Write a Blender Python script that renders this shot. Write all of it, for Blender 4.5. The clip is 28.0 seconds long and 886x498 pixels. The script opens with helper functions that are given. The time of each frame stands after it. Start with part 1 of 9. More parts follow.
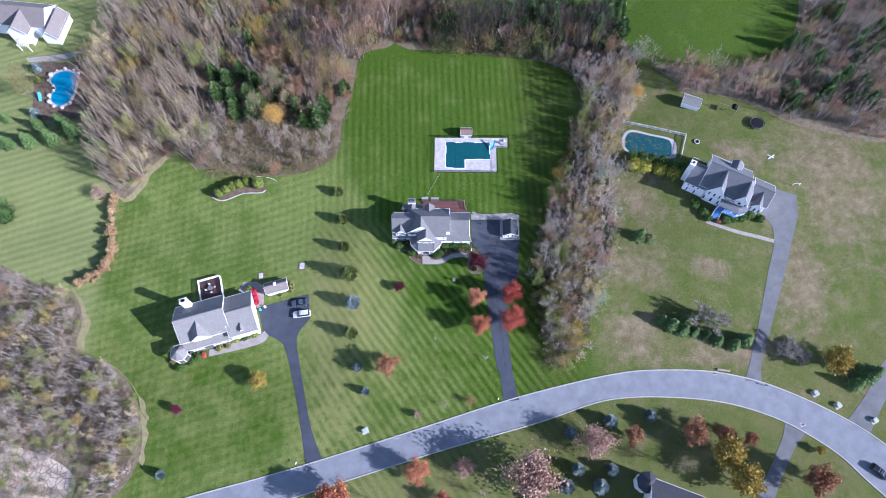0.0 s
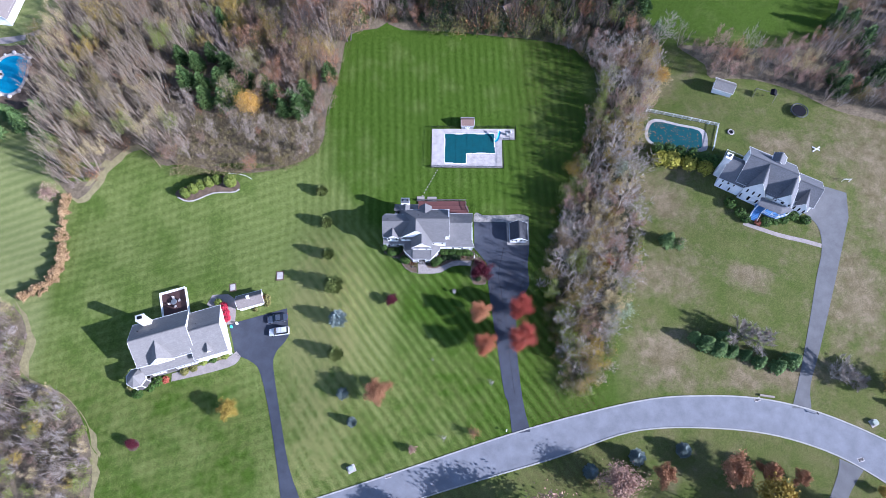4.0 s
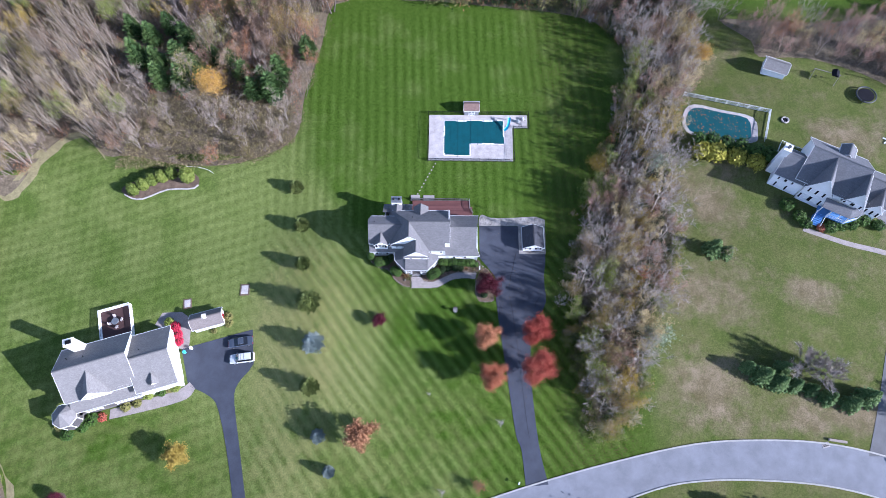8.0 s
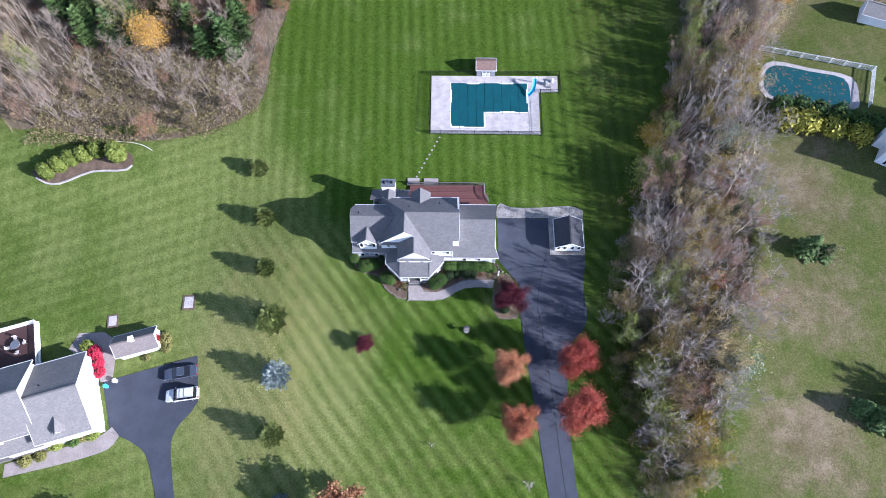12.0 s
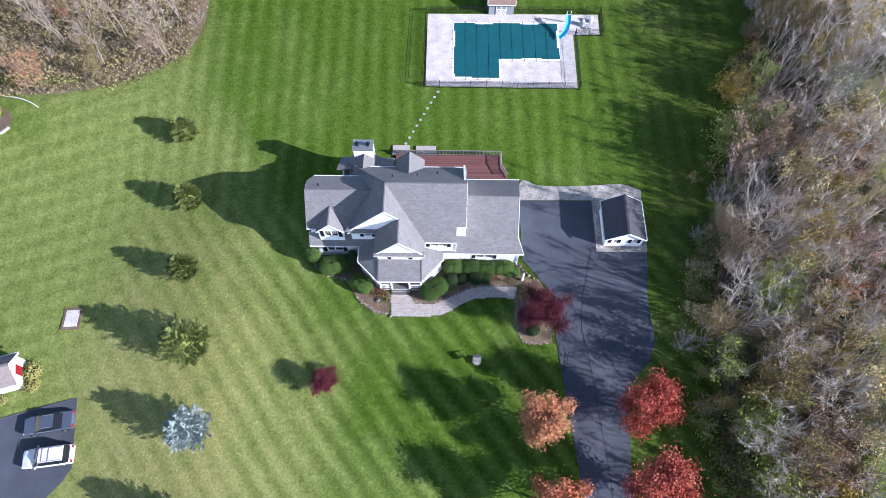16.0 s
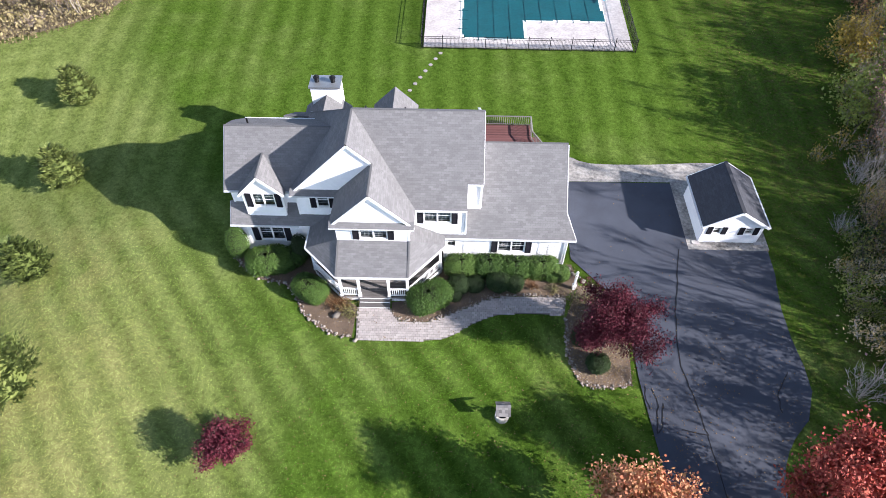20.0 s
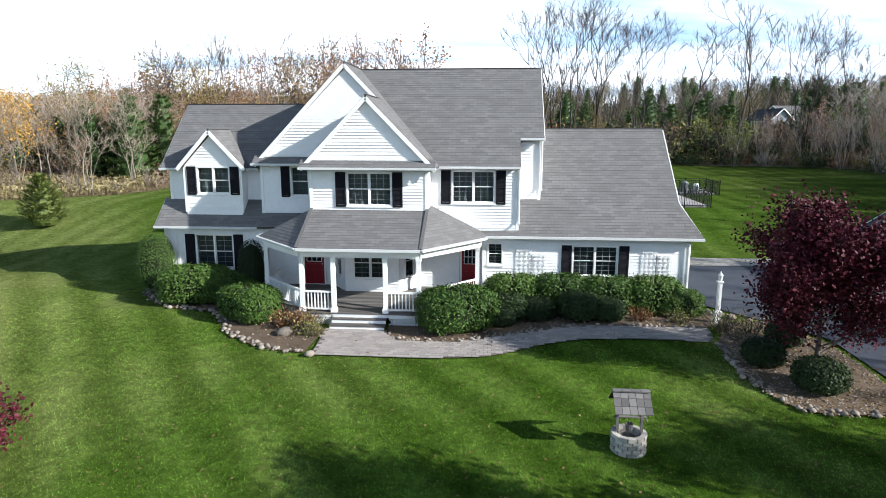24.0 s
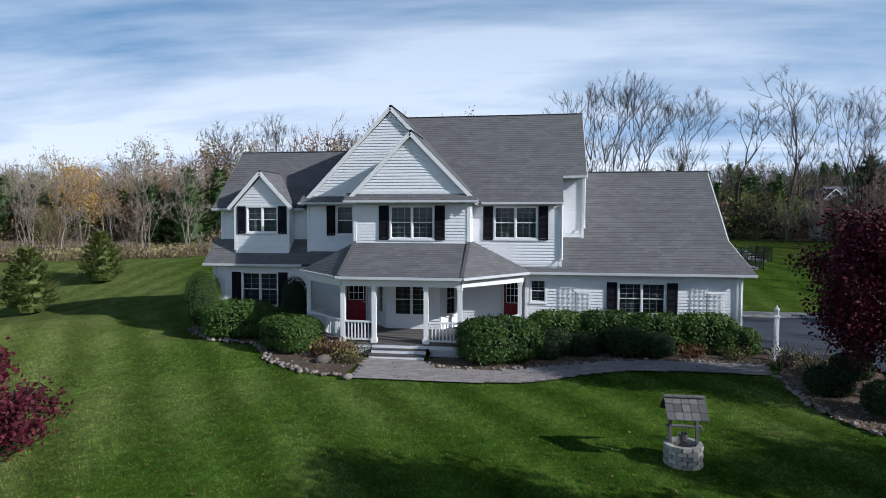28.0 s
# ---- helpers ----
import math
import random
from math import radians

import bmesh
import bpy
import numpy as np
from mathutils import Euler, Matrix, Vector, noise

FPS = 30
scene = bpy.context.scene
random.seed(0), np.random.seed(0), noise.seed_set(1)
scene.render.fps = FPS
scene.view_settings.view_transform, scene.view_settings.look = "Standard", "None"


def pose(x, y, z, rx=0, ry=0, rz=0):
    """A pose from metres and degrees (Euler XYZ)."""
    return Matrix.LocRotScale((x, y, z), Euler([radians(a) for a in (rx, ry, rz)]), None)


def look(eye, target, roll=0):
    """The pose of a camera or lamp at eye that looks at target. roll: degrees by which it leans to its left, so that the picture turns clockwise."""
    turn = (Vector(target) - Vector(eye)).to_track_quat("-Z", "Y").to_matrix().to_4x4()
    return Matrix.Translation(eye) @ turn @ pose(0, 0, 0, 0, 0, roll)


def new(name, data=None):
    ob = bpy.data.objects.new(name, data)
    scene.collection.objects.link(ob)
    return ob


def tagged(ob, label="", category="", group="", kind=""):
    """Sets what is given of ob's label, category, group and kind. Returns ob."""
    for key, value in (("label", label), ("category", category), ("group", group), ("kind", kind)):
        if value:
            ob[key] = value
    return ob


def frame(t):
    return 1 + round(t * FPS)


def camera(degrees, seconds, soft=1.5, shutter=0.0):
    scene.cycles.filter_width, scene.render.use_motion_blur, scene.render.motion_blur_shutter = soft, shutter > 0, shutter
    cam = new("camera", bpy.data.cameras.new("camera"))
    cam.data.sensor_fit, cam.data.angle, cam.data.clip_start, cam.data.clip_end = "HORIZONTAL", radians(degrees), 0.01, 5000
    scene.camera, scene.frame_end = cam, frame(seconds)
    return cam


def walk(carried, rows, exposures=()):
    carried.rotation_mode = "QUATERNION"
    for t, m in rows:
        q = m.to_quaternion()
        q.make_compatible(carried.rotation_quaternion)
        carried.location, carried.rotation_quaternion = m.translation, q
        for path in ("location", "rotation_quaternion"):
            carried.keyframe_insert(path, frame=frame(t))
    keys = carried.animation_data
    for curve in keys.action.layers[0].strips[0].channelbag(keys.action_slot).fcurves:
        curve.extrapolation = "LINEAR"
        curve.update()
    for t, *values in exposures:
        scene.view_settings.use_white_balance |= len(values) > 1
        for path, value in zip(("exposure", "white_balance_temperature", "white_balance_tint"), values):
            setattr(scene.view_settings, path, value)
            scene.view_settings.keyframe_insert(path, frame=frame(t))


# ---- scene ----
# the camera: seconds, place in metres, tilt, roll, heading in degrees
cam = camera(70.9, 28.0, soft=0.6)
PATH = [
    (0.0, 6.56, -67.47, 158.65, 23.55, 0.10, 0.55),
    (0.5, 6.56, -66.13, 156.27, 23.49, 0.05, 0.62),
    (1.0, 6.58, -64.77, 153.89, 23.54, 0.00, 0.65),
    (1.5, 6.62, -63.44, 151.54, 23.52, 0.03, 0.65),
    (2.0, 6.69, -62.13, 149.20, 23.49, 0.07, 0.59),
    (2.5, 6.75, -60.83, 146.85, 23.44, 0.17, 0.46),
    (3.0, 6.80, -59.50, 144.41, 23.39, 0.20, 0.44),
    (3.5, 6.83, -58.10, 141.82, 23.37, 0.21, 0.39),
    (5.5, 6.85, -52.15, 130.69, 23.46, 0.11, 0.41),
    (6.0, 6.83, -50.66, 127.84, 23.45, 0.05, 0.50),
    (6.5, 6.77, -49.21, 125.00, 23.42, -0.05, 0.55),
    (7.0, 6.69, -47.79, 122.16, 23.42, -0.07, 0.54),
    (7.5, 6.61, -46.34, 119.22, 23.45, 0.01, 0.50),
    (8.0, 6.51, -44.82, 116.13, 23.45, -0.07, 0.55),
    (8.5, 6.40, -43.23, 112.83, 23.45, -0.16, 0.68),
    (9.0, 6.29, -41.62, 109.45, 23.40, -0.20, 0.73),
    (9.5, 6.19, -40.03, 106.05, 23.34, -0.15, 0.70),
    (10.0, 6.10, -38.47, 102.64, 23.27, -0.17, 0.72),
    (10.5, 6.01, -36.92, 99.21, 23.18, -0.01, 0.71),
    (11.0, 5.90, -35.38, 95.74, 23.10, -0.05, 0.72),
    (11.5, 5.80, -33.80, 92.17, 23.05, 0.05, 0.66),
    (12.0, 5.70, -32.23, 88.49, 23.07, 0.13, 0.58),
    (12.5, 5.60, -30.75, 84.77, 23.17, 0.02, 0.56),
    (14.5, 5.49, -25.70, 70.14, 23.74, -0.22, 0.70),
    (15.0, 5.49, -24.94, 66.70, 23.40, -0.27, 0.88),
    (15.5, 5.54, -24.46, 63.30, 23.65, -0.08, 0.77),
    (16.0, 5.59, -24.13, 59.92, 25.71, -0.00, 0.75),
    (16.5, 5.64, -23.88, 56.53, 26.57, 0.03, 0.77),
    (17.0, 5.68, -23.63, 53.14, 27.55, 0.09, 0.83),
    (17.5, 5.69, -23.33, 49.71, 28.50, 0.06, 0.84),
    (18.0, 5.65, -23.03, 46.32, 30.11, 0.01, 0.86),
    (18.5, 5.61, -22.75, 42.96, 32.02, -0.09, 0.88),
    (19.0, 5.59, -22.51, 39.58, 33.83, -0.17, 0.96),
    (19.5, 5.63, -22.23, 36.15, 35.87, -0.11, 0.90),
    (20.0, 5.69, -21.92, 32.70, 38.65, -0.13, 1.46),
    (20.5, 5.72, -21.65, 29.29, 41.48, -0.01, 2.68),
    (21.0, 5.68, -21.46, 25.88, 44.62, 0.13, 3.66),
    (21.5, 5.62, -21.30, 22.50, 49.63, 0.14, 3.71),
    (23.5, 5.56, -20.79, 9.05, 74.41, -0.15, 4.62),
    (24.0, 5.55, -20.75, 6.71, 79.26, -0.04, 4.65),
    (24.5, 5.58, -20.73, 5.57, 82.56, -0.10, 5.28),
    (25.0, 5.62, -20.79, 5.02, 84.94, -0.04, 6.29),
    (25.5, 5.63, -20.89, 4.72, 87.05, -0.05, 7.29),
    (26.0, 5.66, -20.95, 4.55, 87.48, -0.02, 7.74),
    (26.5, 5.70, -20.93, 4.55, 87.52, -0.03, 8.11),
    (27.0, 5.70, -20.90, 4.59, 87.49, -0.09, 8.39),
    (27.5, 5.68, -20.89, 4.65, 87.43, -0.10, 8.56),
    (28.0, 5.64, -20.88, 4.69, 87.38, -0.11, 8.71),
]
EXPOSURES = [(0,1.13,5120,21),(9,1.13,5200,21),(15,1.30,5450,18.5),(19,1.46,5800,16),(21.5,1.44,6150,14),(23.5,1.02,6000,8),(25,.60,5940,6),(25.6,.32,5820,7.5),(26.2,-0.02,5680,9.5),(28,-0.11,5600,9.5)]
walk(cam, [(t, pose(x, y, z, rx, ry, rz)) for t, x, y, z, rx, ry, rz in PATH], EXPOSURES)

# ---- world and light ----
SUN_ELEVATION, SUN_FROM = 26.2, (0.942, -0.335)
world = bpy.data.worlds.new("sky")
scene.world = world
world.use_nodes = True
wn, wl = world.node_tree.nodes, world.node_tree.links
wn.clear()
w_sky = wn.new("ShaderNodeTexSky")
w_sky.sky_type = "NISHITA"
w_sky.sun_disc = False
w_sky.sun_elevation = radians(SUN_ELEVATION)
w_sky.sun_rotation = math.atan2(SUN_FROM[0], SUN_FROM[1])
w_coord = wn.new("ShaderNodeTexCoord")
w_xyz = wn.new("ShaderNodeSeparateXYZ")
wl.new(w_coord.outputs["Generated"], w_xyz.inputs["Vector"])


def w_math(op, a, b):
    n = wn.new("ShaderNodeMath")
    n.operation = op
    for s, v in ((0, a), (1, b)):
        if isinstance(v, bpy.types.NodeSocket):
            wl.new(v, n.inputs[s])
        else:
            n.inputs[s].default_value = v
    return n.outputs[0]


# streaks of high cloud on a flat layer: thin overhead, closing up towards the horizon
w_up = w_math("MAXIMUM", w_xyz.outputs["Z"], 0.0)
w_far = w_math("ADD", w_up, 0.07)
w_flat = wn.new("ShaderNodeCombineXYZ")
wl.new(w_math("DIVIDE", w_math("ADD", w_xyz.outputs["X"], w_math("MULTIPLY", w_xyz.outputs["Y"], 0.35)), w_math("MULTIPLY", w_far, 2.6)), w_flat.inputs["X"])
wl.new(w_math("DIVIDE", w_xyz.outputs["Y"], w_far), w_flat.inputs["Y"])
w_noise = wn.new("ShaderNodeTexNoise")
w_noise.inputs["Scale"].default_value = 0.42
w_noise.inputs["Detail"].default_value = 6.0
w_noise.inputs["Roughness"].default_value = 0.58
w_noise.inputs["Distortion"].default_value = 0.35
wl.new(w_flat.outputs["Vector"], w_noise.inputs["Vector"])
w_ramp = wn.new("ShaderNodeValToRGB")
w_ramp.color_ramp.elements[0].position = 0.44
w_ramp.color_ramp.elements[1].position = 0.585
w_veil = w_math("POWER", w_math("SUBTRACT", 1.0, w_up), 2.2)
wl.new(w_math("ADD", w_noise.outputs["Fac"], w_math("MULTIPLY", w_math("SUBTRACT", w_veil, 0.45), 0.16)), w_ramp.inputs["Fac"])
w_cover = w_math("MULTIPLY", w_ramp.outputs["Color"], w_math("ADD", w_math("MULTIPLY", w_veil, 0.85), 0.22))


def w_blend(fac, a, b):
    n = wn.new("ShaderNodeMix")
    n.data_type = "RGBA"
    for s, v in ((0, fac), (6, a), (7, b)):
        if isinstance(v, bpy.types.NodeSocket):
            wl.new(v, n.inputs[s])
        else:
            n.inputs[s].default_value = v
    return n.outputs[2]


w_blue = w_blend(w_math("POWER", w_math("SUBTRACT", 1.0, w_up), 1.9), w_sky.outputs["Color"], (3.1, 8.0, 14.2, 1))
w_haze = w_blend(w_math("POWER", w_veil, 3.2), w_blue, (14.5, 15.6, 17.0, 1))
w_back = wn.new("ShaderNodeBackground")
w_back.inputs["Strength"].default_value = 0.050
w_out = wn.new("ShaderNodeOutputWorld")
wl.new(w_blend(w_cover, w_haze, (20.0, 20.4, 21.0, 1)), w_back.inputs["Color"])
wl.new(w_back.outputs["Background"], w_out.inputs["Surface"])

sun_data = bpy.data.lights.new("sun", "SUN")
sun_data.energy = 5.0
sun_data.angle = radians(0.6)
sun_data.color = (1.0, 0.93, 0.83)
sun = new("sun", sun_data)
c_el = math.cos(radians(SUN_ELEVATION))
sun.matrix_world = look((60 * SUN_FROM[0], 60 * SUN_FROM[1], 60 * math.tan(radians(SUN_ELEVATION))), (0, 0, 0))


# ---- materials ----
def tone(c, k):
    return (min(1, c[0] * k), min(1, c[1] * k), min(1, c[2] * k), 1)


class Nodes:
    """A short way to write node materials."""

    def __init__(self, name, rough=0.7, metal=0.0, spec=0.3):
        self.mat = bpy.data.materials.new(name)
        self.mat.use_nodes = True
        self.t = self.mat.node_tree
        self.bsdf = self.t.nodes["Principled BSDF"]
        self.bsdf.inputs["Roughness"].default_value = rough
        self.bsdf.inputs["Metallic"].default_value = metal
        self.bsdf.inputs["Specular IOR Level"].default_value = spec

    def add(self, kind, links=None, **values):
        n = self.t.nodes.new(kind)
        for k, v in values.items():
            n.inputs[k.replace("_", " ")].default_value = v
        for k, v in (links or {}).items():
            self.t.links.new(v, n.inputs[k])
        return n

    def position(self):
        return self.add("ShaderNodeNewGeometry").outputs["Position"]

    def local(self):
        return self.add("ShaderNodeTexCoord").outputs["Object"]

    def noise(self, vec, scale, detail=4.0, rough=0.55):
        return self.add("ShaderNodeTexNoise", {"Vector": vec}, Scale=scale, Detail=detail, Roughness=rough).outputs["Fac"]

    def ramp(self, fac, stops):
        n = self.add("ShaderNodeValToRGB", {"Fac": fac})
        e = n.color_ramp.elements
        e[0].position, e[0].color = stops[0][0], stops[0][1]
        e[1].position, e[1].color = stops[-1][0], stops[-1][1]
        for p, c in stops[1:-1]:
            q = e.new(p)
            q.color = c
        return n.outputs["Color"]

    def mix(self, fac, a, b, blend="MIX"):
        n = self.t.nodes.new("ShaderNodeMix")
        n.data_type, n.blend_type = "RGBA", blend
        for s, v in ((0, fac), (6, a), (7, b)):
            if isinstance(v, bpy.types.NodeSocket):
                self.t.links.new(v, n.inputs[s])
            else:
                n.inputs[s].default_value = v
        return n.outputs[2]

    def math(self, op, a, b=0.0):
        n = self.t.nodes.new("ShaderNodeMath")
        n.operation = op
        for s, v in ((0, a), (1, b)):
            if isinstance(v, bpy.types.NodeSocket):
                self.t.links.new(v, n.inputs[s])
            else:
                n.inputs[s].default_value = v
        return n.outputs[0]

    def bump(self, height, strength=0.4, distance=0.02):
        n = self.add("ShaderNodeBump", {"Height": height}, Strength=strength, Distance=distance)
        self.t.links.new(n.outputs["Normal"], self.bsdf.inputs["Normal"])

    def done(self, color):
        if isinstance(color, bpy.types.NodeSocket):
            self.t.links.new(color, self.bsdf.inputs["Base Color"])
        else:
            self.bsdf.inputs["Base Color"].default_value = color
        return self.mat


def plain(name, c, rough=0.6, metal=0.0, grain=18.0, vary=0.25, bump=0.15, spec=0.3, island=False):
    """A surface of one colour with stains, fine grain and wear."""
    m = Nodes(name, rough, metal, spec)
    p = m.position()
    big = m.noise(p, 0.9, 3)
    fine = m.noise(p, grain, 5)
    f = m.math("ADD", m.math("MULTIPLY", big, 0.5), m.math("MULTIPLY", fine, 0.5))
    col = m.ramp(f, [(0.3, tone(c, 1 - vary)), (0.7, tone(c, 1 + vary))])
    if island:
        r = m.add("ShaderNodeNewGeometry").outputs["Random Per Island"]
        r = m.math("FRACT", m.math("ADD", r, m.add("ShaderNodeObjectInfo").outputs["Random"]))
        col = m.mix(0.55, col, m.ramp(r, [(0.0, tone(c, 1 - 2.0 * vary)), (1.0, tone(c, 1 + 1.6 * vary))]))
    m.bump(fine, bump, 0.01)
    return m.done(col)


def foliage(name, colours, rough=0.6, wood=False):
    """Leaves or twigs: a colour drawn leaf by leaf and tree by tree."""
    m = Nodes(name, rough, 0.0, 0.2)
    r = m.add("ShaderNodeNewGeometry").outputs["Random Per Island"]
    o = m.add("ShaderNodeObjectInfo").outputs["Random"]
    clump = m.noise(m.position(), 0.55, 2)
    f = m.math("ADD", m.math("MULTIPLY", r, 0.45), m.math("MULTIPLY", clump, 0.3))
    f = m.math("ADD", f, m.math("MULTIPLY", o, 0.3))
    n = len(colours)
    col = m.ramp(f, [(0.1 + 0.8 * i / (n - 1), (*c, 1)) for i, c in enumerate(colours)])
    if not wood:
        m.bsdf.inputs["Subsurface Weight"].default_value = 0.0
    return m.done(col)


def shingles(name, c, course=0.145):
    m = Nodes(name, 0.92, 0.0, 0.15)
    uv = m.add("ShaderNodeTexCoord").outputs["UV"]
    b = m.add("ShaderNodeTexBrick", {"Vector": uv}, Scale=1.0, Mortar_Size=0.006, Mortar_Smooth=0.3, Bias=0.0, Brick_Width=0.31, Row_Height=course)
    b.inputs["Color1"].default_value = tone(c, 0.80)
    b.inputs["Color2"].default_value = tone(c, 1.20)
    b.inputs["Mortar"].default_value = tone(c, 0.60)
    p = m.position()
    grain = m.noise(p, 60, 3)
    stain = m.noise(p, 0.7, 5, 0.65)
    col = m.mix(m.ramp(stain, [(0.40, (0, 0, 0, 1)), (0.66, (0.5, 0.5, 0.5, 1))]), b.outputs["Color"], tone(c, 0.66))
    col = m.mix(0.35, col, m.ramp(grain, [(0.3, tone(c, 0.6)), (0.7, tone(c, 1.4))]))
    m.bump(grain, 0.25, 0.01)
    return m.done(col)


def lawn_material():
    m = Nodes("lawn_grass", 0.95, 0.0, 0.0)
    p = m.position()
    xyz = m.add("ShaderNodeSeparateXYZ", {"Vector": p})
    x, y = xyz.outputs["X"], xyz.outputs["Y"]
    wob = m.noise(p, 0.06, 2)
    # mowing bands: straight runs, diagonal before the house, lengthwise behind it
    def bands(dx, dy, width, bend):
        s = m.math("ADD", m.math("MULTIPLY", x, dx), m.math("MULTIPLY", y, dy))
        s = m.math("ADD", s, m.math("MULTIPLY", wob, bend))
        s = m.math("SINE", m.math("MULTIPLY", s, math.pi / width))
        n = m.add("ShaderNodeMapRange", {"Value": s}, From_Min=-0.97, From_Max=0.97)
        return n.outputs["Result"]
    diagonal = bands(0.80, 0.60, 1.0, 1.4)
    length = bands(1.0, 0.04, 1.05, 1.2)
    cross = bands(-0.33, 0.94, 1.1, 1.2)
    def side(v, a, b):
        n = m.add("ShaderNodeMapRange", {"Value": v}, From_Min=a, From_Max=b)
        n.interpolation_type = "SMOOTHSTEP"
        return n.outputs["Result"]
    back = side(y, 4.0, 13.0)
    left = m.math("SUBTRACT", 1.0, side(x, -36.0, -24.0))
    length = m.mix(m.math("ADD", m.math("MULTIPLY", m.noise(p, 0.3, 3), 0.5), 0.15), length, (0.5, 0.5, 0.5, 1))
    f = m.mix(back, diagonal, length)
    f = m.mix(left, f, m.mix(0.5, cross, length))
    # the bands fade where the turf is uneven
    patchy = m.noise(p, 0.22, 4, 0.6)
    fade = side(patchy, 0.25, 0.57)
    fade = m.math("MULTIPLY", fade, m.math("SUBTRACT", 1.0, m.math("MULTIPLY", m.math("MAXIMUM", side(x, 38.0, 44.0), side(y, 62.0, 70.0)), 0.93)))
    fade = m.math("MULTIPLY", fade, m.math("SUBTRACT", 1.0, m.math("MULTIPLY", left, 0.15)))
    f = m.mix(fade, (0.5, 0.5, 0.5, 1), f)
    blotch = m.noise(p, 0.11, 5, 0.6)
    fine = m.noise(p, 9.0, 6, 0.7)
    tuft = m.noise(p, 1.6, 5, 0.65)
    green = m.ramp(f, [(0.0, (0.045, 0.085, 0.010, 1)), (1.0, (0.098, 0.161, 0.025, 1))])
    pale = m.ramp(f, [(0.0, (0.122, 0.160, 0.038, 1)), (1.0, (0.212, 0.250, 0.080, 1))])
    # paler turf on the open slope to the west, greener by the driveway
    slope = m.math("SUBTRACT", 1.0, side(m.math("ADD", x, m.math("MULTIPLY", y, 0.5)), -26.0, 2.0))
    slope = m.math("MULTIPLY", slope, m.math("ADD", m.math("MULTIPLY", side(x, -48.0, -30.0), 0.5), 0.5))
    slope = m.math("MULTIPLY", slope, m.math("ADD", m.math("MULTIPLY", side(y, -34.0, -16.0), 0.65), 0.35))
    paleness = m.math("ADD", m.math("MULTIPLY", blotch, 0.8), m.math("MULTIPLY", slope, 0.44))
    col = m.mix(m.ramp(paleness, [(0.42, (0, 0, 0, 1)), (0.70, (0.95, 0.95, 0.95, 1))]), green, pale)
    clump = m.ramp(tuft, [(0.34, (0.60, 0.65, 0.58, 1)), (0.66, (1.24, 1.19, 1.19, 1))])
    col = m.mix(0.55, col, clump, "MULTIPLY")
    # paler, straw-tinged turf beyond the hedge
    outer = m.math("MULTIPLY", m.math("SUBTRACT", 1.0, side(x, -92.0, -86.0)), m.math("ADD", m.math("MULTIPLY", cross, 0.22), 0.42))
    col = m.mix(outer, col, (0.30, 0.315, 0.135, 1))
    # the eastern lot lies dry and unmown, with worn earth
    def blob(cx, cy, rx, ry):
        dx, dy = m.math("DIVIDE", m.math("SUBTRACT", x, cx), rx), m.math("DIVIDE", m.math("SUBTRACT", y, cy), ry)
        d = m.math("SQRT", m.math("ADD", m.math("MULTIPLY", dx, dx), m.math("MULTIPLY", dy, dy)))
        return m.math("SUBTRACT", 1.0, side(d, 0.0, 1.5))
    earth = blob(78.0, -3.0, 6.0, 4.0)
    for spot in ((58.0, -4.0, 9.0, 7.0), (57.0, -22.0, 13.0, 8.0), (60.0, 17.0, 8.0, 10.0), (118.0, 22.0, 17.0, 24.0), (104.0, -8.0, 9.0, 18.0), (92.0, 30.0, 12.0, 6.0), (62.0, 50.0, 6.0, 6.0), (82.0, -26.0, 16.0, 4.0)):
        earth = m.math("MAXIMUM", earth, m.math("MULTIPLY", blob(*spot), 0.85))
    thin = m.math("ADD", m.math("MULTIPLY", m.noise(p, 0.13, 8, 0.78), 1.25), m.math("MULTIPLY", earth, 0.36))
    field = m.math("SUBTRACT", 1.0, m.math("MULTIPLY", side(y, 60.0, 68.0), 0.9))
    dry_mask = m.math("MULTIPLY", m.math("MULTIPLY", side(x, 42.0, 52.0), side(thin, 0.60, 0.96)), field)
    dry = m.ramp(m.noise(p, 0.4, 7, 0.62), [(0.3, (0.140, 0.120, 0.058, 1)), (0.7, (0.285, 0.228, 0.150, 1))])
    verge = m.math("SUBTRACT", 1.0, side(m.math("SUBTRACT", y, m.math("MULTIPLY", x, 0.31)), -56.0, -51.0))
    dull = m.math("MULTIPLY", m.math("MAXIMUM", side(x, 42.0, 50.0), m.math("MULTIPLY", verge, 1.2)), m.math("MULTIPLY", field, m.ramp(m.noise(p, 0.2, 6, 0.7), [(0.3, (0.2, 0.2, 0.2, 1)), (0.7, (0.72, 0.72, 0.72, 1))])))
    col = m.mix(dull, col, (0.175, 0.160, 0.070, 1))
    col = m.mix(dry_mask, col, dry)
    worn = m.math("MULTIPLY", m.math("MAXIMUM", m.math("MULTIPLY", side(y, -14.0, -30.0), m.math("SUBTRACT", 0.4, m.math("MULTIPLY", side(x, 2.0, 30.0), 0.4))), m.math("MULTIPLY", m.math("SUBTRACT", 1.0, side(x, -18.0, -11.0)), m.math("MULTIPLY", side(x, -34.0, -26.0), m.math("SUBTRACT", 1.0, side(y, 2.0, 12.0))))), side(m.noise(p, 0.35, 5, 0.65), 0.36, 0.64))
    col = m.mix(m.math("MULTIPLY", worn, 0.58), col, (0.275, 0.262, 0.098, 1))
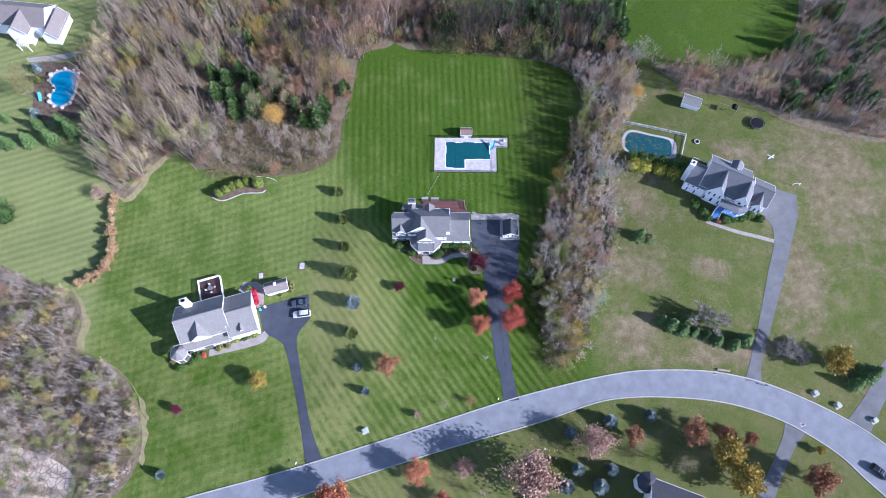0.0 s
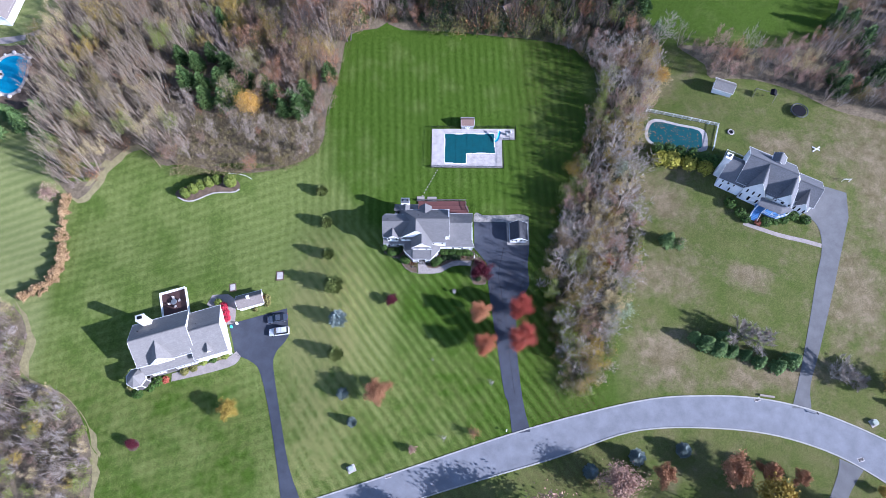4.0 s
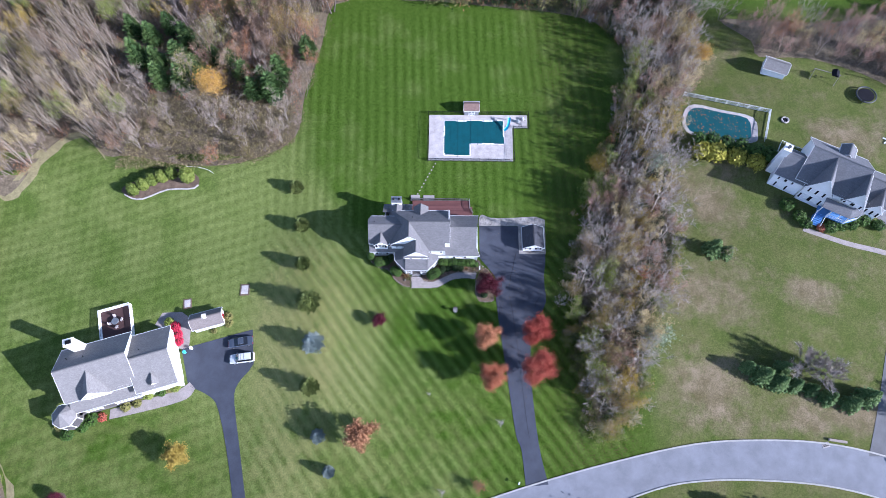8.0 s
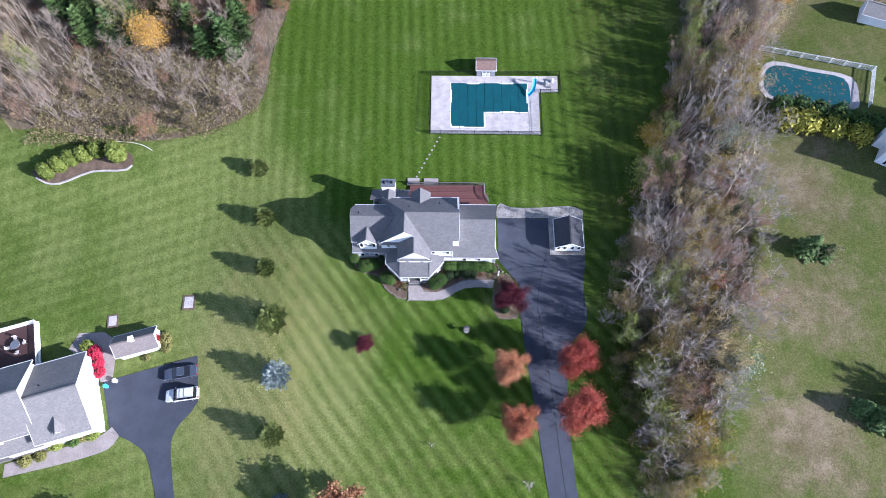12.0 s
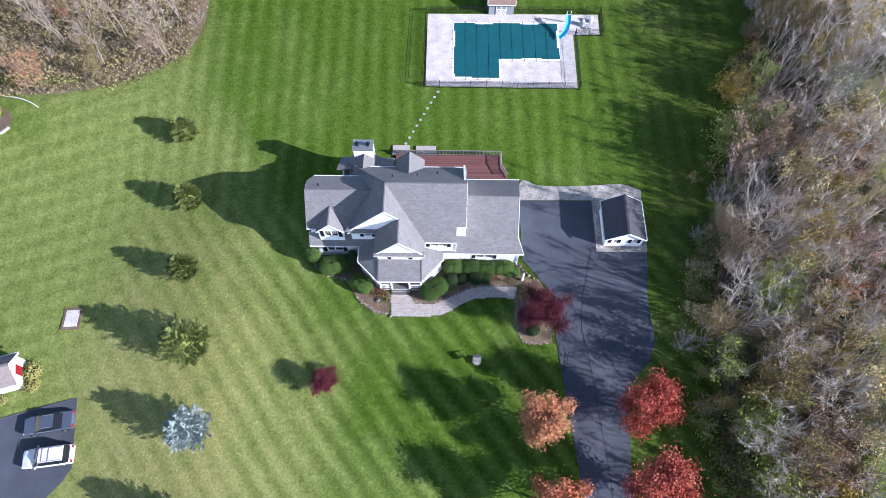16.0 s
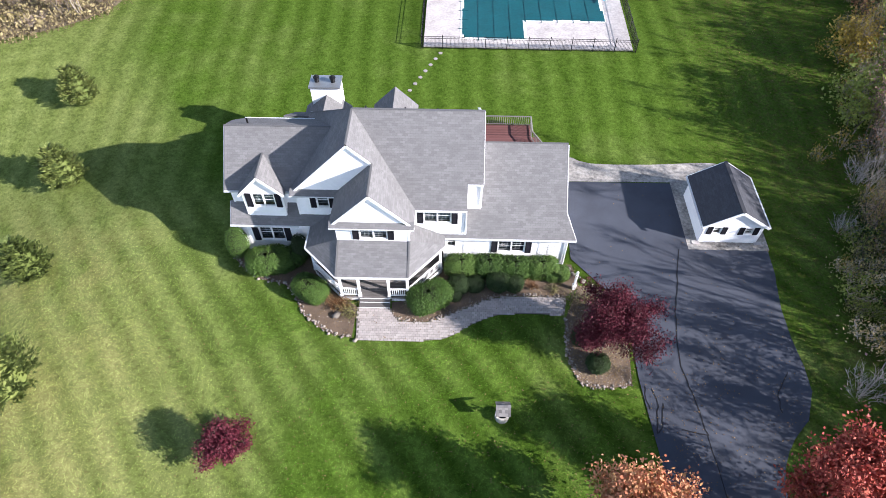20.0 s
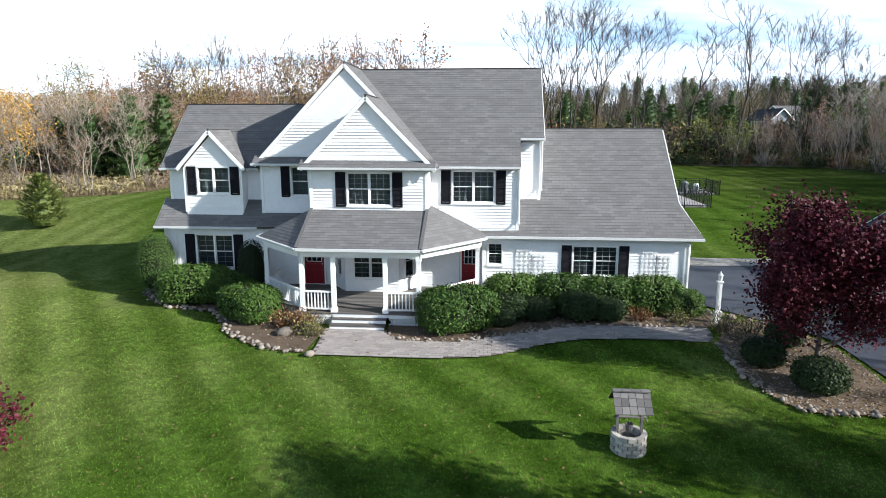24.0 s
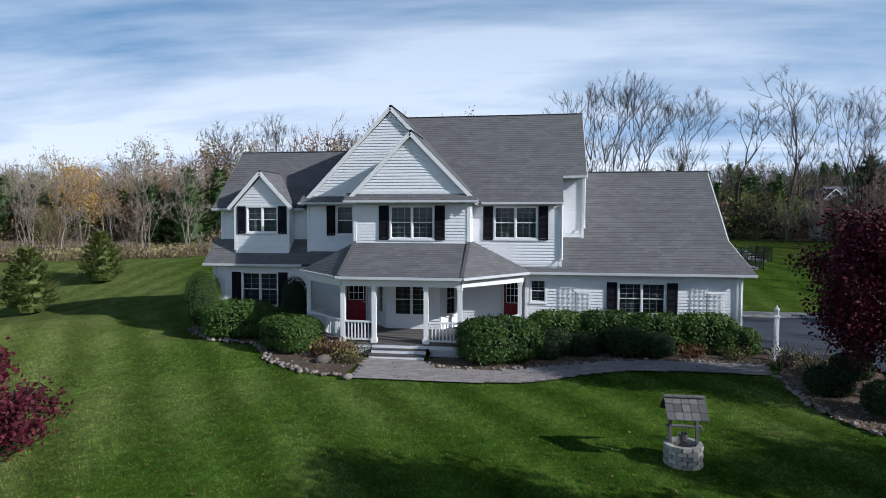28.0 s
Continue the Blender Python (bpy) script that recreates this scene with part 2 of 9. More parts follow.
    # thin, straw-coloured turf on the front slope
    front = m.math("MULTIPLY", m.math("MULTIPLY", m.math("SUBTRACT", 1.0, side(y, -6.0, 4.0)), m.math("SUBTRACT", 1.0, side(x, -16.0, -2.0))), side(x, -36.0, -27.0))
    front = m.math("MULTIPLY", front, m.ramp(m.noise(p, 0.16, 6, 0.68), [(0.34, (0.25, 0.25, 0.25, 1)), (0.66, (0.85, 0.85, 0.85, 1))]))
    front = m.math("MULTIPLY", front, m.math("ADD", m.math("MULTIPLY", side(y, -30.0, -16.0), 0.7), 0.3))
    front = m.math("MULTIPLY", front, m.math("ADD", m.math("MULTIPLY", f, 0.55), 0.45))
    col = m.mix(front, col, (0.300, 0.285, 0.112, 1))
    # leaves trodden into the turf beside the strip of trees
    strewn = m.math("MULTIPLY", m.math("MULTIPLY", side(x, 20.0, 33.0), side(m.noise(p, 3.2, 5, 0.75), 0.46, 0.60)), m.math("SUBTRACT", 1.0, side(x, 40.0, 46.0)))
    col = m.mix(m.math("MULTIPLY", strewn, 0.62), col, (0.082, 0.060, 0.030, 1))
    col = m.mix(0.55, col, m.ramp(fine, [(0.25, (0.25, 0.25, 0.25, 1)), (0.75, (1.0, 1.0, 1.0, 1))]), "MULTIPLY")
    speck = m.noise(p, 3.8, 8, 0.82)
    col = m.mix(0.75, col, m.ramp(speck, [(0.38, (0.56, 0.58, 0.55, 1)), (0.62, (1.42, 1.40, 1.44, 1))]), "MULTIPLY")
    m.bump(fine, 0.8, 0.05)
    return m.done(col)


def asphalt(name, c):
    m = Nodes(name, 0.85, 0.0, 0.22)
    p = m.position()
    fine = m.noise(p, 45, 4, 0.7)
    big = m.noise(p, 0.35, 5, 0.6)
    col = m.ramp(big, [(0.35, tone(c, 0.8)), (0.7, tone(c, 1.25))])
    col = m.mix(0.35, col, m.ramp(fine, [(0.3, tone(c, 0.6)), (0.75, tone(c, 1.6))]))
    m.bump(fine, 0.3, 0.01)
    return m.done(col)


def window_glass():
    mat = bpy.data.materials.new("window_glass")
    mat.use_nodes = True
    t = mat.node_tree
    t.nodes.clear()
    out = t.nodes.new("ShaderNodeOutputMaterial")
    mix = t.nodes.new("ShaderNodeMixShader")
    fres = t.nodes.new("ShaderNodeFresnel")
    fres.inputs["IOR"].default_value = 1.42
    see = t.nodes.new("ShaderNodeBsdfTransparent")
    see.inputs["Color"].default_value = (0.75, 0.80, 0.82, 1)
    gloss = t.nodes.new("ShaderNodeBsdfGlossy")
    gloss.inputs["Roughness"].default_value = 0.03
    t.links.new(fres.outputs[0], mix.inputs[0])
    t.links.new(see.outputs[0], mix.inputs[1])
    t.links.new(gloss.outputs[0], mix.inputs[2])
    t.links.new(mix.outputs[0], out.inputs[0])
    return mat


LAWN = lawn_material()


def blade_material():
    """The lawn's own colours on thin blades that let light through."""
    mat = LAWN.copy()
    mat.name = "grass_blade"
    t = mat.node_tree
    bsdf = t.nodes["Principled BSDF"]
    colour = bsdf.inputs["Base Color"].links[0].from_socket
    brighter = t.nodes.new("ShaderNodeVectorMath")
    brighter.operation = "MULTIPLY"
    brighter.inputs[1].default_value = (1.32, 1.52, 1.15)
    t.links.new(colour, brighter.inputs[0])
    colour = brighter.outputs["Vector"]
    t.links.new(colour, bsdf.inputs["Base Color"])
    through_leaf = t.nodes.new("ShaderNodeBsdfTranslucent")
    both = t.nodes.new("ShaderNodeAddShader")
    t.links.new(colour, through_leaf.inputs["Color"])
    t.links.new(bsdf.outputs["BSDF"], both.inputs[0])
    t.links.new(through_leaf.outputs["BSDF"], both.inputs[1])
    t.links.new(both.outputs[0], t.nodes["Material Output"].inputs["Surface"])
    for link in list(bsdf.inputs["Normal"].links):
        t.links.remove(link)
    return mat


BLADE = blade_material()
SIDING = plain("white_siding", (0.79, 0.79, 0.80), 0.55, 0, 6, 0.07, 0.05)
SIDING_OLD = plain("cream_siding", (0.68, 0.67, 0.64), 0.6, 0, 6, 0.08, 0.05)
GUTTER = plain("aluminium_gutter", (0.56, 0.57, 0.58), 0.5, 0, 14, 0.1, 0.05)
TRIM = plain("white_trim", (0.80, 0.80, 0.80), 0.45, 0, 14, 0.06, 0.05)
SHINGLE = shingles("grey_shingles", (0.158, 0.154, 0.157))
SHINGLE_LIGHT = shingles("pale_grey_shingles", (0.215, 0.205, 0.198))
SHINGLE_DARK = shingles("dark_shingles", (0.060, 0.062, 0.072))
SHINGLE_BROWN = shingles("brown_shingles", (0.20, 0.135, 0.115))
SHUTTER = plain("black_shutter", (0.012, 0.012, 0.016), 0.8, 0, 20, 0.3, 0.1, 0.1)
GLASS = window_glass()
CURTAIN = plain("dark_curtain", (0.055, 0.064, 0.074), 0.9, 0, 3, 0.35, 0.2)
BLIND = plain("grey_green_blind", (0.125, 0.155, 0.165), 0.9, 0, 3, 0.25, 0.2)
MUNTIN = plain("grey_muntin", (0.36, 0.37, 0.38), 0.5, 0, 14, 0.1, 0.05)
ROOM = plain("room_plaster", (0.28, 0.27, 0.25), 0.9, 0, 3, 0.1, 0.05)
RED_DOOR = plain("red_door_paint", (0.22, 0.012, 0.020), 0.35, 0, 10, 0.2, 0.05)
DECK_GREY = plain("grey_porch_boards", (0.13, 0.12, 0.115), 0.7, 0, 14, 0.3, 0.2, island=True)
DECK_RED = plain("red_stained_decking", (0.115, 0.050, 0.046), 0.65, 0, 14, 0.3, 0.2, island=True)
DECK_DARK = plain("dark_decking", (0.055, 0.030, 0.028), 0.7, 0, 14, 0.3, 0.2, island=True)
WOOD_GREY = plain("weathered_wood", (0.20, 0.185, 0.17), 0.85, 0, 22, 0.35, 0.3, island=True)
WOOD_DARK = plain("dark_weathered_shake", (0.150, 0.142, 0.140), 0.85, 0, 22, 0.35, 0.3, island=True)
ASPHALT = asphalt("driveway_asphalt", (0.052, 0.058, 0.076))
ASPHALT_OLD = asphalt("grey_asphalt", (0.130, 0.130, 0.135))
ROAD = asphalt("road_asphalt", (0.185, 0.192, 0.215))
TAR = plain("tar_seal", (0.012, 0.012, 0.014), 0.5, 0, 20, 0.3, 0.2)
CONCRETE = plain("pale_concrete", (0.42, 0.385, 0.375), 0.85, 0, 5, 0.34, 0.2)
PATH_STONE = plain("path_stone", (0.29, 0.255, 0.24), 0.85, 0, 6, 0.3, 0.2)
KERB = plain("kerb_concrete", (0.36, 0.35, 0.33), 0.9, 0, 6, 0.25, 0.2)
PAVER = plain("grey_paver", (0.335, 0.30, 0.285), 0.85, 0, 30, 0.15, 0.25, island=True)
STONE = plain("field_stone", (0.25, 0.215, 0.185), 0.85, 0, 9, 0.42, 0.4, island=True)
GRAVEL = plain("pale_gravel", (0.27, 0.252, 0.232), 0.9, 0, 5, 0.75, 0.8)
MULCH = plain("brown_mulch", (0.115, 0.082, 0.058), 0.95, 0, 26, 0.6, 0.8)
LITTER = plain("leaf_litter", (0.150, 0.120, 0.080), 0.95, 0, 2.2, 0.5, 0.7)
def cracked_soil():
    m = Nodes("pale_soil", 0.95, 0.0, 0.1)
    p = m.position()
    v = m.add("ShaderNodeTexVoronoi", {"Vector": p}, Scale=0.55)
    v.feature = "DISTANCE_TO_EDGE"
    crumbs = m.noise(p, 2.5, 7, 0.75)
    col = m.ramp(crumbs, [(0.3, (0.27, 0.20, 0.145, 1)), (0.65, (0.60, 0.515, 0.43, 1))])
    col = m.mix(m.ramp(m.math("ADD", v.outputs["Distance"], m.math("MULTIPLY", crumbs, 0.12)), [(0.06, (0.75, 0.75, 0.75, 1)), (0.16, (0, 0, 0, 1))]), col, (0.16, 0.105, 0.07, 1))
    m.bump(crumbs, 0.9, 0.15)
    return m.done(col)


DIRT = cracked_soil()
COVER = plain("green_pool_cover", (0.004, 0.066, 0.080), 0.6, 0, 4, 0.22, 0.15)
SLIDE_BLUE = plain("blue_plastic", (0.10, 0.50, 0.68), 0.3, 0, 8, 0.12, 0.02)
BLACK_METAL = plain("black_metal", (0.012, 0.012, 0.013), 0.4, 0.3, 20, 0.2, 0.05)
GREY_METAL = plain("grey_metal", (0.33, 0.34, 0.35), 0.4, 0.7, 20, 0.2, 0.05)
BARK = plain("grey_bark", (0.125, 0.105, 0.090), 0.95, 0, 16, 0.45, 0.6)
BARK_DARK = plain("dark_bark", (0.050, 0.042, 0.036), 0.95, 0, 16, 0.45, 0.6)
BARK_MID = plain("grey_brown_bark", (0.265, 0.225, 0.185), 0.95, 0, 16, 0.4, 0.6)
BARK_PALE = plain("pale_bark", (0.46, 0.405, 0.335), 0.95, 0, 16, 0.4, 0.6)


# ---- shapes ----
def smooth(a, b, v):
    u = min(1.0, max(0.0, (v - a) / (b - a)))
    return u * u * (3 - 2 * u)


def gz(x, y):
    """Height of the ground."""
    z = -3.7 * smooth(2, -46, y) + 1.3 * smooth(11, 27, y) + 1.2 * smooth(27, 90, y)
    z -= 2.0 * smooth(-14, -34, x) * (1 - smooth(4, 26, y)) * smooth(-48, -28, y)
    z += 3.5 * smooth(35, 90, x) * smooth(-20, 30, y)
    z += 15 * smooth(170, 330, y) * smooth(-500, -120, x)
    far = math.hypot(x, y - 20)
    return z + 16 * smooth(260, 900, far) * (0.6 + 0.4 * math.sin(x * 0.004 + 1.0))


class Geo:
    """A mesh in the making."""

    def __init__(self):
        self.v, self.f, self.uv = [], [], {}

    def add(self, vs, fs):
        o = len(self.v)
        self.v += [tuple(p) for p in vs]
        self.f += [tuple(i + o for i in f) for f in fs]
        return self

    def box(self, x0, y0, z0, x1, y1, z1):
        vs = [(x, y, z) for z in (z0, z1) for x, y in ((x0, y0), (x1, y0), (x1, y1), (x0, y1))]
        return self.add(vs, [(3, 2, 1, 0), (4, 5, 6, 7), (0, 1, 5, 4), (1, 2, 6, 5), (2, 3, 7, 6), (3, 0, 4, 7)])

    def bar(self, a, b, w, h, up=(0, 0, 1)):
        """A bar of width w and height h from a to b."""
        a, b, up = Vector(a), Vector(b), Vector(up)
        d = (b - a).normalized()
        s = d.cross(up)
        s = (s if s.length > 1e-4 else d.cross(Vector((1, 0, 0)))).normalized() * (w / 2)
        u = s.cross(d).normalized() * (h / 2)
        vs = [p + i * s + j * u for p in (a, b) for i, j in ((-1, -1), (1, -1), (1, 1), (-1, 1))]
        return self.add(vs, [(3, 2, 1, 0), (4, 5, 6, 7), (0, 1, 5, 4), (1, 2, 6, 5), (2, 3, 7, 6), (3, 0, 4, 7)])

    def prism(self, poly, z0, z1):
        n = len(poly)
        vs = [(*p[:2], z0) for p in poly] + [(*p[:2], z1) for p in poly]
        return self.add(vs, [tuple(range(n - 1, -1, -1)), tuple(range(n, 2 * n))] + [(i, (i + 1) % n, n + (i + 1) % n, n + i) for i in range(n)])

    def slab(self, poly, off):
        """A flat polygon made thick along off."""
        n, off = len(poly), Vector(off)
        vs = [Vector(p) for p in poly] + [Vector(p) + off for p in poly]
        return self.add(vs, [tuple(range(n)), tuple(range(2 * n - 1, n - 1, -1))] + [((i + 1) % n, i, n + i, n + (i + 1) % n) for i in range(n)])

    def tube(self, pts, radii, n=6, cap=True):
        pts = [Vector(p) for p in pts]
        o = len(self.v)
        for k, p in enumerate(pts):
            d = (pts[min(k + 1, len(pts) - 1)] - pts[max(k - 1, 0)]).normalized()
            a = d.orthogonal().normalized()
            b = d.cross(a)
            for i in range(n):
                w = 2 * math.pi * i / n
                self.v.append(tuple(p + radii[k] * (math.cos(w) * a + math.sin(w) * b)))
        for k in range(len(pts) - 1):
            for i in range(n):
                self.f.append((o + k * n + i, o + k * n + (i + 1) % n, o + (k + 1) * n + (i + 1) % n, o + (k + 1) * n + i))
        if cap:
            self.f.append(tuple(o + i for i in reversed(range(n))))
            self.f.append(tuple(o + (len(pts) - 1) * n + i for i in range(n)))
        return self

    def lathe(self, x, y, profile, n=12):
        """A turned shape of (radius, height) pairs."""
        o = len(self.v)
        for r, z in profile:
            self.v += [(x + r * math.cos(2 * math.pi * i / n), y + r * math.sin(2 * math.pi * i / n), z) for i in range(n)]
        for k in range(len(profile) - 1):
            self.f += [(o + k * n + i, o + k * n + (i + 1) % n, o + (k + 1) * n + (i + 1) % n, o + (k + 1) * n + i) for i in range(n)]
        self.f.append(tuple(o + i for i in reversed(range(n))))
        self.f.append(tuple(o + (len(profile) - 1) * n + i for i in range(n)))
        return self

    def courses(self, poly, exposure, lap, up=None):
        """Lapped courses (boards or shingles) over a flat convex polygon given anticlockwise from outside."""
        pts = [Vector(p) for p in poly]
        nrm = Vector((0, 0, 0))
        for i in range(len(pts)):
            nrm += pts[i].cross(pts[(i + 1) % len(pts)])
        nrm.normalize()
        u = Vector((0, 0, 1)).cross(nrm).normalized()
        v = nrm.cross(u).normalized()
        o = pts[0]
        q = [((p - o).dot(u), (p - o).dot(v)) for p in pts]
        lo, hi = min(b for _, b in q), max(b for _, b in q)

        def cut(poly2, limit, keep_above):
            out = []
            for i in range(len(poly2)):
                a, b = poly2[i], poly2[(i + 1) % len(poly2)]
                ia, ib = (a[1] >= limit) == keep_above, (b[1] >= limit) == keep_above
                if ia:
                    out.append(a)
                if ia != ib:
                    s = (limit - a[1]) / (b[1] - a[1])
                    out.append((a[0] + s * (b[0] - a[0]), limit))
            return out

        seen = {}

        def vert(a, b, off):
            key = (round(a, 4), round(b, 4), round(off, 4))
            if key not in seen:
                seen[key] = len(self.v)
                self.v.append(tuple(o + a * u + b * v + nrm * off))
                self.uv[seen[key]] = (a + 50, b - lo + 20)
            return seen[key]

        k = lo
        while k < hi - 1e-4:
            top = min(k + exposure, hi)
            band = cut(q, k, True) if k > lo else q
            band = cut(band, top, False) if top < hi else band
            if len(band) >= 3:
                ring = []
                for a, b in band:
                    i = vert(a, b, 0.004 + lap * (1 - (b - k) / exposure))
                    if i not in ring:
                        ring.append(i)
                if len(ring) >= 3:
                    self.f.append(tuple(ring))
                low = sorted({(round(a, 5), round(b, 5)) for a, b in band if abs(b - k) < 1e-3})
                if len(low) == 2:
                    (a0, b0), (a1, b1) = low
                    self.f.append((vert(a0, b0, 0.004), vert(a1, b1, 0.004), vert(a1, b1, 0.004 + lap), vert(a0, b0, 0.004 + lap)))
            k = top
        return self

    def mesh(self, name, mat=None, shade=False):
        me = bpy.data.meshes.new(name)
        me.from_pydata(self.v, [], self.f)
        if self.uv:
            layer = me.uv_layers.new(name="UVMap").data
            for loop in me.loops:
                layer[loop.index].uv = self.uv.get(loop.vertex_index, (0, 0))
        if mat:
            me.materials.append(mat)
        if shade:
            for p in me.polygons:
                p.use_smooth = True
        me.update()
        return me


def part(name, geo, mat, parent, label="", shade=False):
    ob = new(name, geo.mesh(name, mat, shade) if isinstance(geo, Geo) else geo)
    ob.parent = parent
    return tagged(ob, label)


def thing(name, label, category, x=0.0, y=0.0, z=None, turn=0.0, group="", kind=""):
    ob = new(name)
    ob.matrix_world = pose(x, y, gz(x, y) if z is None else z, 0, 0, turn)
    return tagged(ob, label, category, group, kind)


def solid(name, geo, mat, label, category="", kind="", group="", at=None, turn=0.0, shade=False):
    ob = new(name, geo.mesh(name, mat, shade))
    if at:
        ob.matrix_world = pose(*at, 0, 0, turn)
    return tagged(ob, label, category, group, kind)


def spline(pts, step=4, closed=False):
    """A smooth line through points of the plan."""
    pts = [Vector((p[0], p[1], 0)) for p in pts]
    n, out = len(pts), []
    for i in range(n if closed else n - 1):
        if closed:
            a, b, c, d = (pts[(i + k) % n] for k in (-1, 0, 1, 2))
        else:
            a, b, c, d = pts[max(i - 1, 0)], pts[i], pts[i + 1], pts[min(i + 2, n - 1)]
        for k in range(step):
            s = k / step
            out.append(0.5 * ((2 * b) + (c - a) * s + (2 * a - 5 * b + 4 * c - d) * s * s + (3 * b - a - 3 * c + d) * s ** 3))
    if not closed:
        out.append(pts[-1])
    return [(p.x, p.y) for p in out]


from mathutils.geometry import delaunay_2d_cdt


def inside(x, y, poly):
    hit = False
    for i in range(len(poly)):
        (xa, ya), (xb, yb) = poly[i], poly[i - 1]
        if (ya > y) != (yb > y) and x < (xb - xa) * (y - ya) / (yb - ya) + xa:
            hit = not hit
    return hit


def drape(poly, lift, cell=2.0, skirt=0.0):
    """A sheet over the ground within an outline."""
    xs, ys = [p[0] for p in poly], [p[1] for p in poly]
    pts = [Vector(p[:2]) for p in poly]
    edges = [(i, (i + 1) % len(poly)) for i in range(len(poly))]
    x = math.floor(min(xs) / cell) * cell
    while x < max(xs):
        y = math.floor(min(ys) / cell) * cell
        while y < max(ys):
            if inside(x, y, poly):
                pts.append(Vector((x, y)))
            y += cell
        x += cell
    vs, _, fs, *_ = delaunay_2d_cdt(pts, edges, [], 1, 1e-4)
    g = Geo()
    g.add([(v.x, v.y, gz(v.x, v.y) + lift) for v in vs], [tuple(f) for f in fs])
    if skirt:
        for i in range(len(poly)):
            a, b = poly[i], poly[(i + 1) % len(poly)]
            za, zb = gz(*a) + lift, gz(*b) + lift
            g.add([(*a, za), (*b, zb), (*b, zb - skirt), (*a, za - skirt)], [(0, 1, 2, 3), (3, 2, 1, 0)])
    return g


def ribbon(line, width, height, lift=0.0):
    """A low kerb or edging along a line of the plan."""
    g = Geo()
    for (xa, ya), (xb, yb) in zip(line, line[1:]):
        g.bar((xa, ya, gz(xa, ya) + lift), (xb, yb, gz(xb, yb) + lift), width, height)
    return g


# ---- ground ----
def ground_sheet():
    near = [-160 + 2.0 * i for i in range(166)]
    xs = [-2600, -1500, -900, -600, -420, -300, -220] + near + [190, 230, 300, 420, 600, 900, 1500, 2600]
    ys = [-2600, -1500, -900, -600, -420, -300, -220, -160] + [-120 + 2.0 * i for i in range(126)] + [150, 180, 220, 300, 420, 600, 900, 1500, 2600]
    g = Geo()
    g.v = [(x, y, gz(x, y)) for y in ys for x in xs]
    n = len(xs)
    g.f = [(j * n + i, j * n + i + 1, (j + 1) * n + i + 1, (j + 1) * n + i) for j in range(len(ys) - 1) for i in range(n - 1)]
    return g


solid("ground", ground_sheet(), LAWN, "mown autumn lawn with bands, worn and dry in places", "lawn", "structure", shade=True)

ROAD_NORTH = [(-120, -82), (-80, -70), (-55.5, -63), (-33, -56.8), (-5.5, -48.2), (20.3, -39.8), (37.9, -35), (52.8, -31.8), (64.6, -31), (76.4, -31.4), (87.8, -33.7), (98.7, -37.9), (109.1, -43.4), (117.1, -49.4), (130, -61), (150, -85)]
ROAD_SOUTH = [(-118, -90), (-78, -77.5), (-54, -70), (-29.5, -62.7), (-13.4, -57.6), (7.3, -51.1), (30.2, -44.6), (44.9, -39.6), (53.7, -38.1), (63.9, -37.9), (75.4, -38.7), (85.2, -40.9), (94.5, -44.7), (104.3, -51.4), (110.9, -58.6), (124, -72), (142, -92)]
road_n, road_s = spline(ROAD_NORTH, 4), spline(ROAD_SOUTH, 4)
solid("road", drape(road_n + road_s[::-1], 0.045, 3.0), ROAD, "pale worn asphalt road with a gentle bend", "road", "structure")
for line in (road_n, road_s):
    solid("kerb", ribbon(line, 0.28, 0.24, 0.06), KERB, "low pale concrete kerb along the road", "kerb", "structure")

DRIVE = spline([(21.5, -39.4), (20.9, -33), (20, -30.6), (18.8, -21.8), (17.3, -10.5), (16.7, -5)], 3) + [(16.6, -0.3), (15.2, 1.6), (13.6, 3.6), (13.6, 10.8), (21.8, 10.8), (21.8, 4.8), (26.9, 4.8), (26.5, -5.5)] + spline([(25.8, -7.2), (24.2, -9.0), (23.4, -11.8), (23.1, -20.2), (24.1, -32), (25.6, -39.0)], 3)
solid("driveway", drape(DRIVE, 0.05), ASPHALT, "dark sealed asphalt driveway with crack seams", "driveway", "structure")
DRIVE_WEST = [(-44.6, -14.9), (-31.1, -11), (-30.2, -17.6)] + spline([(-31, -19), (-33.0, -21.6), (-33.2, -25.1), (-30.6, -35.4), (-27.2, -46.7), (-23.8, -53.9)], 3) + spline([(-27.9, -55.0), (-29.8, -46.8), (-32.6, -36.8), (-36, -26.6), (-38.1, -23.8), (-42.4, -21.9)], 3)
solid("driveway_west", drape(DRIVE_WEST, 0.05), ASPHALT, "dark sealed asphalt driveway beside a white house", "driveway", "structure")
DRIVE_EAST = spline([(84.3, -33.6), (87.5, -25.5), (91.1, -14.9), (94.4, -4.1), (97.1, 3.9), (96.7, 9.7), (92.5, 13.8)], 3) + [(99, 19.6), (105.3, 17.6)] + spline([(104.9, 11.4), (100.8, 0.7), (96.7, -10.3), (92.6, -20.9), (89.3, -28.4), (88.6, -33.6)], 3)
solid("driveway_east", drape(DRIVE_EAST, 0.05), ASPHALT_OLD, "long grey asphalt driveway with gravel edges", "driveway", "structure")
DRIVE_SOUTH = spline([(78, -69), (82.3, -61.7), (86.8, -54.9), (91.4, -47.5), (92.6, -44.2)], 3) + spline([(97.4, -46.4), (93.5, -50.8), (89.1, -57.5), (83, -68)], 3)
solid("driveway_south", drape(DRIVE_SOUTH, 0.05), ASPHALT_OLD, "grey asphalt driveway across the road", "driveway", "structure")
DRIVE_FAR = spline([(109.0, -43.0), (114.9, -36.7), (122.3, -27), (132, -18)], 3) + spline([(135, -24), (122.5, -34.7), (113.8, -46.2)], 3)
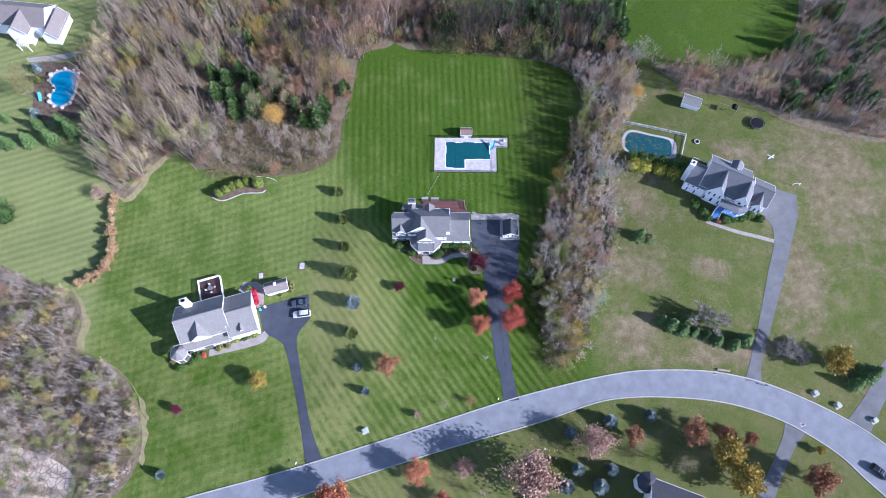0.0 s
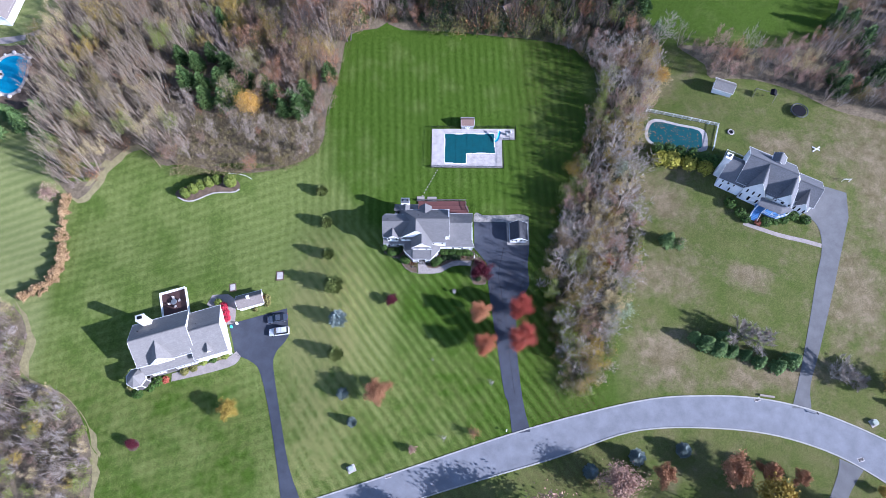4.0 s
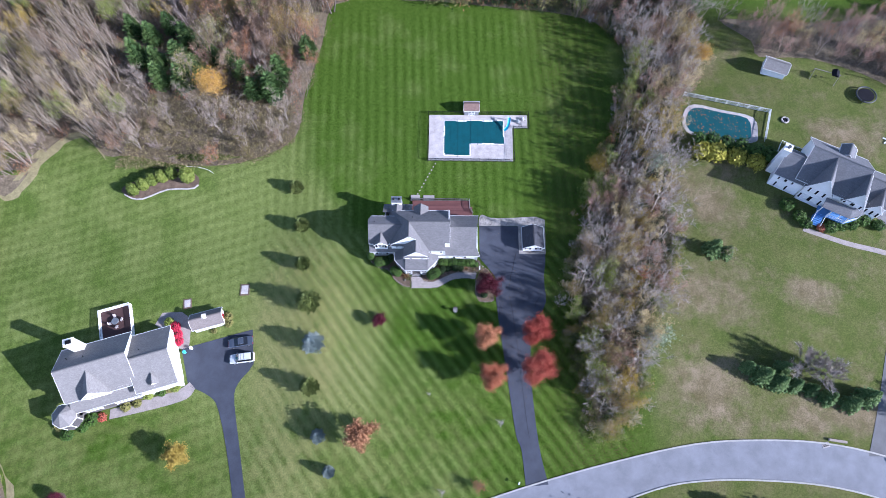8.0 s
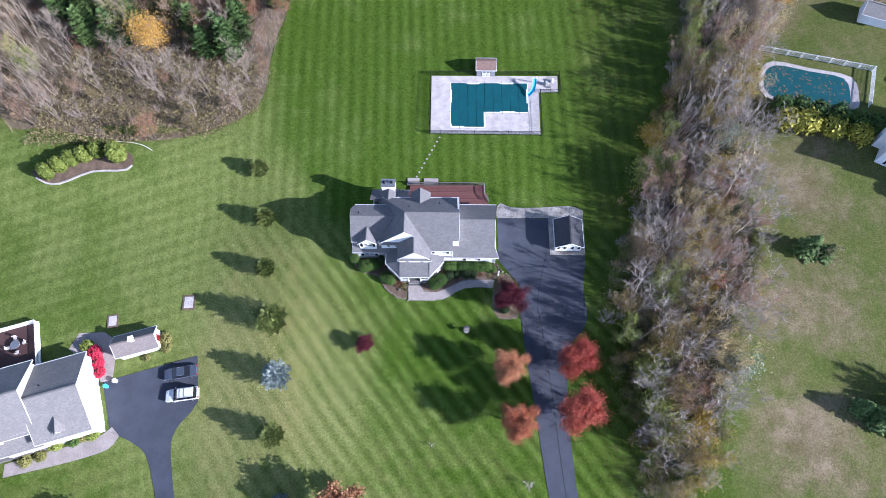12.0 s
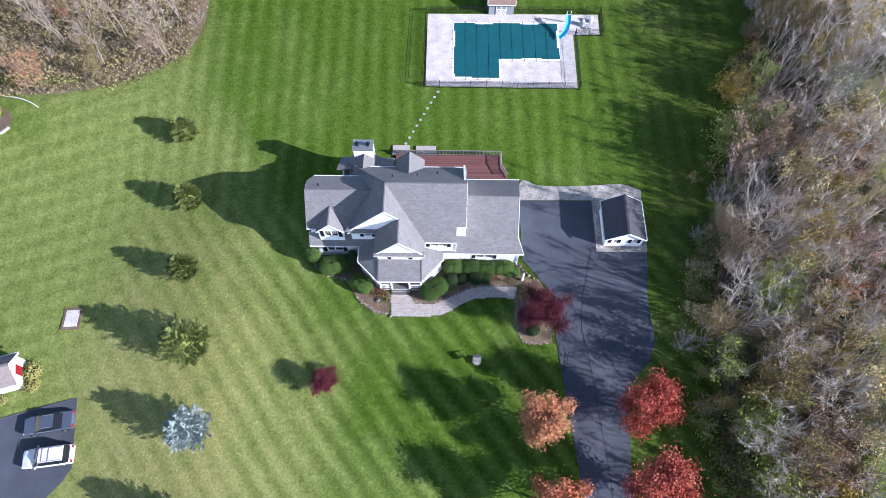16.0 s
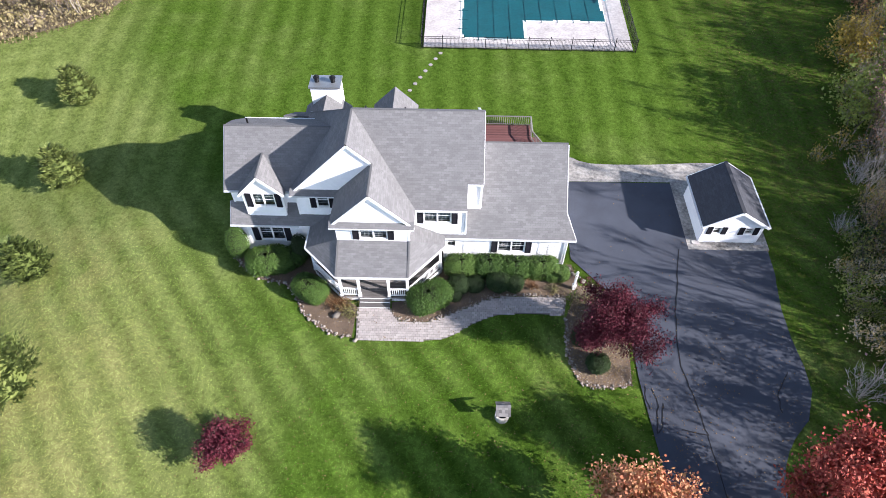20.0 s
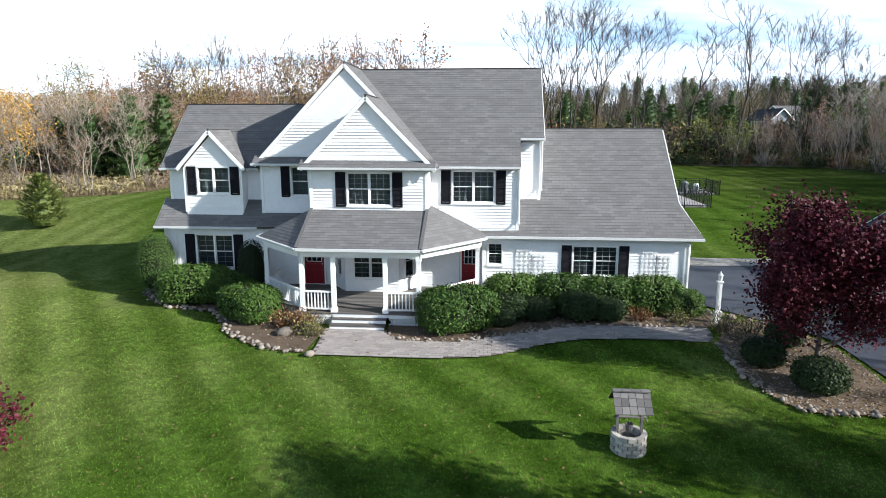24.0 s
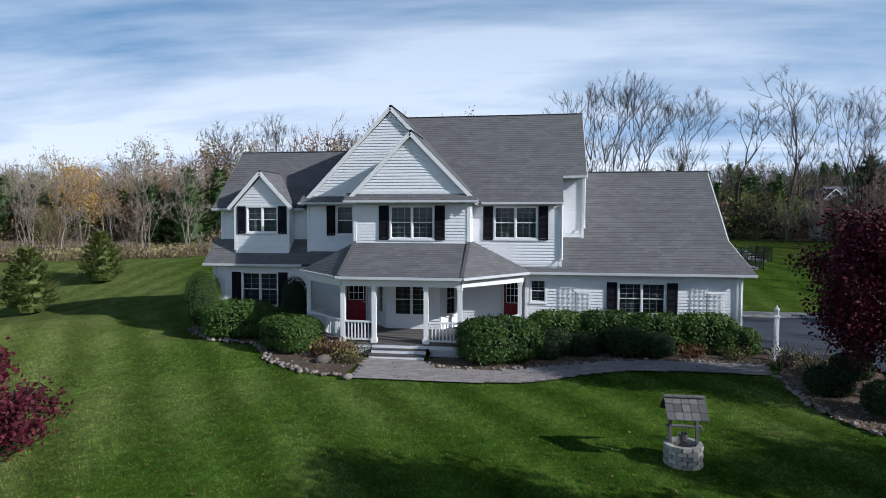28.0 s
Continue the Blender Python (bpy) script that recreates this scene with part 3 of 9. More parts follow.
solid("driveway_far", drape(DRIVE_FAR, 0.05), ASPHALT_OLD, "grey asphalt driveway off the bend", "driveway", "structure")

# woodland floors
STRAW_TURF = plain("straw_turf", (0.235, 0.205, 0.105), 0.95, 0, 3.0, 0.35, 0.5)
WOOD_NW = [(-20.7, 68.2), (-22.6, 56.3), (-25.2, 42.8), (-25.6, 33.5), (-28.3, 29), (-33.8, 26), (-41, 24.1), (-50.9, 24.2), (-61, 26.2), (-66.8, 26.2), (-73.8, 32.3), (-79.5, 27.4), (-83.9, 19.3), (-88.6, 17.5), (-97.4, 29.1), (-102.7, 45), (-105.7, 66.1), (-103.2, 79.8), (-104, 110), (-40, 118), (-10.8, 92), (-10.1, 72.8)]
WOOD_STRIP = [(59.5, 75.5), (65.0, 64.5), (63, 47.5), (57, 39.9), (53.5, 26.5), (53.5, 12.6), (52, 2.2), (47, -7.6), (44.5, -16.9), (42, -24.5), (38.2, -28.9), (33.5, -28), (31.5, -17.1), (31, -2.9), (34, 7.4), (37.8, 19.7), (42, 30.7), (46, 42.4), (48.2, 54.6), (41.8, 63.3), (31.3, 66.6), (22.4, 67.6), (6.2, 69.6), (-10.1, 72.1), (-10.8, 92), (7.9, 88), (22, 80.5), (44.6, 77.5)]
WOOD_NE = [(69.9, 62.5), (76, 56), (77, 51.5), (87.5, 50.7), (98.4, 46.8), (107.6, 41), (120.5, 37.2), (134.2, 34.5), (156, 40), (156, 110), (126, 104), (118, 80), (109, 65), (95, 61), (80, 61.5)]
WOOD_SW = [(-130, -6), (-106.1, -8.9), (-96.3, -11.2), (-91.9, -18.2), (-91.8, -27.2), (-80.5, -31.5), (-73.8, -38.8), (-70, -47.2), (-69.5, -55.3), (-74, -63.4), (-84, -66.5), (-132, -84)]
for line in ([(-70, -44), (-72.5, -39), (-79.5, -32.5), (-90.5, -27.5), (-91, -18), (-95.5, -10.5)], [(-69.2, -55), (-69.5, -47), (-71, -43)], [(-95, 24), (-88.5, 17.2), (-84, 18.8), (-79.6, 26.5), (-74, 31.6), (-67, 26)]):
    mid = spline(line, 4)
    rim = [(x + 1.1 + 0.4 * math.sin(2.1 * i), y - 1.0) for i, (x, y) in enumerate(mid)] + [(x - 1.4, y + 1.4) for x, y in mid[::-1]]
    solid("margin", drape(rim, 0.03, 2.0), STRAW_TURF, "strip of straw-coloured rough turf beside the wood", "rough turf", "structure")
for outline in (WOOD_NW, WOOD_STRIP, WOOD_NE, WOOD_SW):
    solid("forest_floor", drape(spline([(x + 1.8, y) if outline is WOOD_STRIP and 10 < i < 18 else (x, y) for i, (x, y) in enumerate(outline)], 3, True), 0.04, 4.0), LITTER, "brown leaf litter under the trees", "forest floor", "structure")


# ---- building pieces ----
def rects(x0, x1, z0, z1, holes):
    """A wall face round its openings, as rectangles."""
    out, x = [], x0
    for a, b, c, d in sorted(holes):
        if a > x:
            out.append((x, a, z0, z1))
        if c > z0:
            out.append((a, b, z0, c))
        if d < z1:
            out.append((a, b, d, z1))
        x = b
    if x < x1:
        out.append((x, x1, z0, z1))
    return out


def wall(parent, a, b, z0, z1, holes=(), mat=None, peak=None, thick=0.14, board=0.115, name="wall"):
    """A boarded wall from a to b (outside to the right of the way), with openings and perhaps a gable."""
    d = Vector((b[0] - a[0], b[1] - a[1], 0))
    length = d.length
    d.normalize()
    n = Vector((d.y, -d.x, 0))
    at = lambda u, z, k=0.0: (a[0] + d.x * u + n.x * k, a[1] + d.y * u + n.y * k, z)
    g = Geo()
    for u0, u1, c0, c1 in rects(0, length, z0, z1, holes):
        poly = [at(u0, c0), at(u1, c0), at(u1, c1), at(u0, c1)]
        g.slab(poly, -n * thick)
        g.courses(poly, board, 0.027)
    if peak:
        poly = [at(0, z1), at(length, z1), at(peak[0], peak[1])]
        g.slab(poly, -n * thick)
        g.courses(poly, board, 0.027)
    return part(name, g, mat or SIDING, parent)


def window(parent, a, b, u0, u1, z0, z1, units=2, grid=(2, 3), shutters=0.0, curtain=True, trim=None):
    """A double-hung window set into the wall from a to b."""
    d = Vector((b[0] - a[0], b[1] - a[1], 0)).normalized()
    n = Vector((d.y, -d.x, 0))
    at = lambda u, z, k=0.0: Vector((a[0] + d.x * u + n.x * k, a[1] + d.y * u + n.y * k, z))
    trim = trim or TRIM
    bars = Geo()
    g = Geo()
    w = 0.05
    def stick(target, p, q, size, k0, k1):
        (ua, za), (ub, zb) = p, q
        if abs(ua - ub) < 1e-6:
            lo, hi = (ua - size / 2, za), (ua + size / 2, zb)
        else:
            lo, hi = (ua, za - size / 2), (ub, za + size / 2)
        vs = [at(u, z, k) for k in (k0, k1) for u, z in ((lo[0], lo[1]), (hi[0], lo[1]), (hi[0], hi[1]), (lo[0], hi[1]))]
        target.add(vs, [(3, 2, 1, 0), (4, 5, 6, 7), (0, 1, 5, 4), (1, 2, 6, 5), (2, 3, 7, 6), (3, 0, 4, 7)])
    stick(g, (u0 + w / 2, z0 + w), (u0 + w / 2, z1 - w), w, -0.10, 0.035)
    stick(g, (u1 - w / 2, z0 + w), (u1 - w / 2, z1 - w), w, -0.10, 0.035)
    stick(g, (u0, z1 - w / 2), (u1, z1 - w / 2), w, -0.10, 0.038)
    stick(g, (u0, z0 + w / 2), (u1, z0 + w / 2), w, -0.10, 0.038)
    step = (u1 - u0) / units
    for i in range(1, units):
        stick(g, (u0 + i * step, z0 + w), (u0 + i * step, z1 - w), 0.065, -0.10, 0.033)
    frame_ob = part("window", g, trim, parent)
    sill = Geo()
    stick(sill, (u0 - 0.04, z0 - 0.025), (u1 + 0.04, z0 - 0.025), 0.05, 0.0, 0.07)
    part("sill", sill, trim, frame_ob)
    for i in range(units):
        s0 = u0 + i * step + (w if i == 0 else 0.032)
        s1 = u0 + (i + 1) * step - (w if i == units - 1 else 0.032)
        mid = (z0 + z1) / 2
        sash = Geo()
        for za, zb, k in ((z0 + w, mid, -0.05), (mid, z1 - w, -0.03)):
            for p, q in (((s0, za + 0.010), (s1, za + 0.010)), ((s0, zb - 0.010), (s1, zb - 0.010))):
                stick(sash, p, q, 0.020, k - 0.015, k + 0.012)
            for u in (s0 + 0.010, s1 - 0.010):
                stick(sash, (u, za + 0.020), (u, zb - 0.020), 0.020, k - 0.015, k + 0.012)
            for c in range(1, grid[0]):
                u = s0 + (s1 - s0) * c / grid[0]
                stick(bars, (u, za + 0.028), (u, zb - 0.028), 0.011, k - 0.012, k + 0.004)
            for r in range(1, grid[1]):
                z = za + (zb - za) * r / grid[1]
                stick(bars, (s0 + 0.028, z), (s1 - 0.028, z), 0.011, k - 0.012, k + 0.002)
        part("sash", sash, trim, frame_ob)
        pane = Geo().add([at(s0, z0 + w, -0.045), at(s1, z0 + w, -0.045), at(s1, z1 - w, -0.045), at(s0, z1 - w, -0.045)], [(0, 1, 2, 3)])
        part("pane", pane, GLASS, frame_ob).visible_shadow = False
    if bars.f:
        part("muntin", bars, MUNTIN, frame_ob)
    if curtain:
        c = Geo()
        folds = 14
        for i in range(folds):
            ua, ub = u0 + (u1 - u0) * i / folds, u0 + (u1 - u0) * (i + 1) / folds
            ka, kb = -0.30 - 0.03 * (i % 2), -0.30 - 0.03 * ((i + 1) % 2)
            c.add([at(ua, z0, ka), at(ub, z0, kb), at(ub, z1, kb), at(ua, z1, ka)], [(0, 1, 2, 3)])
        part("curtain", c, BLIND if z0 > 3 else CURTAIN, frame_ob)
    if shutters:
        for ua, ub in ((u0 - shutters - 0.03, u0 - 0.03), (u1 + 0.03, u1 + 0.03 + shutters)):
            s = Geo()
            for u in (ua + 0.025, ub - 0.025):
                stick(s, (u, z0 - 0.03), (u, z1), 0.05, 0.0, 0.07)
            for z in (z0, (z0 + z1) / 2, z1 - 0.03):
                stick(s, (ua + 0.05, z), (ub - 0.05, z), 0.06, 0.0, 0.068)
            z = z0 + 0.05
            while z < z1 - 0.06:
                vs = [at(ua + 0.05, z, 0.062), at(ub - 0.05, z, 0.062), at(ub - 0.05, z + 0.05, 0.040), at(ua + 0.05, z + 0.05, 0.040)]
                s.add(vs, [(0, 1, 2, 3)])
                z += 0.045
            part("shutter", s, SHUTTER, parent, "black louvred shutter")
    return frame_ob


def roof(parent, polys, mat=None, thick=0.13, name="roof", course=0.145):
    """Shingled roof faces, each given anticlockwise from above."""
    for poly in polys:
        g = Geo()
        pts = [Vector(p) for p in poly]
        nrm = Vector((0, 0, 0))
        for i in range(len(pts)):
            nrm += pts[i].cross(pts[(i + 1) % len(pts)])
        if nrm.z < 0:
            pts.reverse()
            nrm.negate()
        nrm.normalize()
        g.slab(pts, -nrm * thick)
        g.courses(pts, course, 0.007)
        part(name, g, mat or SHINGLE, parent)


def boards(parent, runs, w=0.05, h=0.20, mat=None, name="rake_board"):
    for a, b in runs:
        part(name, Geo().bar(a, b, w, h), mat or TRIM, parent)


def gutter(parent, a, b, mat=None):
    d = (Vector(b) - Vector(a)).normalized()
    s = Vector((d.y, -d.x, 0))
    g = Geo()
    for k, h, zz in ((0.06, 0.085, -0.045), (0.012, 0.11, -0.055)):
        g.bar(Vector(a) + s * k + Vector((0, 0, zz)), Vector(b) + s * k + Vector((0, 0, zz)), 0.10 if k > 0.02 else 0.03, h)
    part("gutter", g, mat or GUTTER, parent)


def downpipe(parent, x, y, z0, z1):
    g = Geo().tube([(x, y, z1), (x, y, z0 + 0.12), (x + 0.02, y - 0.14, z0)], [0.04, 0.04, 0.04], 6)
    part("downpipe", g, TRIM, parent)


def post(parent, x, y, z0, z1, s=0.15):
    g = Geo().box(x - s / 2, y - s / 2, z0, x + s / 2, y + s / 2, z1)
    g.box(x - s / 2 - 0.03, y - s / 2 - 0.03, z0, x + s / 2 + 0.03, y + s / 2 + 0.03, z0 + 0.16)
    g.box(x - s / 2 - 0.02, y - s / 2 - 0.02, z1 - 0.12, x + s / 2 + 0.02, y + s / 2 + 0.02, z1)
    part("post", g, TRIM, parent)


def railing(parent, a, b, z, top=0.72, gap=0.115, mat=None):
    r = Geo().bar((*a, z + top), (*b, z + top), 0.09, 0.06)
    r.bar((*a, z + 0.10), (*b, z + 0.10), 0.05, 0.06)
    rail = part("railing", r, mat or TRIM, parent)
    n = max(2, int(math.hypot(b[0] - a[0], b[1] - a[1]) / gap))
    me = Geo().box(-0.02, -0.02, z + 0.13, 0.02, 0.02, z + top - 0.03).mesh("baluster", mat or TRIM)
    for i in range(1, n):
        ob = new("baluster", me)
        ob.parent = rail
        ob.location = (a[0] + (b[0] - a[0]) * i / n, a[1] + (b[1] - a[1]) * i / n, 0)


# ---- the house ----
def main_house():
    h = thing("house", "large white clapboard house with grey shingle roofs, porch and black shutters", "house", 2, 6, 0.0)
    base = Matrix.Translation((2, 6, 0)).inverted()
    before = set(bpy.data.objects)
    M = lambda y: 9.35 - 0.91 * (7.15 - y)
    R = lambda x: 9.35 - 1.03 * (x + 0.35)
    L = lambda x: 9.35 - 1.03 * (-0.35 - x)
    B = lambda y: 9.35 - 0.90 * (y - 7.15)
    W = lambda y: 7.88 - 0.924 * (7.2 - y)
    G = lambda y: 2.75 + 0.925 * (y - 2.91)

    # walls of the ground floor
    a, b = (-8.0, 3.9), (-3.6, 3.9)
    wall(h, a, b, -0.3, 2.86, [(1.2, 2.82, 1.05, 2.5)])
    window(h, a, b, 1.2, 2.82, 1.05, 2.5, shutters=0.40)
    a, b = (-3.6, 3.9), (-0.95, 3.9)
    wall(h, a, b, 0.2, 2.86, [(1.32, 2.32, 0.47, 2.52)])
    a, b = (-0.95, 3.9), (-0.25, 2.9)
    wall(h, a, b, 0.2, 2.86, [(0.3, 0.92, 0.95, 2.3)])
    window(h, a, b, 0.3, 0.92, 0.95, 2.3, units=1)
    a, b = (-0.25, 2.9), (1.9, 2.9)
    wall(h, a, b, 0.2, 2.86, [(0.30, 1.70, 0.95, 2.25)])
    window(h, a, b, 0.30, 1.70, 0.95, 2.25)
    a, b = (1.9, 2.9), (2.6, 3.9)
    wall(h, a, b, 0.2, 2.86, [(0.3, 0.92, 0.95, 2.3)])
    window(h, a, b, 0.3, 0.92, 0.95, 2.3, units=1)
    a, b = (2.6, 3.9), (5.2, 3.9)
    wall(h, a, b, 0.2, 2.86, [(1.62, 2.46, 0.47, 2.52)])
    wall(h, (5.2, 3.9), (5.2, 3.2), -0.3, 2.8)
    a, b = (5.2, 3.2), (13.0, 3.2)
    wall(h, a, b, -0.3, 2.74, [(0.14, 0.76, 1.55, 2.44), (3.42, 5.16, 1.16, 2.38)])
    window(h, a, b, 0.14, 0.76, 1.55, 2.44, units=1)
    window(h, a, b, 3.42, 5.16, 1.16, 2.38, grid=(3, 3), shutters=0.38)
    a, b = (13.0, 3.2), (13.0, 11.3)
    wall(h, a, b, -0.3, 2.8, [(0.8, 3.4, -0.3, 2.0), (4.2, 6.8, -0.3, 2.0)])
    wall(h, (12.58, 3.4), (12.58, 11.1), 2.8, 2.9, peak=(3.9, 6.45))
    for u in (0.8, 4.2):
        door = Geo()
        for k in range(4):
            door.box(12.93, 3.2 + u + 0.02, -0.1 + 0.52 * k, 12.97, 3.2 + u + 2.58, 0.40 + 0.52 * k)
        part("garage_door", door, TRIM, h, "white panelled garage door")
    wall(h, (13.0, 11.3), (-8.0, 11.15), -0.3, 2.9)
    wall(h, (-8.0, 11.15), (-8.0, 3.9), -0.3, 2.9)
    # walls of the upper floor
    wall(h, (-8.05, 4.65), (-3.9, 4.65), 3.5, 5.15)
    a, b = (-7.12, 4.03), (-4.75, 4.03)
    wall(h, a, b, 3.3, 5.32, [(0.5, 1.9, 4.15, 5.28)], peak=(1.18, 6.55))
    window(h, a, b, 0.5, 1.9, 4.15, 5.28, grid=(1, 2), shutters=0.36)
    wall(h, (-7.12, 4.66), (-7.12, 4.03), 3.3, 5.3)
    wall(h, (-4.75, 4.03), (-4.75, 4.66), 3.3, 5.3)
    a, b = (-3.9, 4.12), (-1.15, 4.12)
    wall(h, a, b, 3.2, 5.42, [(1.2, 1.96, 4.08, 5.30)])
    window(h, a, b, 1.2, 1.96, 4.08, 5.30, units=1, grid=(1, 2), shutters=0.36)
    wall(h, (-3.9, 4.66), (-3.9, 4.12), 3.2, 5.42)
    wall(h, (-1.15, 4.12), (-1.15, 1.7), 3.0, 5.42)
    a, b = (-1.15, 1.7), (3.12, 1.7)
    wall(h, a, b, 3.5, 5.42, [(1.33, 3.0, 4.0, 5.24)])
    window(h, a, b, 1.33, 3.0, 4.0, 5.24, grid=(3, 3), shutters=0.37)
    wall(h, (3.12, 1.7), (3.12, 3.1), 3.2, 5.42)
    a, b = (3.12, 3.1), (6.48, 3.1)
    wall(h, a, b, 2.85, 5.40, [(0.82, 2.49, 3.98, 5.24)])
    window(h, a, b, 0.82, 2.49, 3.98, 5.24, grid=(3, 3), shutters=0.37)
    wall(h, (6.48, 3.1), (6.48, 4.3), 2.9, 5.4, peak=None)
    wall(h, (6.48, 4.3), (7.36, 4.3), 3.85, 6.5)
    wall(h, (7.36, 4.3), (7.36, 11.15), 2.9, 6.4, peak=(2.9, 9.15))
    wall(h, (7.36, 11.15), (-4.0, 11.15), 2.9, 5.35)
    wall(h, (-4.0, 11.15), (-4.0, 9.45), 2.9, 5.3)
    wall(h, (-4.0, 9.45), (-8.05, 9.45), 2.9, 6.2)
    wall(h, (-8.05, 9.45), (-8.05, 4.65), 2.9, 5.2, peak=(2.25, 7.7))
    # gable faces
    wall(h, (-3.80, 4.08), (3.08, 4.08), 5.62, 5.66, peak=(3.45, 9.10))
    wall(h, (-1.12, 1.56), (3.14, 1.56), 5.60, 5.64, peak=(2.13, 7.76))
    # unseen slabs, added to keep the rooms behind the glass dark
    floors = Geo().box(-7.8, 4.2, 2.86, 7.2, 11.0, 2.96).box(-1.0, 1.85, 3.2, 3.0, 4.2, 3.3).box(3.0, 3.25, 2.9, 6.3, 4.2, 3.0)
    part("upper_floor", floors, ROOM, h)
    inner = Geo().box(-7.8, 8.0, 0.1, 12.8, 8.1, 2.8).box(-7.8, 8.0, 3.0, 7.2, 8.1, 5.4).box(-7.8, 4.2, 0.0, 12.8, 11.0, 0.1)
    part("inner_wall", inner, ROOM, h)

    # roofs
    v1 = -0.35 + 0.91 * (7.15 - 3.97) / 1.03
    roof(h, [[(-0.35, 7.15, 9.35), (v1, 3.97, M(3.97)), (7.49, 3.97, M(3.97)), (7.49, 7.15, 9.35)], [(v1, 3.97, M(3.97)), (3.48, 2.81, M(2.81)), (6.56, 2.81, M(2.81)), (6.56, 3.97, M(3.97))]])
    v2 = -0.35 + 0.91 * 3.15 / 1.03
    roof(h, [[(-0.35, 4.0, 9.35), (v2, 4.0, R(v2)), (-0.35, 7.15, 9.35)], [(1.0, 1.45, R(1.0)), (3.48, 1.45, R(3.48)), (3.48, 2.81, R(3.48)), (v2, 4.0, R(v2)), (1.0, 4.0, R(1.0))]])
    roof(h, [[(1.0, 1.45, 7.96), (1.0, 4.25, 7.96), (-1.45, 4.25, 5.437), (-1.45, 1.45, 5.437)]])
    roof(h, [[(-0.35, 4.0, 9.35), (-0.35, 7.15, 9.35), (-4.11, 11.45, L(-4.11)), (-4.15, 11.45, L(-4.15)), (-4.15, 4.0, L(-4.15))]])
    roof(h, [[(-0.35, 7.15, 9.35), (7.49, 7.15, 9.35), (7.49, 11.45, B(11.45)), (-4.11, 11.45, B(11.45))]])
    roof(h, [[(-8.32, 7.2, 7.88), (-8.32, 4.3, W(4.3)), (-4.38, 4.3, W(4.3)), (-1.78, 7.2, 7.88)]])
    roof(h, [[(-8.32, 7.2, 7.88), (-1.78, 7.2, 7.88), (-3.25, 9.72, 6.353), (-7.95, 9.72, 6.353), (-8.45, 8.85, 6.88)]])
    roof(h, [[(-5.95, 3.88, 6.77), (-4.53, 3.88, 5.25), (-4.53, 4.36, 5.25), (-5.95, 6.0, 6.77)]], thick=0.09)
    roof(h, [[(-5.95, 3.88, 6.77), (-5.95, 6.0, 6.77), (-7.37, 4.36, 5.25), (-7.37, 3.88, 5.25)]], thick=0.09)
    roof(h, [[(-8.35, 3.55, 2.87), (-1.1, 3.55, 2.87), (-1.1, 4.68, 3.91), (-8.35, 4.68, 3.91)]], thick=0.1)
    roof(h, [[(-4.15, 3.70, 5.43), (-1.2, 3.70, 5.43), (-1.2, 4.10, 5.72), (-4.15, 4.10, 5.72)]], thick=0.06)
    roof(h, [[(-1.45, 1.22, 5.43), (3.48, 1.22, 5.43), (3.48, 1.58, 5.70), (-1.45, 1.58, 5.70)]], thick=0.06)
    roof(h, [[(4.6, 2.91, 2.75), (12.8, 2.91, 2.75), (12.75, 7.3, G(7.3)), (6.9, 7.3, G(7.3))], [(12.8, 2.91, 2.75), (13.44, 2.91, 2.75), (12.79, 4.2, G(4.2))]])
    roof(h, [[(6.9, 7.3, G(7.3)), (12.75, 7.3, G(7.3)), (13.3, 11.65, 2.85), (6.9, 11.65, 2.85)]])
    # porch roof: front, two slanted sides, two returns
    roof(h, [[(-1.18, -0.28, 2.76), (3.12, -0.25, 2.76), (3.15, 1.72, 3.87), (-1.15, 1.72, 3.87)]], thick=0.08, name="porch_roof")
    roof(h, [[(-3.30, 1.84, 2.80), (-1.18, -0.28, 2.76), (-1.15, 1.72, 3.87)]], thick=0.08, name="porch_roof")
    roof(h, [[(3.12, -0.25, 2.76), (5.27, 2.25, 2.80), (3.15, 1.72, 3.87)]], thick=0.08, name="porch_roof")
    roof(h, [[(-3.30, 1.84, 2.80), (-1.15, 1.72, 3.87), (-1.15, 4.15, 3.87), (-3.30, 4.15, 2.80)]], thick=0.08, name="porch_roof")
    roof(h, [[(5.27, 2.25, 2.80), (5.27, 3.12, 2.80), (3.15, 3.12, 3.87), (3.15, 1.72, 3.87)]], thick=0.08, name="porch_roof")
    # rear roofs: family room, gable and chimney
    wall(h, (-0.4, 13.6), (-5.6, 13.6), -0.3, 3.6)
    wall(h, (-5.6, 13.6), (-5.6, 11.1), -0.3, 3.6)
    wall(h, (-0.4, 11.1), (-0.4, 13.6), -0.3, 3.6)
    roof(h, [[(-5.9, 13.9, 3.5), (-5.9, 11.2, 5.4), (-0.1, 11.2, 5.4), (-0.1, 13.9, 3.5)]])
    roof(h, [[(-3.1, 13.2, 6.0), (-3.1, 10.6, 6.0), (-4.7, 10.6, 4.7), (-4.7, 13.2, 4.7)]])
    roof(h, [[(-3.1, 13.2, 6.0), (-1.5, 13.2, 4.7), (-1.5, 10.6, 4.7), (-3.1, 10.6, 6.0)]])
    roof(h, [[(1.7, 12.3, 7.1), (1.7, 9.4, 7.1), (0.2, 11.0, 5.6), (0.2, 12.3, 5.6)]])
    roof(h, [[(1.7, 12.3, 7.1), (3.2, 12.3, 5.6), (3.2, 11.0, 5.6), (1.7, 9.4, 7.1)]])
    wall(h, (2.95, 12.05), (0.45, 12.05), 2.9, 5.65, peak=(1.25, 6.9))
    wall(h, (0.45, 12.05), (0.45, 11.1), 2.9, 5.65)
    wall(h, (2.95, 11.1), (2.95, 12.05), 2.9, 5.65)
    chim = Geo()
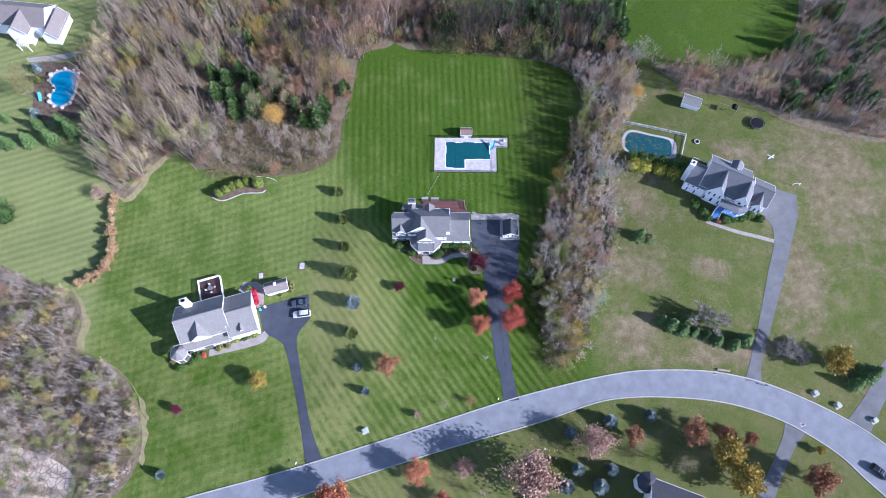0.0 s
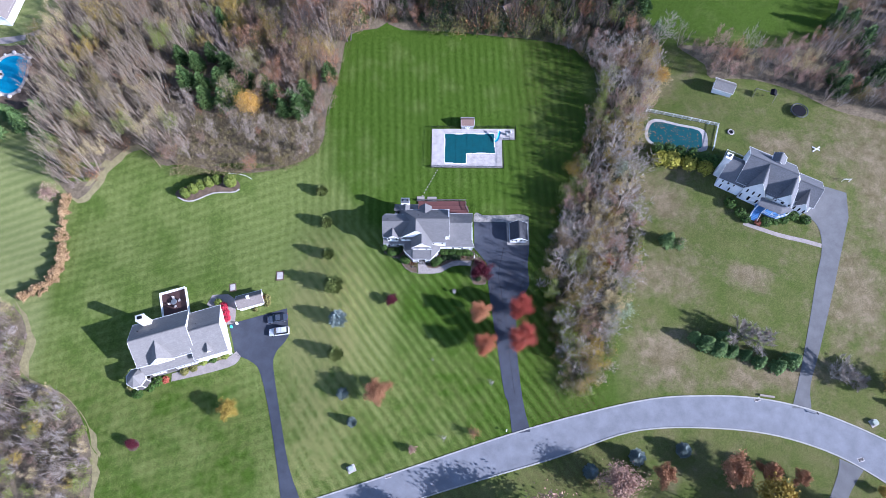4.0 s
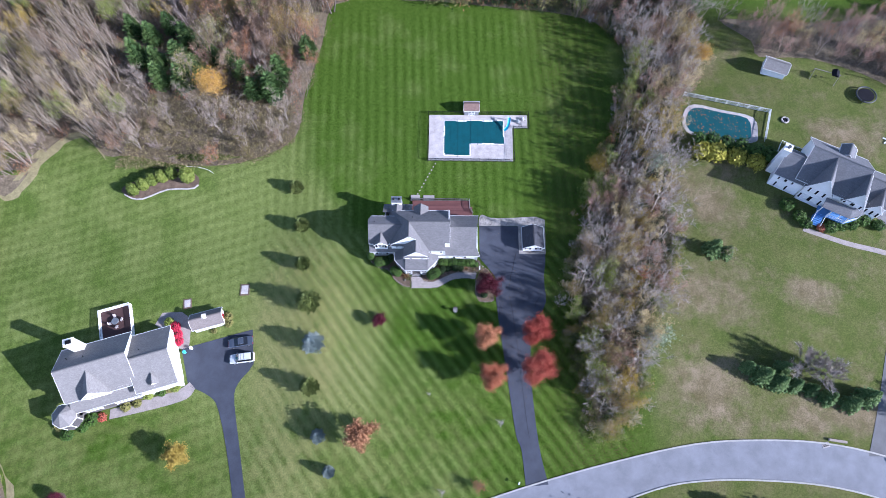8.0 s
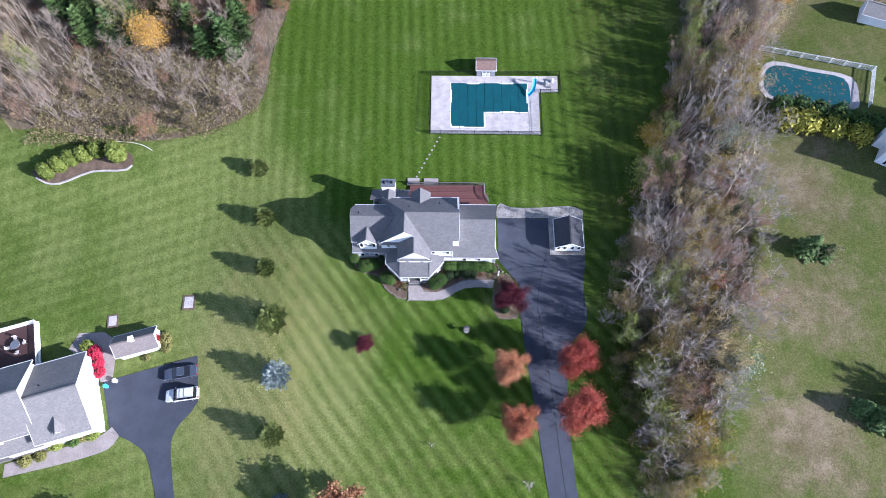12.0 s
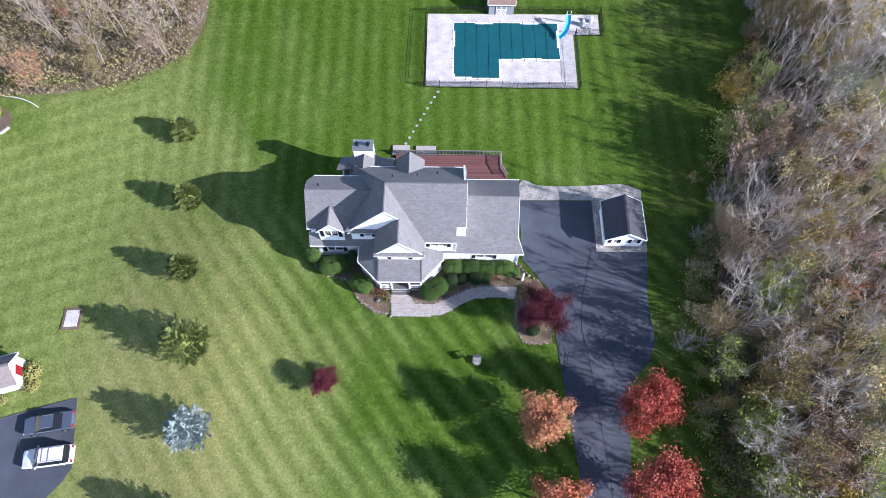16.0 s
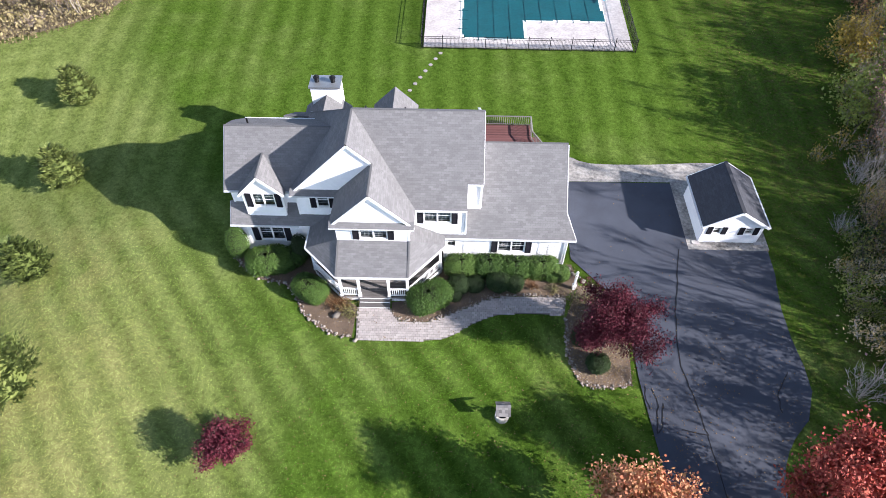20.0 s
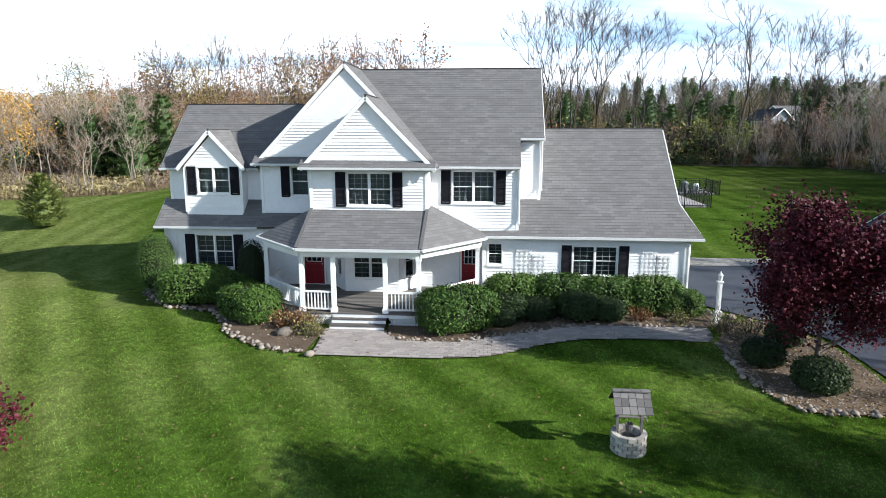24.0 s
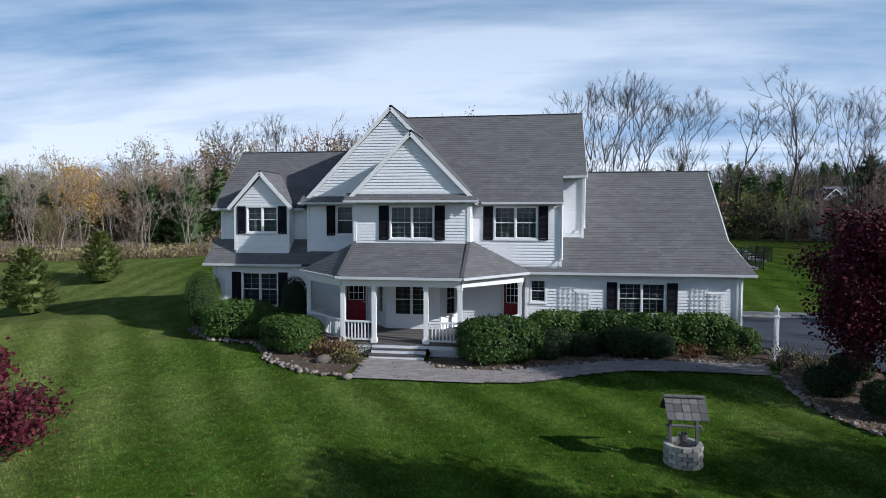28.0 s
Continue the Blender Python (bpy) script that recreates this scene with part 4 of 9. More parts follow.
    part("chimney", chim.box(-4.15, 12.75, 0.0, -2.2, 13.9, 6.55), SIDING, h, "white sided chimney")
    wall(h, (-4.16, 12.73), (-2.19, 12.73), 3.6, 6.5, thick=0.02, name="chimney_face")
    wall(h, (-2.19, 12.74), (-2.19, 13.9), 3.0, 6.5, thick=0.02, name="chimney_face")
    part("chimney_cap", Geo().box(-4.25, 12.62, 6.55, -2.1, 14.0, 6.68), GREY_METAL, h)
    for x in (-3.75, -2.65):
        part("flue", Geo().lathe(x, 13.3, [(0.17, 6.68), (0.17, 6.95), (0.22, 6.97), (0.22, 7.05), (0.13, 7.09), (0.13, 7.14), (0.05, 7.2)], 10), BLACK_METAL, h)
    part("vent_pipe", Geo().tube([(-7.1, 7.9, 7.3), (-7.1, 7.9, 7.85)], [0.06, 0.06], 8), BLACK_METAL, h)
    for x, y in ((2.6, 9.2), (4.6, 9.7), (0.2, 8.7)):
        part("vent_pipe", Geo().tube([(x, y, B(y) - 0.05), (x, y, B(y) + 0.35)], [0.06, 0.06], 8), BLACK_METAL, h)
    # ridge caps
    caps = [((-0.35, 7.15, 9.37), (7.49, 7.15, 9.37)), ((-0.35, 4.0, 9.37), (-0.35, 7.15, 9.37)), ((-8.32, 7.2, 7.9), (-1.8, 7.2, 7.9)), ((7.4, 7.3, G(7.3) + 0.02), (12.75, 7.3, G(7.3) + 0.02)), ((1.0, 1.45, 7.98), (1.0, 3.98, 7.98)), ((-5.95, 3.88, 6.79), (-5.95, 5.95, 6.79)), ((-0.35, 7.15, 9.37), (-4.1, 11.44, 5.5)), ((-1.18, -0.28, 2.79), (-1.15, 1.66, 3.9)), ((3.12, -0.25, 2.79), (3.15, 1.66, 3.9))]
    for p, q in caps:
        part("ridge_cap", Geo().bar(p, q, 0.12, 0.02), SHINGLE, h)
    # trim
    boards(h, [((-4.15, 3.97, L(-4.15) - 0.12), (-0.35, 3.97, 9.24)), ((-0.35, 3.97, 9.24), (1.3, 3.97, R(1.3) - 0.12)), ((-1.45, 1.42, 5.32), (1.0, 1.42, 7.85)), ((1.0, 1.42, 7.85), (3.48, 1.42, 5.29)), ((-7.37, 3.85, 5.15), (-5.95, 3.85, 6.67)), ((-5.95, 3.85, 6.67), (-4.53, 3.85, 5.15))], 0.05, 0.14)
    boards(h, [((7.5, 7.15, 9.26), (7.5, 3.97, 6.36)), ((-8.33, 7.2, 7.79), (-8.33, 4.3, 5.11)), ((12.79, 7.3, 6.72), (12.82, 4.2, 3.86)), ((12.82, 4.2, 3.86), (13.45, 2.91, 2.66)), ((-8.36, 4.68, 3.82), (-8.36, 3.55, 2.78)), ((7.5, 7.15, 9.26), (7.5, 11.45, 5.4)), ((-8.33, 7.2, 7.79), (-8.46, 8.85, 6.79)), ((-8.46, 8.85, 6.79), (-7.95, 9.74, 6.26))], 0.035, 0.10)
    for p, q in (((-8.35, 3.55, 2.87), (-4.0, 3.55, 2.87)), ((4.9, 2.91, 2.75), (13.44, 2.91, 2.75)), ((3.48, 2.81, 5.40), (6.56, 2.81, 5.40)), ((6.56, 3.97, 6.45), (7.49, 3.97, 6.45)), ((-8.32, 4.3, 5.2), (-7.3, 4.3, 5.2)), ((-4.6, 4.3, 5.2), (-4.1, 4.3, 5.2)), ((-4.2, 3.78, 5.43), (-1.3, 3.78, 5.43)), ((-1.47, 1.30, 5.43), (3.5, 1.30, 5.43)), ((-3.30, 1.84, 2.80), (-1.18, -0.28, 2.76)), ((-1.18, -0.28, 2.76), (3.12, -0.25, 2.76)), ((3.12, -0.25, 2.76), (5.27, 2.25, 2.80)), ((-3.30, 3.6, 2.80), (-3.30, 1.84, 2.80)), ((7.49, 11.45, 5.48), (-4.1, 11.45, 5.48)), ((-3.4, 9.72, 6.35), (-7.95, 9.72, 6.35)), ((13.3, 11.65, 2.85), (7.3, 11.65, 2.85))):
        gutter(h, p, q)
    for x, y, z0, z1 in ((-8.0, 3.88, 0, 2.8), (-7.56, 3.88, 0, 2.8), (-4.44, 3.88, 0, 2.8), (13.0, 3.18, 0, 2.7), (-7.12, 4.01, 3.4, 5.25), (-4.75, 4.01, 3.4, 5.25), (-3.9, 4.10, 3.3, 5.4), (-1.15, 1.68, 3.6, 5.4), (3.12, 1.68, 3.6, 5.4), (6.48, 3.08, 2.95, 5.35), (7.36, 4.28, 3.9, 6.45), (-8.05, 4.63, 3.5, 5.1), (5.2, 3.18, 0, 2.7)):
        part("corner_board", Geo().box(x - 0.055, y - 0.02, z0, x + 0.055, y + 0.06, z1), TRIM, h)
    for x0, x1, y, z in ((-1.15, 3.12, 1.69, 3.80), (3.12, 6.48, 3.09, 3.08), (-3.9, -1.15, 4.11, 3.45), (-7.12, -4.75, 4.02, 3.66), (-3.72, 3.0, 4.07, 5.74), (-1.05, 3.06, 1.55, 5.72), (6.48, 7.36, 4.29, 4.10)):
        part("trim_board", Geo().box(x0 - 0.05, y - 0.025, z - 0.06, x1 + 0.05, y + 0.02, z + 0.05), TRIM, h)
    downpipe(h, 6.52, 3.02, 3.2, 5.3)
    downpipe(h, 7.42, 4.2, 4.4, 6.4)
    downpipe(h, 12.96, 3.10, 0.05, 2.6)
    downpipe(h, -8.06, 3.85, 0.0, 2.75)
    # trellises on the wing wall
    for x0, w, top in ((6.5, 0.55, 2.18), (7.05, 0.55, 1.98), (11.3, 0.5, 2.22), (11.8, 0.55, 2.05)):
        t = Geo()
        for i in range(4):
            t.box(x0 + i * w / 3 - 0.012, 3.135, 0.5, x0 + i * w / 3 + 0.012, 3.15, top)
        z = 0.6
        while z < top:
            t.box(x0 - 0.03, 3.12, z, x0 + w + 0.03, 3.135, z + 0.024)
            z += 0.17
        part("trellis", t, TRIM, h, "white wooden trellis")

    # porch
    deck = [(-3.15, 3.85), (-3.15, 1.95), (-1.1, -0.12), (3.02, -0.10), (5.12, 2.3), (5.12, 3.85)]
    part("porch_base", Geo().prism(deck, 0.30, 0.42), TRIM, h)
    porch_floor = part("porch_floor", Geo().prism(deck, 0.40, 0.418), DECK_GREY, h, "grey painted porch boards")
    y = -0.16
    while y < 3.85:
        yb = min(y + 0.125, 3.86)
        xa = -1.1 - (y + 0.12) if y < 1.95 else -3.15
        xb = 3.02 + (y + 0.1) * 0.875 if y < 2.3 else 5.12
        part("board", Geo().box(max(xa, -3.15), y, 0.422, min(xb, 5.12), yb, 0.455), DECK_GREY, porch_floor)
        y += 0.135
    ceiling = [(-3.2, 3.9), (-3.2, 1.9), (-1.12, -0.18), (3.06, -0.15), (5.18, 2.28), (5.18, 3.9)]
    part("porch_ceiling", Geo().prism(ceiling, 2.62, 2.68), TRIM, h)
    rim = [(-3.10, 3.85), (-3.10, 1.98), (-1.12, 0.02), (3.04, 0.05), (5.04, 2.35), (5.04, 3.2)]
    for p, q in zip(rim, rim[1:]):
        part("beam", Geo().bar((*p, 2.53), (*q, 2.53), 0.16, 0.24), TRIM, h)
    for x, y in ((-3.08, 2.0), (-1.10, 0.04), (0.03, 0.0), (1.86, 0.0), (3.02, 0.06), (4.98, 2.35)):
        post(h, x, y, 0.45, 2.42)
    for p, q in (((-3.08, 3.8), (-3.08, 2.08)), ((-3.03, 1.95), (-1.16, 0.10)), ((-1.02, 0.02), (-0.06, 0.0)), ((1.95, 0.0), (2.94, 0.04)), ((3.07, 0.12), (4.93, 2.29)), ((5.0, 2.43), (5.0, 3.1))):
        railing(h, p, q, 0.455)
    skirts = (((-3.12, 1.95), (-1.1, -0.06)), ((-1.1, -0.06), (-0.08, -0.08)), ((1.98, -0.08), (3.02, -0.05)), ((3.02, -0.05), (5.1, 2.3)))
    for p, q in skirts:
        part("skirt_board", Geo().bar((*p, 0.34), (*q, 0.34), 0.03, 0.16), TRIM, h)
        lat = Geo()
        d = Vector((q[0] - p[0], q[1] - p[1]))
        n = int(d.length / 0.09)
        for i in range(n):
            s, e = i / n, min(1, (i + 2.6) / n)
            A, Bp = Vector(p) + d * s, Vector(p) + d * e
            lat.bar((A.x, A.y, 0.03), (Bp.x, Bp.y, 0.26), 0.012, 0.03)
            lat.bar((A.x, A.y, 0.26), (Bp.x, Bp.y, 0.03), 0.012, 0.03)
        part("lattice", lat, TRIM, h, "white diagonal lattice")
        # black board behind the lattice, standing in for the shade under the porch
        part("lattice_shade", Geo().bar((p[0], p[1] + 0.06, 0.14), (q[0], q[1] + 0.06, 0.14), 0.02, 0.3), SHUTTER, h)
    for i, (y, z) in enumerate(((-0.32, 0.30), (-0.62, 0.15))):
        part("step", Geo().box(-0.02, y - 0.02, z - 0.035, 1.92, y + 0.30, z), DECK_GREY, h)
        part("riser", Geo().box(0.0, y + 0.0, z - 0.16, 1.9, y + 0.03, z - 0.035), TRIM, h)
    part("riser", Geo().box(0.0, -0.14, 0.30, 1.9, -0.11, 0.42), TRIM, h)
    # doors
    for x, w, y in ((-2.26, 0.96, 3.9), (4.24, 0.82, 3.9)):
        d = Geo().box(x, y - 0.02, 0.46, x + 0.07, y + 0.10, 2.5).box(x + w - 0.07, y - 0.02, 0.46, x + w, y + 0.10, 2.5).box(x, y - 0.02, 2.42, x + w, y + 0.10, 2.5)
        door = part("door", d, TRIM, h, "red front door in a white frame")
        leaf = Geo().box(x + 0.07, y + 0.02, 0.47, x + w - 0.07, y + 0.06, 2.42)
        for px in (x + 0.15, x + w / 2 + 0.03):
            for z0, z1 in ((0.62, 1.1), (1.2, 1.32)):
                leaf.box(px, y + 0.008, z0, px + w / 2 - 0.19, y + 0.02, z1)
        part("door_leaf", leaf, RED_DOOR, door, "red panelled door leaf")
        lite = Geo().box(x + 0.17, y + 0.004, 1.42, x + w - 0.17, y + 0.012, 2.30)
        part("pane", lite, SHUTTER, door, "dark door glass")
        mun = Geo()
        for i in range(4):
            u = x + 0.17 + (w - 0.34) * i / 3
            mun.box(u - 0.012, y - 0.004, 1.42, u + 0.012, y + 0.004, 2.3)
        for i in range(4):
            z = 1.42 + 0.88 * i / 3
            mun.box(x + 0.17, y - 0.006, z - 0.012, x + w - 0.17, y + 0.002, z + 0.012)
        part("muntin", mun, TRIM, door)
        part("door_knob", Geo().lathe(x + w - 0.14, y - 0.01, [(0.03, 1.30), (0.035, 1.33), (0.03, 1.36)], 8), GREY_METAL, door)
    # rear deck
    deck_floor = part("deck_floor", Geo().box(-0.2, 11.4, 0.4, 11.5, 16.2, 0.612), DECK_RED, h, "red stained deck boards")
    y = 11.7
    while y < 16.3:
        part("board", Geo().box(-0.3 if y > 13.6 else -0.2, y, 0.62, 12.2 if y < 14.8 else 11.6, y + 0.13, 0.66), DECK_RED, deck_floor)
        y += 0.14
    for x in (0.0, 3.8, 7.6, 11.4):
        for y in (12.2, 16.1):
            part("deck_post", Geo().box(x - 0.05, y - 0.05, -0.2, x + 0.05, y + 0.05, 0.4), DECK_RED, h)
    for p, q in (((-0.25, 16.3), (4.0, 16.3)), ((4.0, 16.3), (11.6, 16.3)), ((11.6, 16.3), (11.6, 14.6)), ((11.6, 14.6), (12.3, 13.2))):
        railing(h, p, q, 0.66, 0.85, 0.16, WOOD_GREY)
    for ob in set(bpy.data.objects) - before:
        if ob.parent == h:
            ob.matrix_basis = base @ ob.matrix_basis
    return h


main_house()


# ---- plants ----
TWIG = foliage("bare_twigs", [(0.12, 0.093, 0.072), (0.22, 0.174, 0.136), (0.33, 0.272, 0.218), (0.43, 0.362, 0.295)], 0.9, True)
TWIG_DARK = foliage("dark_twigs", [(0.035, 0.028, 0.025), (0.075, 0.060, 0.052), (0.12, 0.10, 0.085)], 0.9, True)
TWIG_PALE = foliage("pale_twigs", [(0.28, 0.245, 0.225), (0.42, 0.378, 0.350), (0.56, 0.52, 0.485)], 0.9, True)
TWIG_MAUVE = foliage("mauve_twigs", [(0.105, 0.078, 0.064), (0.225, 0.176, 0.150), (0.39, 0.322, 0.285)], 0.9, True)
TWIG_GREY = foliage("grey_twigs", [(0.130, 0.111, 0.095), (0.300, 0.263, 0.230), (0.50, 0.450, 0.400)], 0.9, True)
TWIG_BUFF = foliage("buff_twigs", [(0.130, 0.095, 0.060), (0.295, 0.235, 0.165), (0.53, 0.450, 0.340)], 0.9, True)
LEAF_BROWN = foliage("brown_leaves", [(0.10, 0.058, 0.032), (0.185, 0.115, 0.068), (0.28, 0.19, 0.12)])
LEAF_AUTUMN = foliage("olive_and_amber_leaves", [(0.055, 0.060, 0.016), (0.125, 0.110, 0.028), (0.22, 0.145, 0.040), (0.25, 0.20, 0.075)])
BRUSH = foliage("dry_brush", [(0.095, 0.078, 0.036), (0.185, 0.152, 0.072), (0.290, 0.240, 0.128)], 0.9)
LEAF_FADED = foliage("yellowing_brush", [(0.110, 0.092, 0.034), (0.195, 0.164, 0.062), (0.300, 0.255, 0.112)], 0.9)
LEAF_SAND = foliage("sandy_leaves", [(0.28, 0.215, 0.090), (0.42, 0.335, 0.155), (0.54, 0.45, 0.25)])
LEAF_RUST = foliage("rust_leaves", [(0.16, 0.068, 0.032), (0.27, 0.125, 0.060), (0.38, 0.21, 0.112)])
LEAF_RED = foliage("scarlet_leaves", [(0.16, 0.022, 0.018), (0.29, 0.050, 0.036), (0.40, 0.115, 0.072), (0.34, 0.20, 0.09)])
LEAF_ORANGE = foliage("orange_leaves", [(0.23, 0.058, 0.028), (0.37, 0.118, 0.058), (0.46, 0.205, 0.110), (0.33, 0.22, 0.08)])
LEAF_PURPLE = foliage("purple_leaves", [(0.026, 0.004, 0.008), (0.058, 0.007, 0.015), (0.100, 0.014, 0.026), (0.165, 0.034, 0.052)])
LEAF_YELLOW = foliage("yellow_leaves", [(0.16, 0.115, 0.016), (0.29, 0.205, 0.032), (0.40, 0.30, 0.070)])
LEAF_GOLD = foliage("golden_leaves", [(0.32, 0.150, 0.020), (0.46, 0.255, 0.045), (0.55, 0.36, 0.10)])
LEAF_OLIVE = foliage("olive_leaves", [(0.105, 0.110, 0.028), (0.195, 0.188, 0.055), (0.29, 0.265, 0.10)])
LEAF_LIME = foliage("lime_leaves", [(0.095, 0.130, 0.020), (0.185, 0.225, 0.040), (0.29, 0.315, 0.08)])
LEAF_ARBOR = foliage("arborvitae_leaves", [(0.050, 0.075, 0.012), (0.110, 0.142, 0.023), (0.190, 0.215, 0.045)])
LEAF_SILVER = foliage("silvery_leaves", [(0.12, 0.16, 0.10), (0.22, 0.27, 0.18), (0.34, 0.38, 0.27)])
LEAF_PINK = foliage("faded_leaves", [(0.22, 0.125, 0.092), (0.33, 0.20, 0.15), (0.42, 0.29, 0.225)])
LEAF_GREEN = foliage("evergreen_leaves", [(0.016, 0.036, 0.007), (0.036, 0.075, 0.012), (0.066, 0.118, 0.020), (0.100, 0.155, 0.036)], 0.55)
LEAF_BRIGHT = foliage("fresh_leaves", [(0.035, 0.070, 0.010), (0.075, 0.120, 0.018), (0.13, 0.175, 0.032)], 0.5)
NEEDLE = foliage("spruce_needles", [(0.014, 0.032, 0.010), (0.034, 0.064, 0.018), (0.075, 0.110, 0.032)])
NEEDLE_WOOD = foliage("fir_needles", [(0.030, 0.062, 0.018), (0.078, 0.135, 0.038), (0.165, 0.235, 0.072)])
NEEDLE_OLIVE = foliage("yew_needles", [(0.036, 0.054, 0.013), (0.096, 0.124, 0.030), (0.195, 0.220, 0.066)])
NEEDLE_BLUE = foliage("blue_needles", [(0.075, 0.102, 0.096), (0.185, 0.230, 0.220), (0.330, 0.378, 0.362)])
LEAF_TAN = foliage("tan_leaves", [(0.21, 0.130, 0.064), (0.32, 0.21, 0.105), (0.42, 0.29, 0.16)])
DRY_GRASS = foliage("dry_grass", [(0.075, 0.054, 0.028), (0.145, 0.108, 0.060), (0.230, 0.178, 0.104)], 0.9)
STRAW = foliage("fallen_leaves", [(0.09, 0.05, 0.02), (0.18, 0.12, 0.05), (0.32, 0.25, 0.14)], 0.8)
# near-black for shrub cores: paints the shade between the leaves
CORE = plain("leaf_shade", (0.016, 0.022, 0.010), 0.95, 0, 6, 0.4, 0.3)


def leaf(g, rng, p, size, lean=0.9, long=1.5, flat=None):
    """One leaf or spray: a lozenge turned at will."""
    n = Vector((rng.uniform(-1, 1), rng.uniform(-1, 1), rng.uniform(-lean, 1))).normalized() if flat is None else flat
    a = n.orthogonal().normalized()
    a = Matrix.Rotation(rng.uniform(0, 6.3), 3, n) @ a
    b = n.cross(a) * (size * 0.5)
    a = a * (size * 0.5 * long)
    o = len(g.v)
    p = Vector(p)
    g.v += [tuple(p - a), tuple(p + b * 0.9), tuple(p + a), tuple(p - b * 0.9)]
    g.f.append((o, o + 1, o + 2, o + 3))


def sliver(g, a, b, w, side):
    """A twig: a long thin three-cornered blade."""
    o = len(g.v)
    g.v += [tuple(a - side * w), tuple(a + side * w), tuple(b)]
    g.f.append((o, o + 1, o + 2))


def branch(g, a, d, length, r, rng, bend=0.25, n=4, seg=3, lift=0.1):
    pts, rad, p, q = [a.copy()], [r], a.copy(), d.normalized()
    for k in range(seg):
        q = (q + Vector((rng.uniform(-bend, bend), rng.uniform(-bend, bend), rng.uniform(-bend, bend) + lift))).normalized()
        p = p + q * (length / seg)
        pts.append(p.copy())
        rad.append(r * (1 - 0.8 * (k + 1) / seg))
    g.tube(pts, rad, n, False)
    return pts, q


def broadleaf(seed, h, spread, low=0.3, limbs=9, twigs=700, leaves=0, leaf_size=0.2, stems=1, twig_len=0.9, width=0.017, tidy=False, loose=0.19):
    """Trunk, crown of twigs, and leaves of a broad-leaved tree."""
    rng = random.Random(seed)
    wood, crown, foliage_geo = Geo(), Geo(), Geo()
    tips = []
    r0 = 0.013 * h + 0.04
    for s in range(stems):
        w = 6.28 * s / stems + rng.uniform(0, 1)
        lean = 0.0 if stems == 1 else rng.uniform(0.12, 0.3)
        base = Vector((0.25 * math.cos(w), 0.25 * math.sin(w), -0.3)) if stems > 1 else Vector((0, 0, -0.3))
        trunk, _ = branch(wood, base, Vector((lean * math.cos(w), lean * math.sin(w), 1)), h * 0.86, r0 / math.sqrt(stems), rng, 0.09, 6, 6, 0.15)
        for i in range(max(3, limbs // stems)):
            f = low + (0.95 - low) * (i + rng.random()) / max(3, limbs // stems)
            k = min(f * 6, 5.999)
            p = trunk[int(k)].lerp(trunk[int(k) + 1], k % 1)
            a = i * 2.4 + rng.uniform(-0.5, 0.5) + s
            reach = spread * (1.0 - 0.55 * max(0.0, (f - low) / (1 - low)) ** 1.5) * rng.uniform(0.75, 1.1)
            rise = 0.35 + 0.9 * f
            d = Vector((math.cos(a), math.sin(a), rise))
            pts, q = branch(wood, p, d, reach * 1.15, r0 * 0.42 * (1.15 - f), rng, 0.22, 4, 4, 0.08)
            tips.append((pts, reach))
            for j in range(3):
                m = pts[1 + j % 3].lerp(pts[2 + j % 3], rng.random())
                dd = (q + Vector((rng.uniform(-0.9, 0.9), rng.uniform(-0.9, 0.9), rng.uniform(-0.1, 0.8)))).normalized()
                sub, _ = branch(wood, m, dd, reach * 0.55, r0 * 0.16, rng, 0.25, 3, 2, 0.1)
                tips.append((sub, reach * 0.6))
    for i in range(twigs):
        pts, reach = tips[i % len(tips)]
        k = rng.uniform(0.3, 1.0) * (len(pts) - 1) * 0.999
        a = pts[int(k)].lerp(pts[int(k) + 1], k % 1)
        d = (pts[-1] - pts[0]).normalized() * 0.7 + Vector((rng.uniform(-1, 1), rng.uniform(-1, 1), rng.uniform(-0.35, 1.0)))
        sliver(crown, a, a + d.normalized() * twig_len * rng.uniform(0.5, 1.4), width, Vector((rng.uniform(-1, 1), rng.uniform(-1, 1), rng.uniform(-1, 1))).normalized())
    for i in range(leaves):
        pts, reach = tips[i % len(tips)]
        k = rng.uniform(0.35, 1.0) * (len(pts) - 1) * 0.999
        a = pts[int(k)].lerp(pts[int(k) + 1], k % 1)
        off = Vector((rng.gauss(0, 1), rng.gauss(0, 1), rng.gauss(0, 0.7))) * (loose * spread if tidy else 0.30 * min(spread, 2.6))
        leaf(foliage_geo, rng, a + off * (0.75 if tidy else 1.0), leaf_size * rng.uniform(0.7, 1.3))
    return wood, crown, foliage_geo


